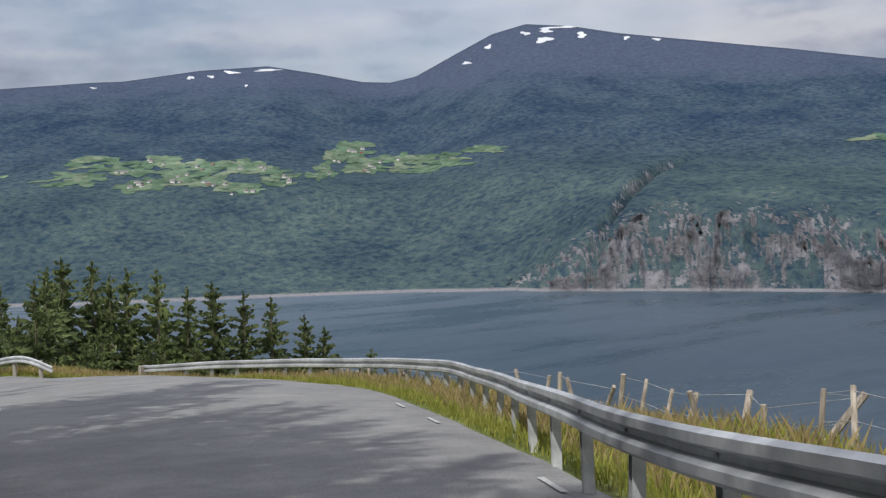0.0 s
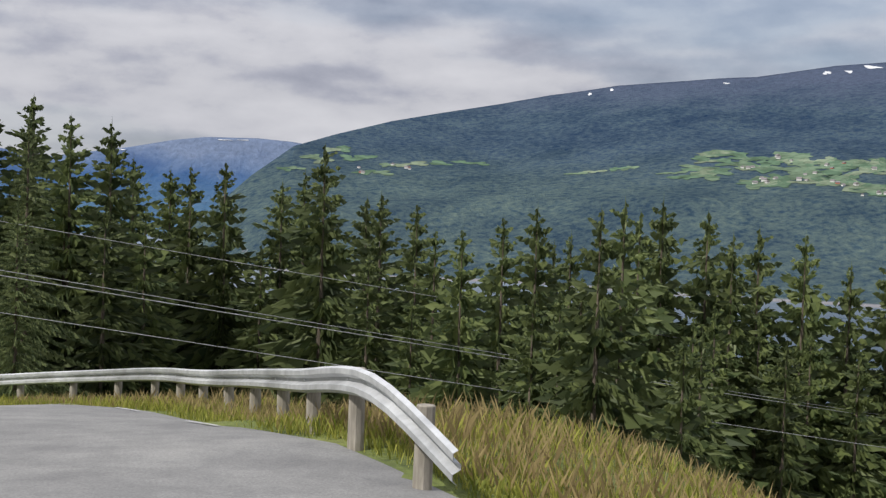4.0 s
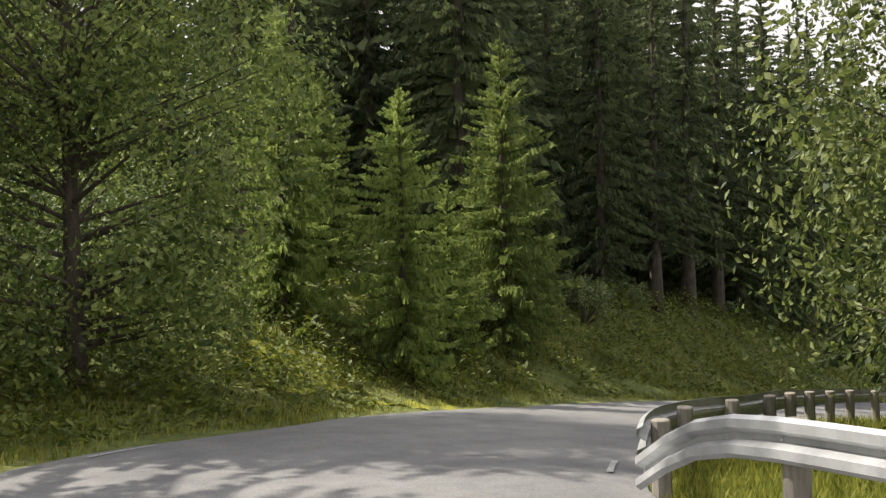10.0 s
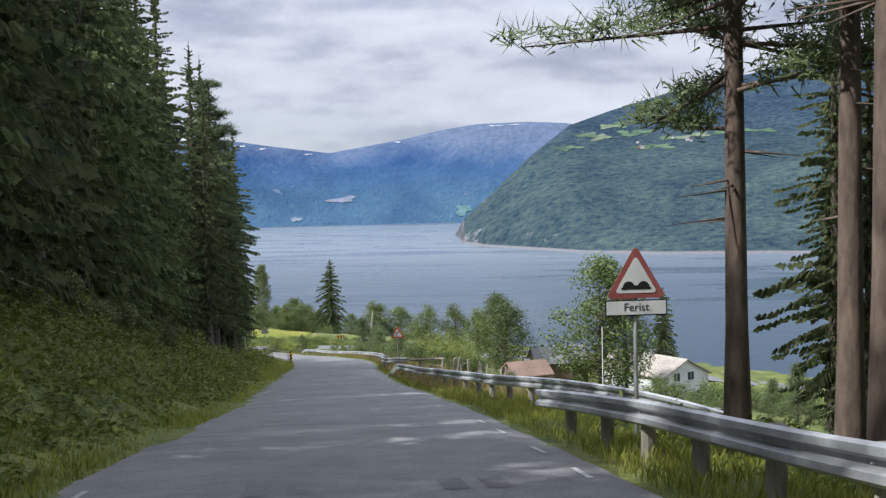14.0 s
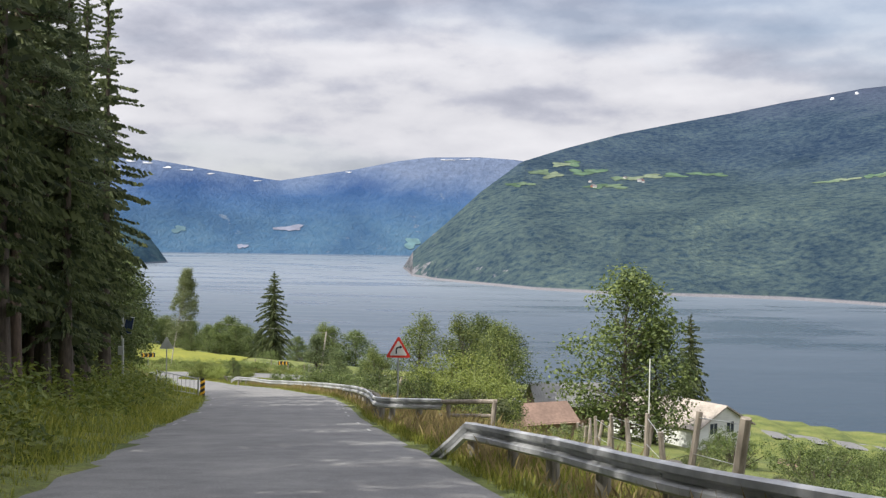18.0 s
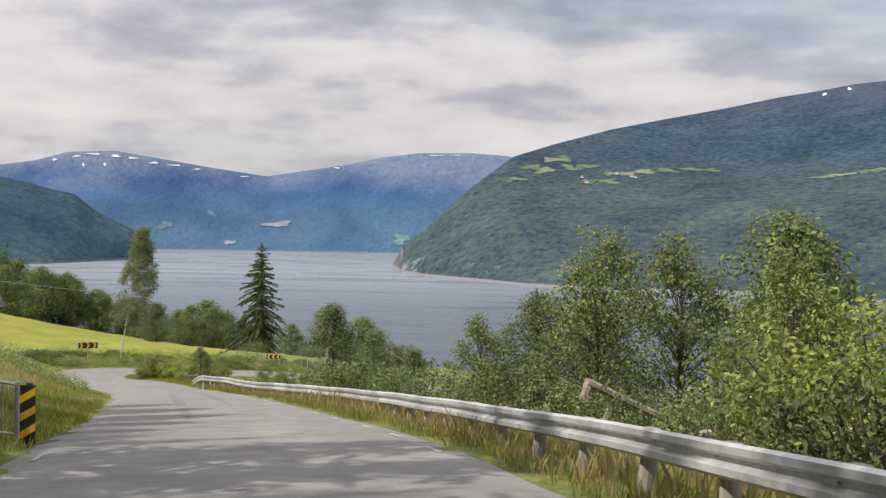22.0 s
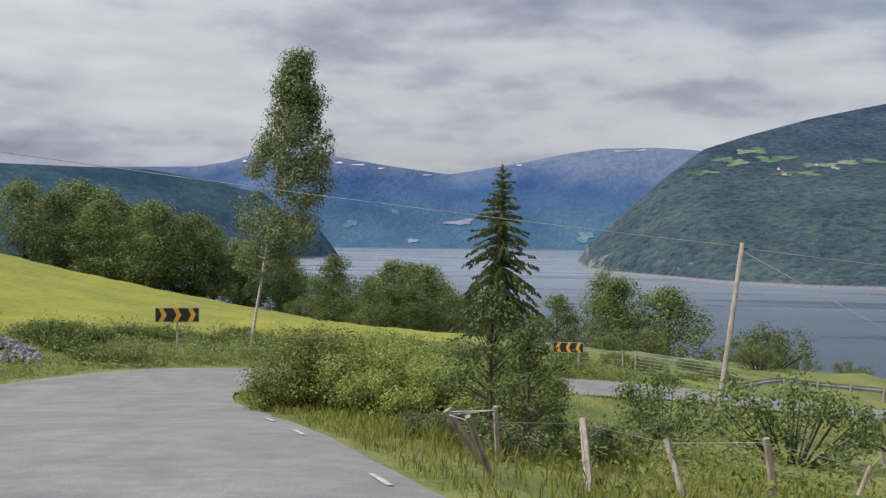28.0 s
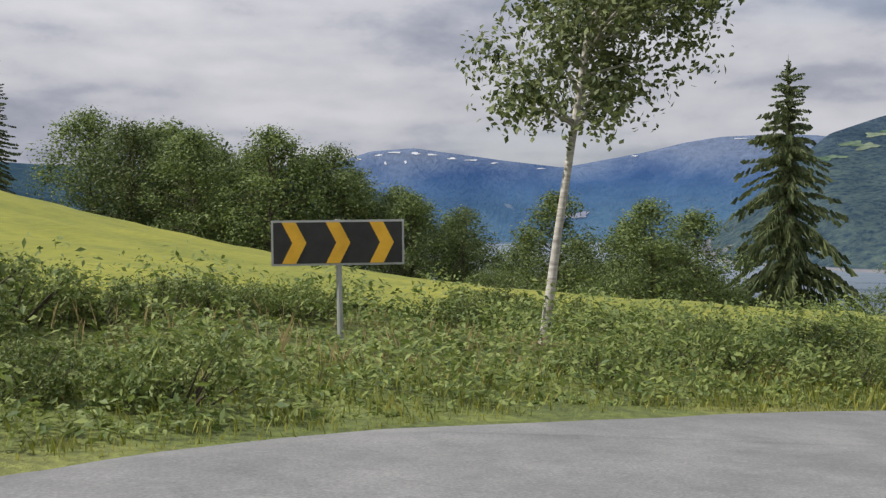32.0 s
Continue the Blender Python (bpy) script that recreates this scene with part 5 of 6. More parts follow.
def warning_sign(x, y, apex_z, facing, side, label, symbol, plate=False, back=False, red=None):
    """A red-edged triangle on a steel post; facing: turn of its face, 0 looks towards -y."""
    g = gz(x, y)
    root = new("warning_sign", None)
    root.matrix_basis = pose(x, y, g, 0, 0, facing)
    h = side * math.sqrt(3) / 2
    z0 = apex_z - g - h * 0.97
    part("post", tube((0, 0.05, -0.4), (0, 0.05, z0 + h * 0.6), 0.033), M_ALU, root, "grey steel post")
    tri = rounded_triangle(side)
    bm = flat_shape([(px, pz + z0) for px, pz in tri], 0.012)
    board = part("board", bm, M_ALU if back else (red or M_RED), root, "plain grey back of the sign" if back else "red-edged triangular board")
    if not back:
        inner = [(px * 0.70, z0 + h / 3 + (pz - h / 3) * 0.70) for px, pz in tri]
        bm = flat_shape(inner, 0.004)
        bmesh.ops.translate(bm, verts=bm.verts, vec=(0, -0.009, 0))
        face = part("face", bm, M_WHITE, board, "white sign face")
        if symbol == "bend":
            c = [(-0.10, 0.10), (-0.10, 0.25), (-0.085, 0.30), (-0.05, 0.345), (0.0, 0.365), (0.05, 0.37), (0.05, 0.41), (0.14, 0.345), (0.05, 0.28), (0.05, 0.315), (0.0, 0.31), (-0.035, 0.285), (-0.048, 0.25), (-0.048, 0.10)]
            bm = flat_shape([(px * side / 0.9, z0 + (pz + 0.03) * side / 0.9) for px, pz in c], 0.003)
            bmesh.ops.translate(bm, verts=bm.verts, vec=(0, -0.0135, 0))
            part("arrow", bm, M_BLACK, board, "black arrow bending right")
        else:
            c = [(-0.22, 0.16)] + [(-0.11 + 0.09 * math.cos(a), 0.16 + 0.09 * math.sin(a)) for a in np.linspace(math.pi, 0.35, 8)] + [(0.11 + 0.09 * math.cos(a), 0.16 + 0.09 * math.sin(a)) for a in np.linspace(math.pi - 0.35, 0, 8)] + [(0.22, 0.16), (0.22, 0.13), (-0.22, 0.13)]
            bm = flat_shape([(px * side / 0.9, z0 + pz * side / 0.9) for px, pz in c], 0.003)
            bmesh.ops.translate(bm, verts=bm.verts, vec=(0, -0.0135, 0))
            part("symbol", bm, M_BLACK, board, "black uneven-road symbol")
    if plate:
        w = side * 0.51
        part("plate", flat_shape([(-w, z0 - 0.26), (w, z0 - 0.26), (w, z0 - 0.02), (-w, z0 - 0.02)], 0.010), M_BLACK, root, "dark rim of the text plate")
        bm = flat_shape([(-w + 0.02, z0 - 0.24), (w - 0.02, z0 - 0.24), (w - 0.02, z0 - 0.04), (-w + 0.02, z0 - 0.04)], 0.004)
        bmesh.ops.translate(bm, verts=bm.verts, vec=(0, -0.008, 0))
        part("plate_face", bm, M_WHITE, root, "white text plate")
        cu = bpy.data.curves.new("plate_text", "FONT")
        cu.body, cu.size, cu.extrude, cu.align_x, cu.align_y = "Ferist", 0.17, 0.001, "CENTER", "CENTER"
        cu.materials.append(M_BLACK)
        tmp = bpy.data.objects.new("tmp", cu)
        scene.collection.objects.link(tmp)
        me = bpy.data.meshes.new_from_object(tmp.evaluated_get(bpy.context.evaluated_depsgraph_get()))
        bpy.data.objects.remove(tmp)
        ob = part_mesh("lettering", me, root, "black letters on the plate")
        ob.matrix_basis = pose(0, -0.0125, z0 - 0.135, 90, 0, 0)
    return tagged(root, label, "road sign")


warning_sign(0.20, 30.7, -2.62, 3, 0.92, "red and white triangular right-bend sign on a grey post", "bend")
warning_sign(9.0, -30.1, 5.75, 8, 0.92, "faded triangular uneven-road sign with a text plate below", "bumps", plate=True, red=M_REDOLD)
warning_sign(-14.0, 55.0, -5.25, 4, 0.85, "grey back of a triangular road sign on a thin post", "", back=True)


def chevron_board(x, y, mid_z, facing, mirrored, label, size=1.0):
    g = gz(x, y)
    root = new("chevron_sign", None)
    root.matrix_basis = pose(x, y, g, 0, 0, facing)
    z = mid_z - g
    part("post", tube((0.02, 0.05, -0.4), (0, 0.05, z + 0.27), 0.035), M_ALU, root, "thin grey post")
    rim = part("board", flat_shape([(-0.76, z - 0.26), (0.76, z - 0.26), (0.76, z + 0.26), (-0.76, z + 0.26)], 0.014), M_ALU, root, "thin grey board edge")
    bm = flat_shape([(-0.735, z - 0.235), (0.735, z - 0.235), (0.735, z + 0.235), (-0.735, z + 0.235)], 0.004)
    bmesh.ops.translate(bm, verts=bm.verts, vec=(0, -0.010, 0))
    part("face", bm, M_BLACK, rim, "black board face")
    s = -1 if mirrored else 1
    for cx in (-0.50, 0.0, 0.50):
        pts = [(-0.14, 0.235), (0.02, 0.235), (0.14, 0.0), (0.02, -0.235), (-0.14, -0.235), (-0.02, 0.0)]
        pts = [(s * px + cx, z + pz) for px, pz in pts]
        bm = flat_shape(pts if s > 0 else pts[::-1], 0.003)
        bmesh.ops.translate(bm, verts=bm.verts, vec=(0, -0.0145, 0))
        part("chevron", bm, M_YELLOW, rim, "yellow chevron")
    root.matrix_basis = root.matrix_basis @ Matrix.Translation((0, 0, z * (1 - size))) @ Matrix.Scale(size, 4)
    return tagged(root, label, "road sign", "chevron boards at the bend")


chevron_board(-35.6, 135.2, -15.86, 20, False, "black board with three yellow chevrons above the grass", 1.17)
chevron_board(-20.0, 148.2, -18.2, -2, True, "far black chevron board with yellow arrows beside the road")


def edge_marker(x, y, h=1.1):
    g = gz(x, y)
    root = new("edge_marker", None)
    root.location = (x, y, g)
    bm = tube((0, 0, -0.3), (0, 0, h), 0.05, 8)
    post = part("post", bm, M_BLACK, root, "dark post")
    bm = flat_shape([(-0.12, 0.15), (0.12, 0.15), (0.12, h - 0.03), (-0.12, h - 0.03)], 0.012)
    bmesh.ops.translate(bm, verts=bm.verts, vec=(0, -0.07, 0))
    board = part("board", bm, M_BLACK, root, "black marker board")
    for k in range(3):
        z = 0.22 + 0.28 * k
        bm = flat_shape([(-0.12, z), (0.12, z + 0.14), (0.12, z + 0.26), (-0.12, z + 0.12)], 0.004)
        bmesh.ops.translate(bm, verts=bm.verts, vec=(0, -0.080, 0))
        part("stripe", bm, M_YELLOW, board, "slanted yellow stripe")
    return tagged(root, "black and yellow striped marker post at the road edge", "marker post")


edge_marker(-10.2, 46.9)


def solar_pole(x, y, top):
    g = gz(x, y)
    root = new("solar_pole", None)
    root.matrix_basis = pose(x, y, g, 0, 0, 0)
    h = top - g
    part("pole", tube((0, 0, -0.4), (-0.06, 0, h), 0.055), M_ALU, root, "grey steel pole")
    bm = bmesh.new()
    bmesh.ops.create_cube(bm, size=1.0, matrix=pose(0.24, -0.05, h - 0.55, 18, 6, 28) @ Matrix.Diagonal((0.42, 0.04, 0.85, 1)))
    panel = part("panel_frame", bm, M_ALU, root, "light metal panel frame")
    bm = bmesh.new()
    bmesh.ops.create_cube(bm, size=1.0, matrix=pose(0.24, -0.05, h - 0.55, 18, 6, 28) @ Matrix.Translation((0, -0.022, 0)) @ Matrix.Diagonal((0.37, 0.008, 0.80, 1)))
    part("cell_sheet", bm, M_PANEL, panel, "dark blue solar cells")
    bm = bmesh.new()
    bmesh.ops.create_cube(bm, size=1.0, matrix=pose(-0.12, -0.03, h - 1.75, 0, 0, 10) @ Matrix.Diagonal((0.24, 0.2, 0.4, 1)))
    bmesh.ops.bevel(bm, geom=bm.edges[:], offset=0.015, segments=2, affect="EDGES")
    part("control_box", bm, M_ALU, root, "grey control box")
    return tagged(root, "grey pole with a small blue solar panel above the bank", "solar pole")


solar_pole(-13.2, 43.2, -3.0)


def bar_gate(p, q, label, h=0.95, bars=0, uprights=0, mat=None):
    g0, g1 = gz(*p), gz(*q)
    root = new("gate", None)
    root.location = (p[0], p[1], g0)
    d = Vector((q[0] - p[0], q[1] - p[1], g1 - g0))
    up = Vector((0, 0, 1))
    for name, a, b, r in (("top_rail", up * h, d + up * h, 0.025), ("bottom_rail", up * 0.15, d + up * 0.15, 0.022), ("end_post", Vector((0, 0, -0.3)), up * (h + 0.05), 0.04), ("end_post", d - up * 0.3, d + up * (h + 0.05), 0.04)):
        part(name, tube(a, b, r, 8), mat or M_ALU, root)
    for k in range(bars):
        z = 0.15 + (h - 0.15) * (k + 1) / (bars + 1)
        part("bar", tube(up * z, d + up * z, 0.016, 6), mat or M_ALU, root)
    for k in range(uprights):
        f = (k + 1) / (uprights + 1)
        part("upright", tube(d * f + up * 0.15, d * f + up * h, 0.012, 6), mat or M_ALU, root)
    return tagged(root, label, "gate")


bar_gate((-12.4, 46.3), (-10.5, 47.2), "light steel barred gate beside the marker post", 0.95, 0, 9)
bar_gate((-16.6, 149.9), (-12.0, 151.3), "grey metal farm gate beyond the road", 1.15, 5, 2)


# ---- fences ----
def fence(pts, gap, h, label, lean=9, wires=2, r=0.05, seed=1):
    q, t = arc_walk([(x, y, 0) for x, y in pts], gap)
    root = new("wire_fence", None)
    root.location = (q[0, 0], q[0, 1], gz(q[0, 0], q[0, 1]))
    o = Vector(root.location)
    rg = random.Random(seed)
    tops = []
    for x, y, _ in q:
        base = Vector((x + rg.uniform(-0.15, 0.15), y + rg.uniform(-0.15, 0.15), gz(x, y) - 0.35)) - o
        tip = base + Vector((math.tan(radians(rg.gauss(0, lean))), math.tan(radians(rg.gauss(0, lean))), 1)) * (h + 0.35) * rg.uniform(0.85, 1.08)
        V, F = [], []
        rr = r * rg.uniform(0.8, 1.25)
        limb(V, F, base, tip, rr * 1.1, rr * 0.9, 7)
        F += [tuple(range(7))[::-1], tuple(range(7, 14))]
        part_mesh("post", mesh_of("fence_post", V, F, [M_FENCEWOOD]), root, "grey split wooden post")
        tops.append((base, tip))
    for k in range(wires):
        V, F = [], []
        f = 0.95 - 0.3 * k
        for (a, b), (c, d) in zip(tops[:-1], tops[1:]):
            limb(V, F, a.lerp(b, f), c.lerp(d, f), 0.006, 0.006, 3)
        part_mesh("wire", mesh_of("fence_wire", V, F, [M_STEEL]), root, "thin rusty fence wire")
    return tagged(root, label, "fence", "old wire fences")


fence([(35.5, -150), (39.5, -144), (44, -137.5), (48, -130.5), (51, -123), (53.2, -115), (54.5, -107), (55.2, -100)], 1.1, 1.0, "old wire fence with leaning grey posts below the rail", 15, 2, 0.055, 3)
fence([(5.0, 3), (5.6, 11), (6.2, 18), (6.8, 26), (7.6, 34), (8.4, 42)], 2.6, 1.25, "weathered wire fence with pale posts in tall grass", 5, 3, 0.06, 5)
fence([(-20.4, 109.5), (-19.6, 106.5), (-19.0, 103.4), (-17.9, 104.4), (-16.6, 105.6), (-13.0, 108.5)], 1.5, 0.85, "broken fence posts leaning over inside the bend", 22, 1, 0.045, 9)
fence([(-24.2, 150.2), (-19.0, 149.6), (-16.8, 150.1)], 2.4, 1.1, "short wooden fence beside the farm gate", 3, 2, 0.06, 12)


def timber_frame():
    root = new("wooden_rail", None)
    g = gz(1.9, 27.2)
    root.location = (1.9, 27.2, g)
    for name, a, b, r in (("bar", (-0.6, 0.1, 0.86), (1.7, -0.35, 0.98), 0.075), ("bar", (-0.2, 0.1, 0.42), (1.6, -0.3, 0.5), 0.06), ("post", (1.5, -0.35, -0.5), (1.62, -0.33, 1.02), 0.085), ("post", (0.1, 0.05, -0.4), (0.1, 0.0, 0.9), 0.08)):
        part(name, tube(Vector(a), Vector(b), r, 9), M_FENCEWOOD, root)
    return tagged(root, "short weathered wooden rail of round logs", "fence")


timber_frame()


def fallen_timber():
    root = new("fallen_timber", None)
    x, y = -0.6, 54.0
    g = gz(x, y)
    root.location = (x, y, g)
    for a, b, r in (((-0.3, 0, -0.2), (0.25, 0.2, 1.55), 0.11), ((0.2, 0.15, 1.5), (2.1, 0.5, 0.6), 0.09), ((1.2, 0.1, -0.1), (2.6, 0.3, 0.9), 0.1), ((0.3, -0.2, 0.0), (0.7, 0.1, 0.95), 0.08), ((0.9, -0.3, 0.25), (2.9, -0.1, 0.45), 0.09)):
        part("beam", tube(Vector(a), Vector(b), r, 7), M_FENCEWOOD, root, "dark weathered beam")
    return tagged(root, "heap of dark broken timber behind the rail", "timber")


fallen_timber()


# ---- poles and wires ----
def wire_run(a, b, sag, r, label, thick=6):
    """One hanging wire from a to b, a closed tube."""
    a, b, V, F = Vector(a), Vector(b), [], []
    n, k = 16, 4
    side = (b - a).cross(Vector((0, 0, 1))).normalized()
    for i in range(n + 1):
        u = i / n
        c = a.lerp(b, u) - Vector((0, 0, 4 * sag * u * (1 - u)))
        for j in range(k):
            w = 2 * math.pi * j / k
            V.append(tuple(c + side * (r * math.cos(w)) + Vector((0, 0, r * math.sin(w)))))
    for i in range(n):
        for j in range(k):
            F.append((i * k + j, i * k + (j + 1) % k, (i + 1) * k + (j + 1) % k, (i + 1) * k + j))
    return tagged(new("overhead_wire", mesh_of("overhead_wire", V, F, [M_WIRE], True)), label, "wire", "overhead wires")


M_WIRE = surface("wire_metal", (0.30, 0.30, 0.31), (0.48, 0.48, 0.49), 6, 0.5, 0.4, bump=0.0)
wire_run((-9.0, -96.5, 24.6), (100.0, -26.0, 4.8), 0.3, 0.014, "thin grey overhead line in front of the spruces")
wire_run((-9.0, -95.5, 23.9), (100.0, -35.0, 1.9), 0.3, 0.018, "double overhead line in front of the spruces")
wire_run((-9.0, -95.2, 24.05), (100.0, -34.7, 2.05), 0.3, 0.014, "double overhead line in front of the spruces")
wire_run((-9.0, -88.5, 22.4), (100.0, -47.5, 1.4), 0.3, 0.014, "thin grey overhead line in front of the spruces")


def power_pole(p, q):
    root = new("power_pole", None)
    root.location = p
    d = Vector(q) - Vector(p)
    V, F = [], []
    limb(V, F, d * -0.08, d, 0.13, 0.09, 10)
    F.append(tuple(range(10, 20)))
    part_mesh("pole", mesh_of("wood_pole", V, F, [M_POST], True), root, "grey weathered wooden pole")
    part("insulator", tube(d * 0.965 + Vector((0.08, 0, 0)), d * 0.965 + Vector((0.22, 0, 0.03)), 0.04, 8), M_BLACK, root, "small dark insulator")
    return tagged(root, "leaning grey wooden power pole inside the bend", "pole")


power_pole((-13.7, 136.3, gz(-13.7, 136.3)), (-12.85, 136.6, -12.6))
wire_run((-12.9, 136.6, -12.75), (-60.0, 118.0, -6.5), 0.35, 0.013, "single overhead line crossing above the bend")
wire_run((-12.9, 136.6, -12.9), (0.5, 133.0, -20.3), 0.0, 0.014, "slanting stay wire of the wooden pole")
wire_run((-12.9, 136.6, -12.8), (33.0, 150.0, -17.0), 0.3, 0.012, "single overhead line towards the houses")
power_pole((-60.0, 118.0, gz(-60, 118)), (-60.0, 118.0, -6.3))


# ---- houses on the lower slope ----
M_HOUSEWALL = surface("white_painted_boards", (0.62, 0.63, 0.60), (0.78, 0.79, 0.76), 3, 0.7, bump=0.1, stretch=(0.3, 0.3, 6))
M_ROOFTILE = surface("pale_weathered_roof", (0.30, 0.26, 0.22), (0.46, 0.41, 0.35), 4, 0.85, bump=0.3)
M_ROOFGREY = surface("grey_sheet_roof", (0.20, 0.20, 0.20), (0.32, 0.32, 0.32), 3, 0.6, 0.2, bump=0.2, stretch=(6, 0.3, 0.3))
M_ROOFRED = surface("brown_red_roof", (0.19, 0.125, 0.095), (0.30, 0.20, 0.15), 4, 0.85, bump=0.3)
M_GLASS = surface("dark_window_glass", (0.02, 0.025, 0.03), (0.05, 0.06, 0.07), 2, 0.08, bump=0.0)
M_WOODWALL = surface("brown_board_wall", (0.14, 0.10, 0.07), (0.28, 0.20, 0.14), 6, 0.9, bump=0.3, stretch=(3, 3, 0.3))


def house(x, y, base, turn, length, width, eaves, ridge, wall, roof, label, windows=(), chimneys=(), tiles=True):
    """A gabled house, ridge along local x, gable windows on the +x end."""
    root = new("house", None)
    root.matrix_basis = pose(x, y, base, 0, 0, turn)
    bm = bmesh.new()
    L, W = length / 2, width / 2
    lo = [bm.verts.new(p) for p in ((-L, -W, -2.5), (L, -W, -2.5), (L, W, -2.5), (-L, W, -2.5))]
    hi = [bm.verts.new(p) for p in ((-L, -W, eaves), (L, -W, eaves), (L, W, eaves), (-L, W, eaves))]
    rg = [bm.verts.new((-L, 0, ridge)), bm.verts.new((L, 0, ridge))]
    for f in ((lo[0], lo[1], hi[1], hi[0]), (lo[2], lo[3], hi[3], hi[2]), (lo[1], lo[2], hi[2], rg[1], hi[1]), (lo[3], lo[0], hi[0], rg[0], hi[3])):
        bm.faces.new(f)
    part("wall", bm, wall, root, "painted board wall")
    pitch = math.atan2(ridge - eaves, W)
    run = W / math.cos(pitch) + 0.45
    for s in (-1, 1):
        bm = bmesh.new()
        m = Matrix.Translation((0, 0, ridge + 0.04)) @ Matrix.Rotation(-s * pitch, 4, "X") @ Matrix.Translation((0, s * run / 2, 0.04)) @ Matrix.Diagonal((length + 0.8, run, 0.12, 1))
        bmesh.ops.create_cube(bm, size=1.0, matrix=m)
        slab = part("roof", bm, roof, root, "pitched roof slope")
        if tiles:
            rows = int(run / 0.42)
            for k in range(rows):
                bm = bmesh.new()
                m = Matrix.Translation((0, 0, ridge + 0.04)) @ Matrix.Rotation(-s * pitch, 4, "X") @ Matrix.Translation((0, s * (0.21 + 0.42 * k), 0.125)) @ Matrix.Rotation(radians(s * -4), 4, "X") @ Matrix.Diagonal((length + 0.8, 0.44, 0.03, 1))
                bmesh.ops.create_cube(bm, size=1.0, matrix=m)
                part("tile_course", bm, roof, slab)
    for wy, wz, ww, wh in windows:
        bm = bmesh.new()
        bmesh.ops.create_cube(bm, size=1.0, matrix=Matrix.Translation((L + 0.02, wy, wz)) @ Matrix.Diagonal((0.08, ww + 0.24, wh + 0.24, 1)))
        fr = part("window", bm, M_WHITE, root, "white window frame")
        bm = bmesh.new()
        bmesh.ops.create_cube(bm, size=1.0, matrix=Matrix.Translation((L + 0.055, wy, wz)) @ Matrix.Diagonal((0.03, ww, wh, 1)))
        part("pane", bm, M_GLASS, fr, "dark pane")
        bm = bmesh.new()
        bmesh.ops.create_cube(bm, size=1.0, matrix=Matrix.Translation((L + 0.075, wy, wz)) @ Matrix.Diagonal((0.03, 0.06, wh, 1)))
        part("glazing_bar", bm, M_WHITE, fr)
    for cx, cy in chimneys:
        bm = bmesh.new()
        bmesh.ops.create_cube(bm, size=1.0, matrix=Matrix.Translation((cx, cy, ridge + 0.1)) @ Matrix.Diagonal((0.7, 0.6, 1.9, 1)))
        bmesh.ops.bevel(bm, geom=bm.edges[:], offset=0.03, segments=1, affect="EDGES")
        part("chimney", bm, M_ALU, root, "grey plastered chimney")
    return tagged(root, label, "house")


house(31.1, 127.6, -23.9, -56, 15.0, 9.0, 2.5, 4.8, M_HOUSEWALL, M_ROOFTILE, "white wooden house with a pale roof below the road", [(-1.9, 2.4, 1.2, 1.2), (0.9, 2.4, 1.2, 1.2), (2.6, -0.6, 1.2, 1.4)], [(-1.5, 0.4), (0.6, -0.5)])
house(42.5, 107.5, -26.6, -15, 9.0, 7.0, 2.3, 3.9, M_HOUSEWALL, M_ROOFRED, "small house with a brownish roof further down", [(0, 1.2, 1.0, 1.0)], [(0, 0.2)])
house(10.6, 87.0, -16.9, 25, 4.4, 3.8, 1.9, 3.1, M_WOODWALL, M_ROOFRED, "small brown shed with a rusty roof among bushes", [], [])
house(16.2, 118.0, -20.6, 8, 7.5, 6.0, 2.4, 4.3, M_WOODWALL, M_ROOFGREY, "grey shed with a ribbed metal roof behind bushes", [], [])
tagged(part("flagpole", tube((19.4, 84.2, gz(19.4, 84.2)), (19.4, 84.2, -9.4), 0.05, 8), M_WHITE, None), "thin white flagpole beside the white house", "flagpole")


def stone_heap(x, y):
    rg = random.Random(4)
    V, F = [], []
    for k in range(1300):
        a, q = rg.uniform(0, 6.28), math.sqrt(rg.random())
        px, py = x + 2.9 * q * math.cos(a), y + 1.6 * q * math.sin(a)
        pz = gz(px, py) + 0.85 * (1 - q) ** 0.8 * rg.uniform(0.75, 1.05)
        s = rg.uniform(0.04, 0.12)
        turn = Euler((rg.uniform(0, 3), rg.uniform(0, 3), rg.uniform(0, 3))).to_matrix()
        n = len(V)
        for i in range(8):
            c = turn @ Vector((s * ((i & 1) * 2 - 1) * rg.uniform(0.5, 1.3), s * (((i >> 1) & 1) * 2 - 1) * rg.uniform(0.4, 1.0), s * (((i >> 2) & 1) * 2 - 1) * rg.uniform(0.3, 0.8)))
            V.append((px + c.x, py + c.y, pz + c.z))
        for f in ((0, 1, 3, 2), (4, 6, 7, 5), (0, 4, 5, 1), (2, 3, 7, 6), (0, 2, 6, 4), (1, 5, 7, 3)):
            F.append(tuple(n + i for i in f))
    m = surface("broken_grey_stone", (0.15, 0.15, 0.16), (0.34, 0.33, 0.33), 6, 0.9, bump=0.5)
    tagged(new("stone_heap", mesh_of("stone_heap", V, F, [m])), "heap of broken grey stones on the bank", "stones", kind="stuff")


stone_heap(-40.4, 127.4)

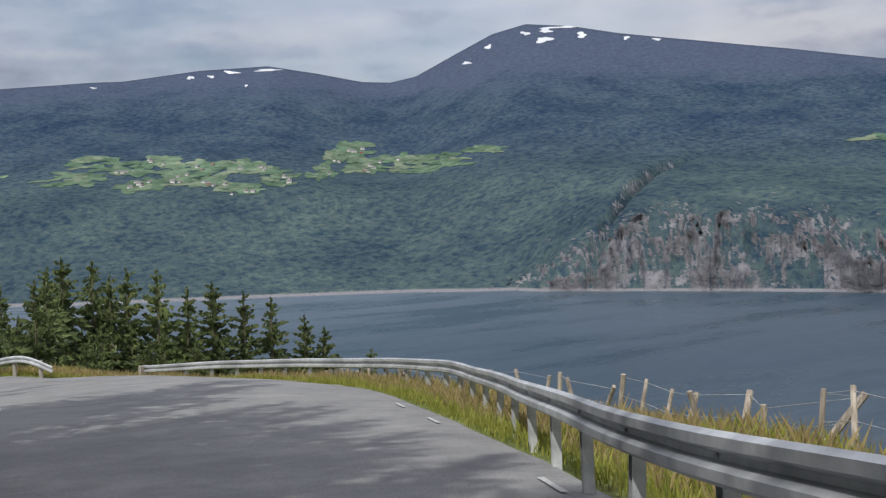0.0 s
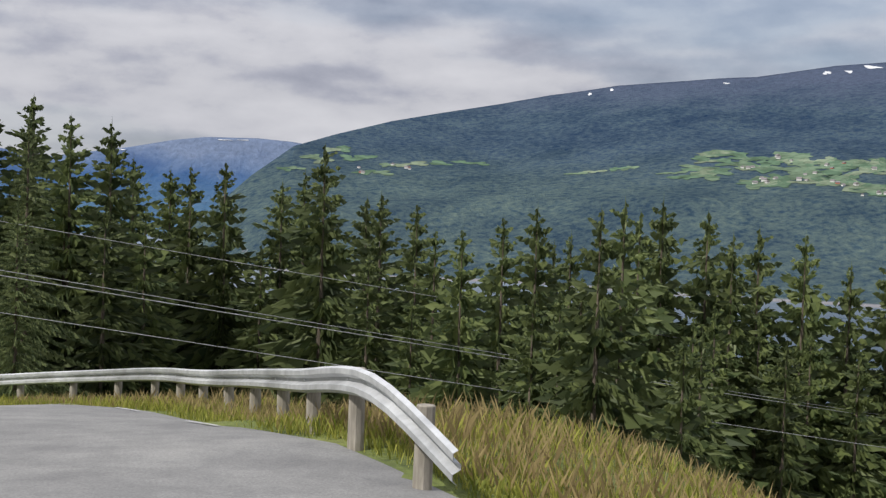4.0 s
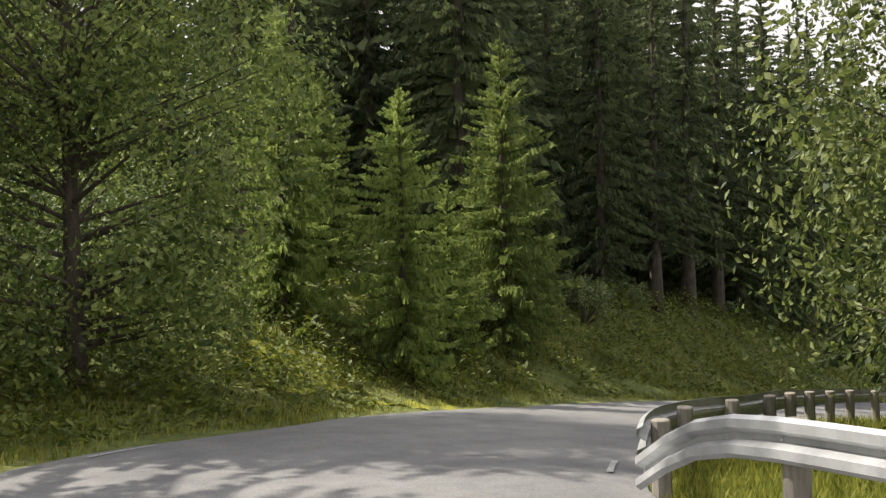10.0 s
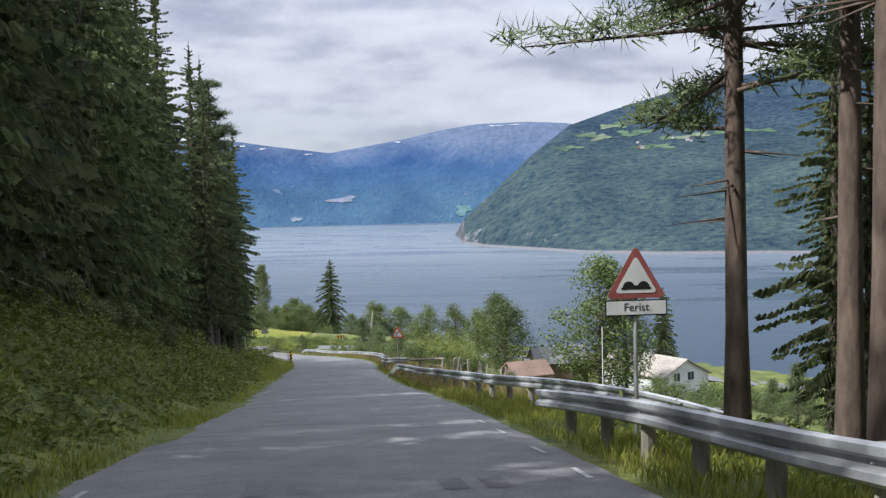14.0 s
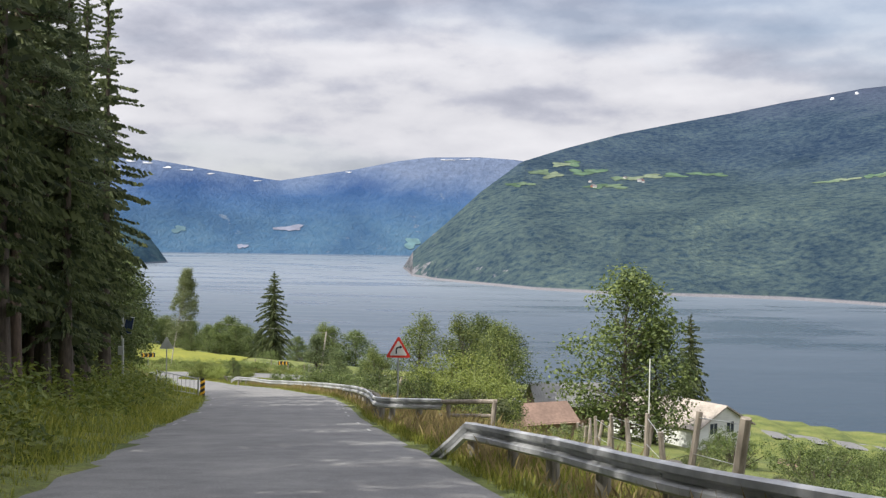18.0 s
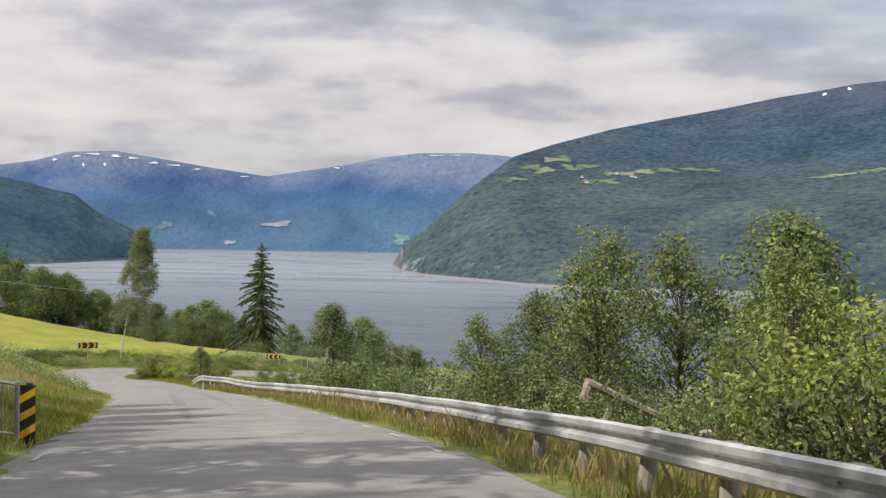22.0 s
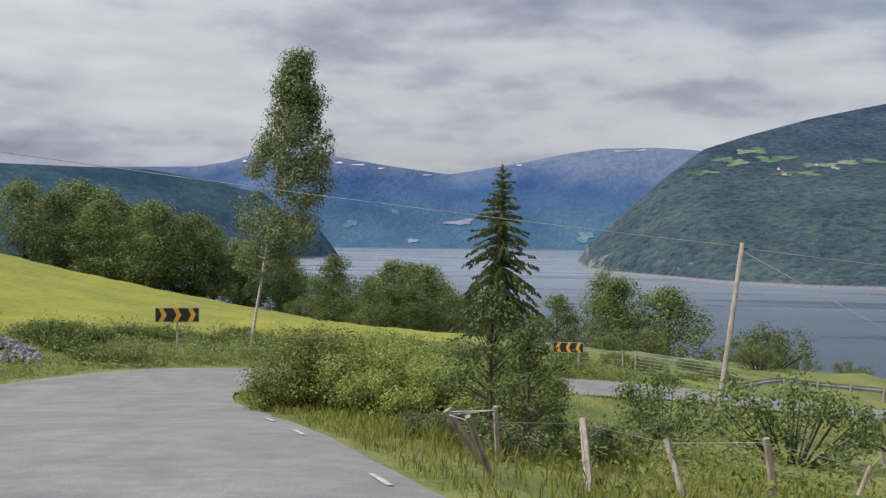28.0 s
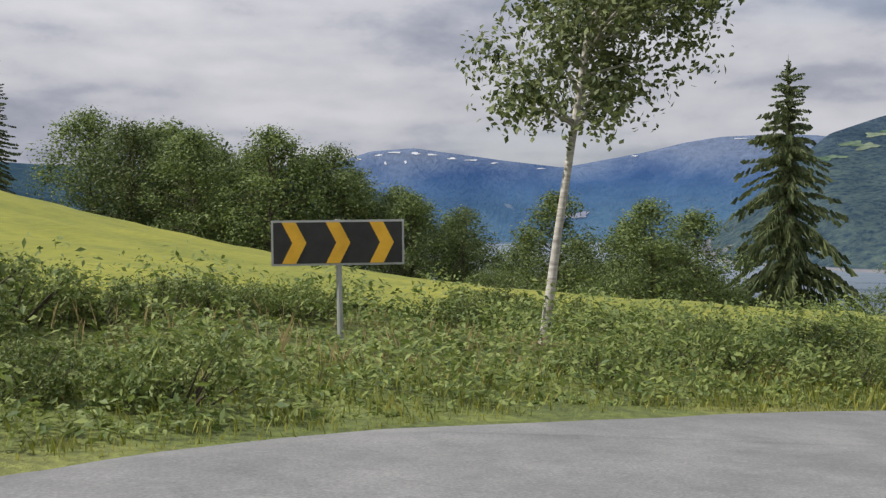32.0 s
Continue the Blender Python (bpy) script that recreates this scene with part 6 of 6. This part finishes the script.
# ---- birch, hedges and undergrowth ----
BIRCH = make_broadleaf(70, 12.6, 1.85, 3.4, 150, 210, 0.062, "slender leaning birch with a white trunk", M_BIRCH_LEAF, M_BIRCHBARK, "birch", lean=(2.0, 0.2), upright=0.7, girth=0.36, fork=0.9, shift=0.6, power=1.0)
plant(BIRCH, -33.25, 137.5, 1.0, turn=0)
ALDER = make_broadleaf(71, 9.0, 2.6, 0.6, 90, 90, 0.08, "airy grey-green tree on the fjord side", M_LEAF_EDGE, M_BARK, group="broadleaf trees")
plant(ALDER, -18.0, 187.0, 1.0)
plant(ALDER, 0.5, 58.8, 0.66)
plant(ALDER, -2.4, 62.0, 0.4)
plant(ALDER, 3.2, 61.0, 0.76)
plant(ALDER, 5.4, 58.0, 0.72)
SAPLING = make_broadleaf(73, 2.9, 0.8, 0.1, 60, 70, 0.034, "tall leafy sapling in the grass inside the bend", M_LEAF, M_BARK, "sapling", core=5, girth=0.5)
plant(SAPLING, -20.0, 109.6, 1.0)
plant(SAPLING, -19.3, 108.6, 0.8)
for x, y, s in [(-21.2, 109.4, 0.42), (-20.6, 108.2, 0.45), (-19.6, 107.2, 0.5), (-18.6, 110.5, 0.6), (-17.5, 112.0, 0.7)]:
    plant(BUSHES[1], x, y, s)
PINELET = make_broadleaf(72, 5.0, 1.45, 0.1, 90, 95, 0.05, "bushy young pine behind the rail", M_PINE, M_BARK, "young_pine", "young pines", upright=0.62, girth=0.7, core=14)
for x, y, h in [(-8.6, 85.3, 5.0), (-6.4, 82.5, 3.9), (-7.2, 87.8, 4.2), (-4.6, 86.0, 3.6)]:
    plant(PINELET, x, y, h / 5.0)

def scatter(name, n, t0, t1, side, near, far_off, h0, h1, width, mat, label, seed, bend=0.5, blades=1, dense_edge=1.6):
    """Thousands of blades along the road verge, from near to far_off beyond the asphalt; one mesh."""
    rg = np.random.RandomState(seed)
    sel = np.where((ROAD[:, 3] >= t0) & (ROAD[:, 3] <= t1))[0]
    seg = np.linalg.norm(np.gradient(ROAD[:, :2], axis=0), axis=1)[sel]
    i = rg.choice(sel, n, p=seg / seg.sum())
    w = np.interp(ROAD[i, 3], RIGHT_T, RIGHT_W) if side > 0 else np.interp(ROAD[i, 3], LEFT_T, LEFT_W)
    off = near + (far_off - near) * rg.random_sample(n) ** dense_edge
    p = ROAD[i, :2] + RIGHT[i] * (side * (w + off))[:, None] + TANGENT[i] * rg.uniform(-0.7, 0.7, n)[:, None]
    idx, lat = nearest_on_road(p[:, 0], p[:, 1])
    wl, wr = np.interp(ROAD[idx, 3], LEFT_T, LEFT_W), np.interp(ROAD[idx, 3], RIGHT_T, RIGHT_W)
    ok = np.where(lat > 0, lat - wr, -lat - wl) > near * 0.8
    p, off = p[ok], off[ok]
    n = len(p)
    z = ground(p[:, 0], p[:, 1]) - 0.03
    patch = 0.65 + 0.5 * (0.5 + 0.5 * np.sin(p[:, 0] * 0.8 + 1.7 * np.sin(p[:, 1] * 0.5)))
    h = rg.uniform(h0, h1, n) * patch * (0.55 + 0.45 * np.clip(off / 1.5, 0, 1))
    V, F = [], []
    for b in range(blades):
        a, ln = rg.uniform(0, 6.28, n), rg.uniform(0.1, bend, n)
        d = np.column_stack([np.cos(a), np.sin(a)])
        o = p + rg.uniform(-0.12, 0.12, (n, 2))
        ww = width * rg.uniform(0.6, 1.4, n)[:, None]
        s = np.column_stack([-d[:, 1], d[:, 0]]) * ww
        base = len(V) * 4 * n
        v = np.empty((n, 4, 3))
        v[:, 0, :2], v[:, 1, :2], v[:, 2, :2], v[:, 3, :2] = o - s * 0.6, o + s * 0.6, o + d * (ln * h * 0.4)[:, None] + s, o + d * (ln * h)[:, None]
        v[:, 0, 2] = v[:, 1, 2] = z
        v[:, 2, 2], v[:, 3, 2] = z + h * 0.55, z + h * rg.uniform(0.85, 1.0, n)
        V.append(v.reshape(-1, 3))
        k = base + np.arange(n)[:, None] * 4
        F.append(np.hstack([k, k + 1, k + 2, k + 3]))
    tagged(new(name, mesh_of(name, np.concatenate(V), np.concatenate(F), [mat])), label, "grass", kind="stuff")


def herbs(name, n, t0, t1, side, near, far_off, height, leaf, mat, label, seed, mown=None):
    """A low uneven cover of small leaves (ferns, nettles, shrubs) along the verge; one mesh."""
    rg = np.random.RandomState(seed)
    sel = np.where((ROAD[:, 3] >= t0) & (ROAD[:, 3] <= t1))[0]
    seg = np.linalg.norm(np.gradient(ROAD[:, :2], axis=0), axis=1)[sel]
    i = rg.choice(sel, n, p=seg / seg.sum())
    w = np.interp(ROAD[i, 3], RIGHT_T, RIGHT_W) if side > 0 else np.interp(ROAD[i, 3], LEFT_T, LEFT_W)
    off = rg.uniform(near, far_off, n)
    p = ROAD[i, :2] + RIGHT[i] * (side * (w + off))[:, None] + TANGENT[i] * rg.uniform(-0.7, 0.7, n)[:, None]
    idx, lat = nearest_on_road(p[:, 0], p[:, 1])
    wl, wr = np.interp(ROAD[idx, 3], LEFT_T, LEFT_W), np.interp(ROAD[idx, 3], RIGHT_T, RIGHT_W)
    ok = np.where(lat > 0, lat - wr, -lat - wl) > near * 0.9
    p, off = p[ok], off[ok]
    n = len(p)
    mound = np.clip(0.5 + 0.45 * np.sin(p[:, 0] * 2.1 + 2.0 * np.sin(p[:, 1] * 1.3)) + 0.35 * np.sin(p[:, 1] * 2.9 + p[:, 0]) + 0.25 * np.sin(5.3 * p[:, 0] - 3.7 * p[:, 1]), 0.05, 1.4)
    z = ground(p[:, 0], p[:, 1]) + height * mound * rg.uniform(0, 1, n) ** 0.6 * np.clip((off - near) / 0.8, 0.15, 1)
    # lowers the leaves round one spot to fit the camera's view
    if mown:
        low = np.clip(np.hypot(p[:, 0] - mown[0], p[:, 1] - mown[1]) / mown[2], 0.25, 1)
        z = ground(p[:, 0], p[:, 1]) + (z - ground(p[:, 0], p[:, 1])) * low
    d = rg.normal(0, 1, (n, 3))
    d[:, 2] = 0.35 * d[:, 2] - 0.15
    d /= np.linalg.norm(d, axis=1)[:, None]
    up = rg.normal(0, 0.45, (n, 3)) + np.array([-0.2, -0.2, 1.0])
    s2 = np.cross(d, up)
    s2 /= np.linalg.norm(s2, axis=1)[:, None]
    L = leaf * rg.uniform(0.6, 1.5, n)[:, None]
    c = np.column_stack([p, z])
    v = np.stack([c - d * L, c + s2 * L * 0.45, c + d * L - np.array([0, 0, 0.3]) * L, c - s2 * L * 0.45], 1).reshape(-1, 3)
    k = np.arange(n)[:, None] * 4
    tagged(new(name, mesh_of(name, v, np.hstack([k, k + 1, k + 2, k + 3]), [mat])), label, "plants", kind="stuff")


scatter("grass", 60000, -2, 6.5, 1, 0.2, 6, 0.18, 0.42, 0.008, M_GRASS, "tall green verge grass below the rail", 1)
scatter("dry_grass", 42000, -2, 6.5, 1, 0.5, 7, 0.25, 0.58, 0.0035, M_DRYGRASS, "yellow seeding grass below the rail", 2)
scatter("grass", 46000, 6.5, 12, 1, 0.15, 3.5, 0.15, 0.4, 0.008, M_GRASS, "green verge grass below the rail", 3)
scatter("grass", 52000, 12, 22, 1, 0.25, 5, 0.12, 0.34, 0.008, M_GRASS, "green verge grass beside the rail", 4)
scatter("grass", 52000, 17, 33, 1, 0.25, 8, 0.15, 0.42, 0.009, M_GRASS, "tall verge grass behind the rail", 5)
scatter("dry_grass", 16000, 18, 28, 1, 0.4, 6, 0.35, 0.7, 0.008, M_DRYGRASS, "yellow seeding grass behind the rail", 6)
scatter("grass", 32000, 9.5, 16, -1, 0.1, 4, 0.12, 0.35, 0.011, M_GRASS, "grass at the foot of the bank", 7)
scatter("grass", 26000, 16, 25, -1, 0.1, 3, 0.15, 0.4, 0.011, M_GRASS, "grass beside the road edge", 9)
scatter("grass", 40000, 24, 36, -1, 0.1, 2.6, 0.12, 0.35, 0.010, M_GRASS, "tall mixed grass round the bend", 11)
scatter("dry_grass", 9000, 26, 36, -1, 2.0, 7.5, 0.2, 0.42, 0.004, M_DRYGRASS, "tall seeding grass round the bend", 14)
scatter("grass", 22000, 30, 38, 1, 0.2, 7, 0.12, 0.3, 0.009, M_GRASS, "grass inside the bend", 13)
herbs("ferns", 120000, 11.3, 20, -1, 0.5, 9.5, 0.75, 0.075, M_FERN, "ferns and low shrubs on the forest bank", 8)
herbs("ferns", 30000, 19, 24, -1, 1.2, 9, 0.9, 0.085, M_FERN, "ferns and nettles on the bank", 10)
herbs("weeds", 90000, 27.5, 31.8, -1, 3.0, 13.0, 1.15, 0.048, M_WEED, "tall nettles and raspberry shrubs above the bend", 17)
# kept low round the chevron post so that the camera sees it
herbs("weeds", 170000, 27, 36, -1, 0.4, 9.0, 0.75, 0.048, M_WEED, "nettles and tall weeds round the bend", 12, (-35.0, 133.2, 3.0))
herbs("weeds", 44000, 22, 32, 1, 2.2, 10, 0.6, 0.05, M_FERN, "low shrubs behind the rail", 15)
herbs("weeds", 36000, 11.3, 17, 1, 1.6, 7, 0.6, 0.07, M_FERN, "low shrubs under the pines", 16)

# bright mown field on the hill beyond the bend
def meadow_material():
    m, t, b = node_mat("mown_field")
    n1, n2 = noise_tex(t, 0.25, 4), noise_tex(t, 5.0, 6, 0.7, "Object", (1, 0.25, 1))
    c1 = ramp(t, n1.outputs["Fac"], [(0.35, (0.155, 0.172, 0.011)), (0.65, (0.235, 0.235, 0.018))])
    c2 = ramp(t, n2.outputs["Fac"], [(0.3, (0.7, 0.72, 0.7)), (0.7, (1.15, 1.12, 1.1))])
    link(t, mixed(t, 1.0, c1.outputs["Color"], c2.outputs["Color"], "MULTIPLY").outputs["Color"], b.inputs["Base Color"])
    b.inputs["Roughness"].default_value = 0.95
    bumped(t, b, n2.outputs["Fac"], 0.6, 0.06)
    return m


fx, fy = np.meshgrid(np.arange(-118, -22, 1.5), np.arange(118, 182, 1.5))
fi, fl = nearest_on_road(fx, fy)
keep = (fl < 0) & (-fl > 12.0 + 0.8 * np.sin(fx * 0.5)) & (fy < 176 + 0.09 * (fx + 60) + np.sin(fx * 0.4)) & (fx < -24 - 0.12 * (fy - 140))
vid = -np.ones(fx.shape, int)
vid[keep] = np.arange(keep.sum())
fv = np.column_stack([fx[keep], fy[keep], ground(fx[keep], fy[keep]) + 0.09])
q = np.stack([vid[:-1, :-1], vid[:-1, 1:], vid[1:, 1:], vid[1:, :-1]], -1).reshape(-1, 4)
q = q[(q >= 0).all(1)]
tagged(new("meadow", mesh_of("meadow", fv, q, [meadow_material()], True)), "bright yellow-green mown field on the hillside", "field", kind="structure")

brng = random.Random(21)
WEEDY = make_bush(54, 1.35, 1.15, 40, 80, 0.036, "dense patch of nettles and raspberry shrubs", M_WEED)
for k in range(46):
    t = brng.uniform(22.6, 27.4)
    i = int(np.abs(ROAD[:, 3] - t).argmin())
    off = brng.uniform(6.4, 13.0)
    x, y = ROAD[i, :2] + RIGHT[i] * off
    plant(brng.choice(BUSHES[:2] + BUSHES[:1]), x, y, brng.uniform(0.7, 1.25))
for k in range(34):
    t = brng.uniform(13.0, 22.5)
    i = int(np.abs(ROAD[:, 3] - t).argmin())
    x, y = ROAD[i, :2] - RIGHT[i] * brng.uniform(6.0, 10.0)
    plant(BUSHES[1], x, y, brng.uniform(0.45, 0.9))
for k in range(165):
    t = brng.uniform(28.5, 36.5)
    i = int(np.abs(ROAD[:, 3] - t).argmin())
    x, y = ROAD[i, :2] - RIGHT[i] * (np.interp(t, LEFT_T, LEFT_W) + brng.uniform(1.7, 8.2))
    if (x + 39.6) ** 2 + (y - 126.8) ** 2 > 9 and (x + 35.2) ** 2 + (y - 133.2) ** 2 > 7 and (x + 33.2) ** 2 + (y - 136.0) ** 2 > 2:
        plant(WEEDY, x, y, brng.uniform(0.45, 0.75) if nearest_on_road(np.array([x]), np.array([y]))[1][0] > -8.0 else brng.uniform(0.5, 0.75) * (1.4 if x < -38.5 else 1.0))
for k in range(34):
    x, y = brng.uniform(20, 58), brng.uniform(52, 112)
    if 0.20 < (x + 1.4) / (y - 10) < 0.33:
        continue
    plant(BUSHES[0], x, y, brng.uniform(0.9, 1.7))
for x, y, h in [(33, 60, 4.5), (38, 70, 6)]:
    plant(PINELET, x, y, h / 5.0)
for k in range(18):
    x, y = brng.uniform(13, 30), brng.uniform(44, 100)
    if 0.20 < (x + 1.4) / (y - 10) < 0.33:
        continue
    plant(brng.choice(BUSHES[:2]), x, y, brng.uniform(0.7, 1.1))
for k in range(40):
    x, y = brng.uniform(-60, 10), brng.uniform(160, 200)
    if spot_clear(x, y, 9) and not (x < -34 and y < 178):
        plant(BUSHES[0], x, y, brng.uniform(0.5, 1.2) * (1.4 if brng.random() < 0.4 else 1))

# ---- edge lines ----
def road_dash(t_mid, side, inset, length=1.0, width=0.09):
    j = int(np.abs(ROAD[:, 3] - t_mid).argmin())
    v = []
    d = np.concatenate([[0], np.cumsum(np.linalg.norm(np.diff(ROAD[:, :2], axis=0), axis=1))])
    for k in range(4):
        s = d[j] + length * (k / 3 - 0.5)
        c = np.array([np.interp(s, d, ROAD[:, m]) for m in range(4)])
        r = np.array([np.interp(s, d, RIGHT[:, m]) for m in range(2)])
        w = np.interp(c[3], RIGHT_T, RIGHT_W) if side > 0 else np.interp(c[3], LEFT_T, LEFT_W)
        for e in (0, width):
            p = c[:2] + r * side * (w - inset - e)
            f = (side * (w - inset - e) + np.interp(c[3], LEFT_T, LEFT_W)) / (np.interp(c[3], LEFT_T, LEFT_W) + np.interp(c[3], RIGHT_T, RIGHT_W))
            v.append((p[0], p[1], c[2] - 0.02 * abs(2 * f - 1) + 0.007 + cross_fall(c[3], side * (w - inset - e))))
    fs = [(2 * k, 2 * k + 1, 2 * k + 3, 2 * k + 2) if side > 0 else (2 * k, 2 * k + 2, 2 * k + 3, 2 * k + 1) for k in range(3)]
    ob = new("edge_line", mesh_of("edge_line", v, fs, [M_PAINT]))
    ob.parent = ROAD_OB
    return ob


ROAD_OB = bpy.data.objects["road"]
lrng = random.Random(2)
for side in (-1, 1):
    t = 0.0
    while t < 36:
        if lrng.random() < (0.5 if side > 0 else 0.4) and t < (30.3 if side > 0 else 28):
            road_dash(t, side, 0.34, 1.0, 0.07)
        t += 0.34


# ---- worn marks on the asphalt ----
M_TYRE = surface("dark_worn_asphalt", (0.135, 0.134, 0.134), (0.20, 0.198, 0.194), 5, 0.85, bump=0.2, big=0.7)


def road_mark(name, t0, t1, lat0, lat1, width, label):
    """A dark strip on the road from time t0 to t1, drifting from lat0 to lat1 to the right of the line, with tapered ends."""
    n = max(3, int((t1 - t0) / 0.12))
    v = []
    for k in range(n + 1):
        t = t0 + (t1 - t0) * k / n
        c = np.array([np.interp(t, ROAD[:, 3], ROAD[:, m]) for m in range(3)])
        r = np.array([np.interp(t, ROAD[:, 3], RIGHT[:, m]) for m in range(2)])
        wl, wr = np.interp(t, LEFT_T, LEFT_W), np.interp(t, RIGHT_T, RIGHT_W)
        lat = lat0 + (lat1 - lat0) * k / n
        w = width * (0.25 + 0.75 * min(1, 4 * k / n, 4 - 4 * k / n)) if n > 3 else width
        for e in (-0.5, 0.5):
            f = (lat + e * w + wl) / (wl + wr)
            p = c[:2] + r * (lat + e * w)
            v.append((p[0], p[1], c[2] - 0.02 * abs(2 * f - 1) + 0.006 + cross_fall(t, lat + e * w)))
    ob = new(name, mesh_of(name, v, [(2 * k, 2 * k + 1, 2 * k + 3, 2 * k + 2) for k in range(n)], [M_TYRE]))
    ob.parent = ROAD_OB
    return tagged(ob, label=label)


for t0, t1, a, b, w in [(3.6, 5.4, -1.6, -2.2, 0.35), (4.4, 6.2, -2.6, -2.0, 0.3),
                        (24.6, 27.0, -0.9, -0.6, 0.35), (25.4, 28.0, 0.7, 0.9, 0.3)]:
    road_mark("tyre_mark", t0, t1, a, b, w, "dark tyre mark on the asphalt")
for t0, t1, lat in [(15.22, 15.32, -0.72), (15.22, 15.32, -0.28), (15.2, 15.3, 1.25), (15.2, 15.3, 1.68)]:
    road_mark("asphalt_patch", t0, t1, lat, lat, 0.26, "dark square patch in the asphalt")


# sunlit grass strip at the bend: the sunlight is painted in by the bright field colour
SUNLIT_STRIP = smooth_line(np.array([(6.6, -54.0), (5.6, -54.9), (4.5, -56.0), (3.6, -57.2), (2.8, -58.6)]), 6)
side = np.gradient(SUNLIT_STRIP, axis=0)
side = np.column_stack([side[:, 1], -side[:, 0]]) / np.linalg.norm(side, axis=1)[:, None]
tv = []
for k in range(5):
    q = SUNLIT_STRIP + side * (k - 2) * 0.55 * (1 + 0.1 * np.sin(np.arange(len(SUNLIT_STRIP)) * 1.3 + k))[:, None]
    tv.append(np.column_stack([q, ground(q[:, 0], q[:, 1]) + 0.05]))
tv = np.stack(tv, 1).reshape(-1, 3)
tagged(new("sunlit_grass_strip", mesh_of("sunlit_grass_strip", tv, grid_faces(len(SUNLIT_STRIP), 5), [meadow_material()], True)), "strip of grass beside the road, painted bright as if sunlit", "path", kind="structure")
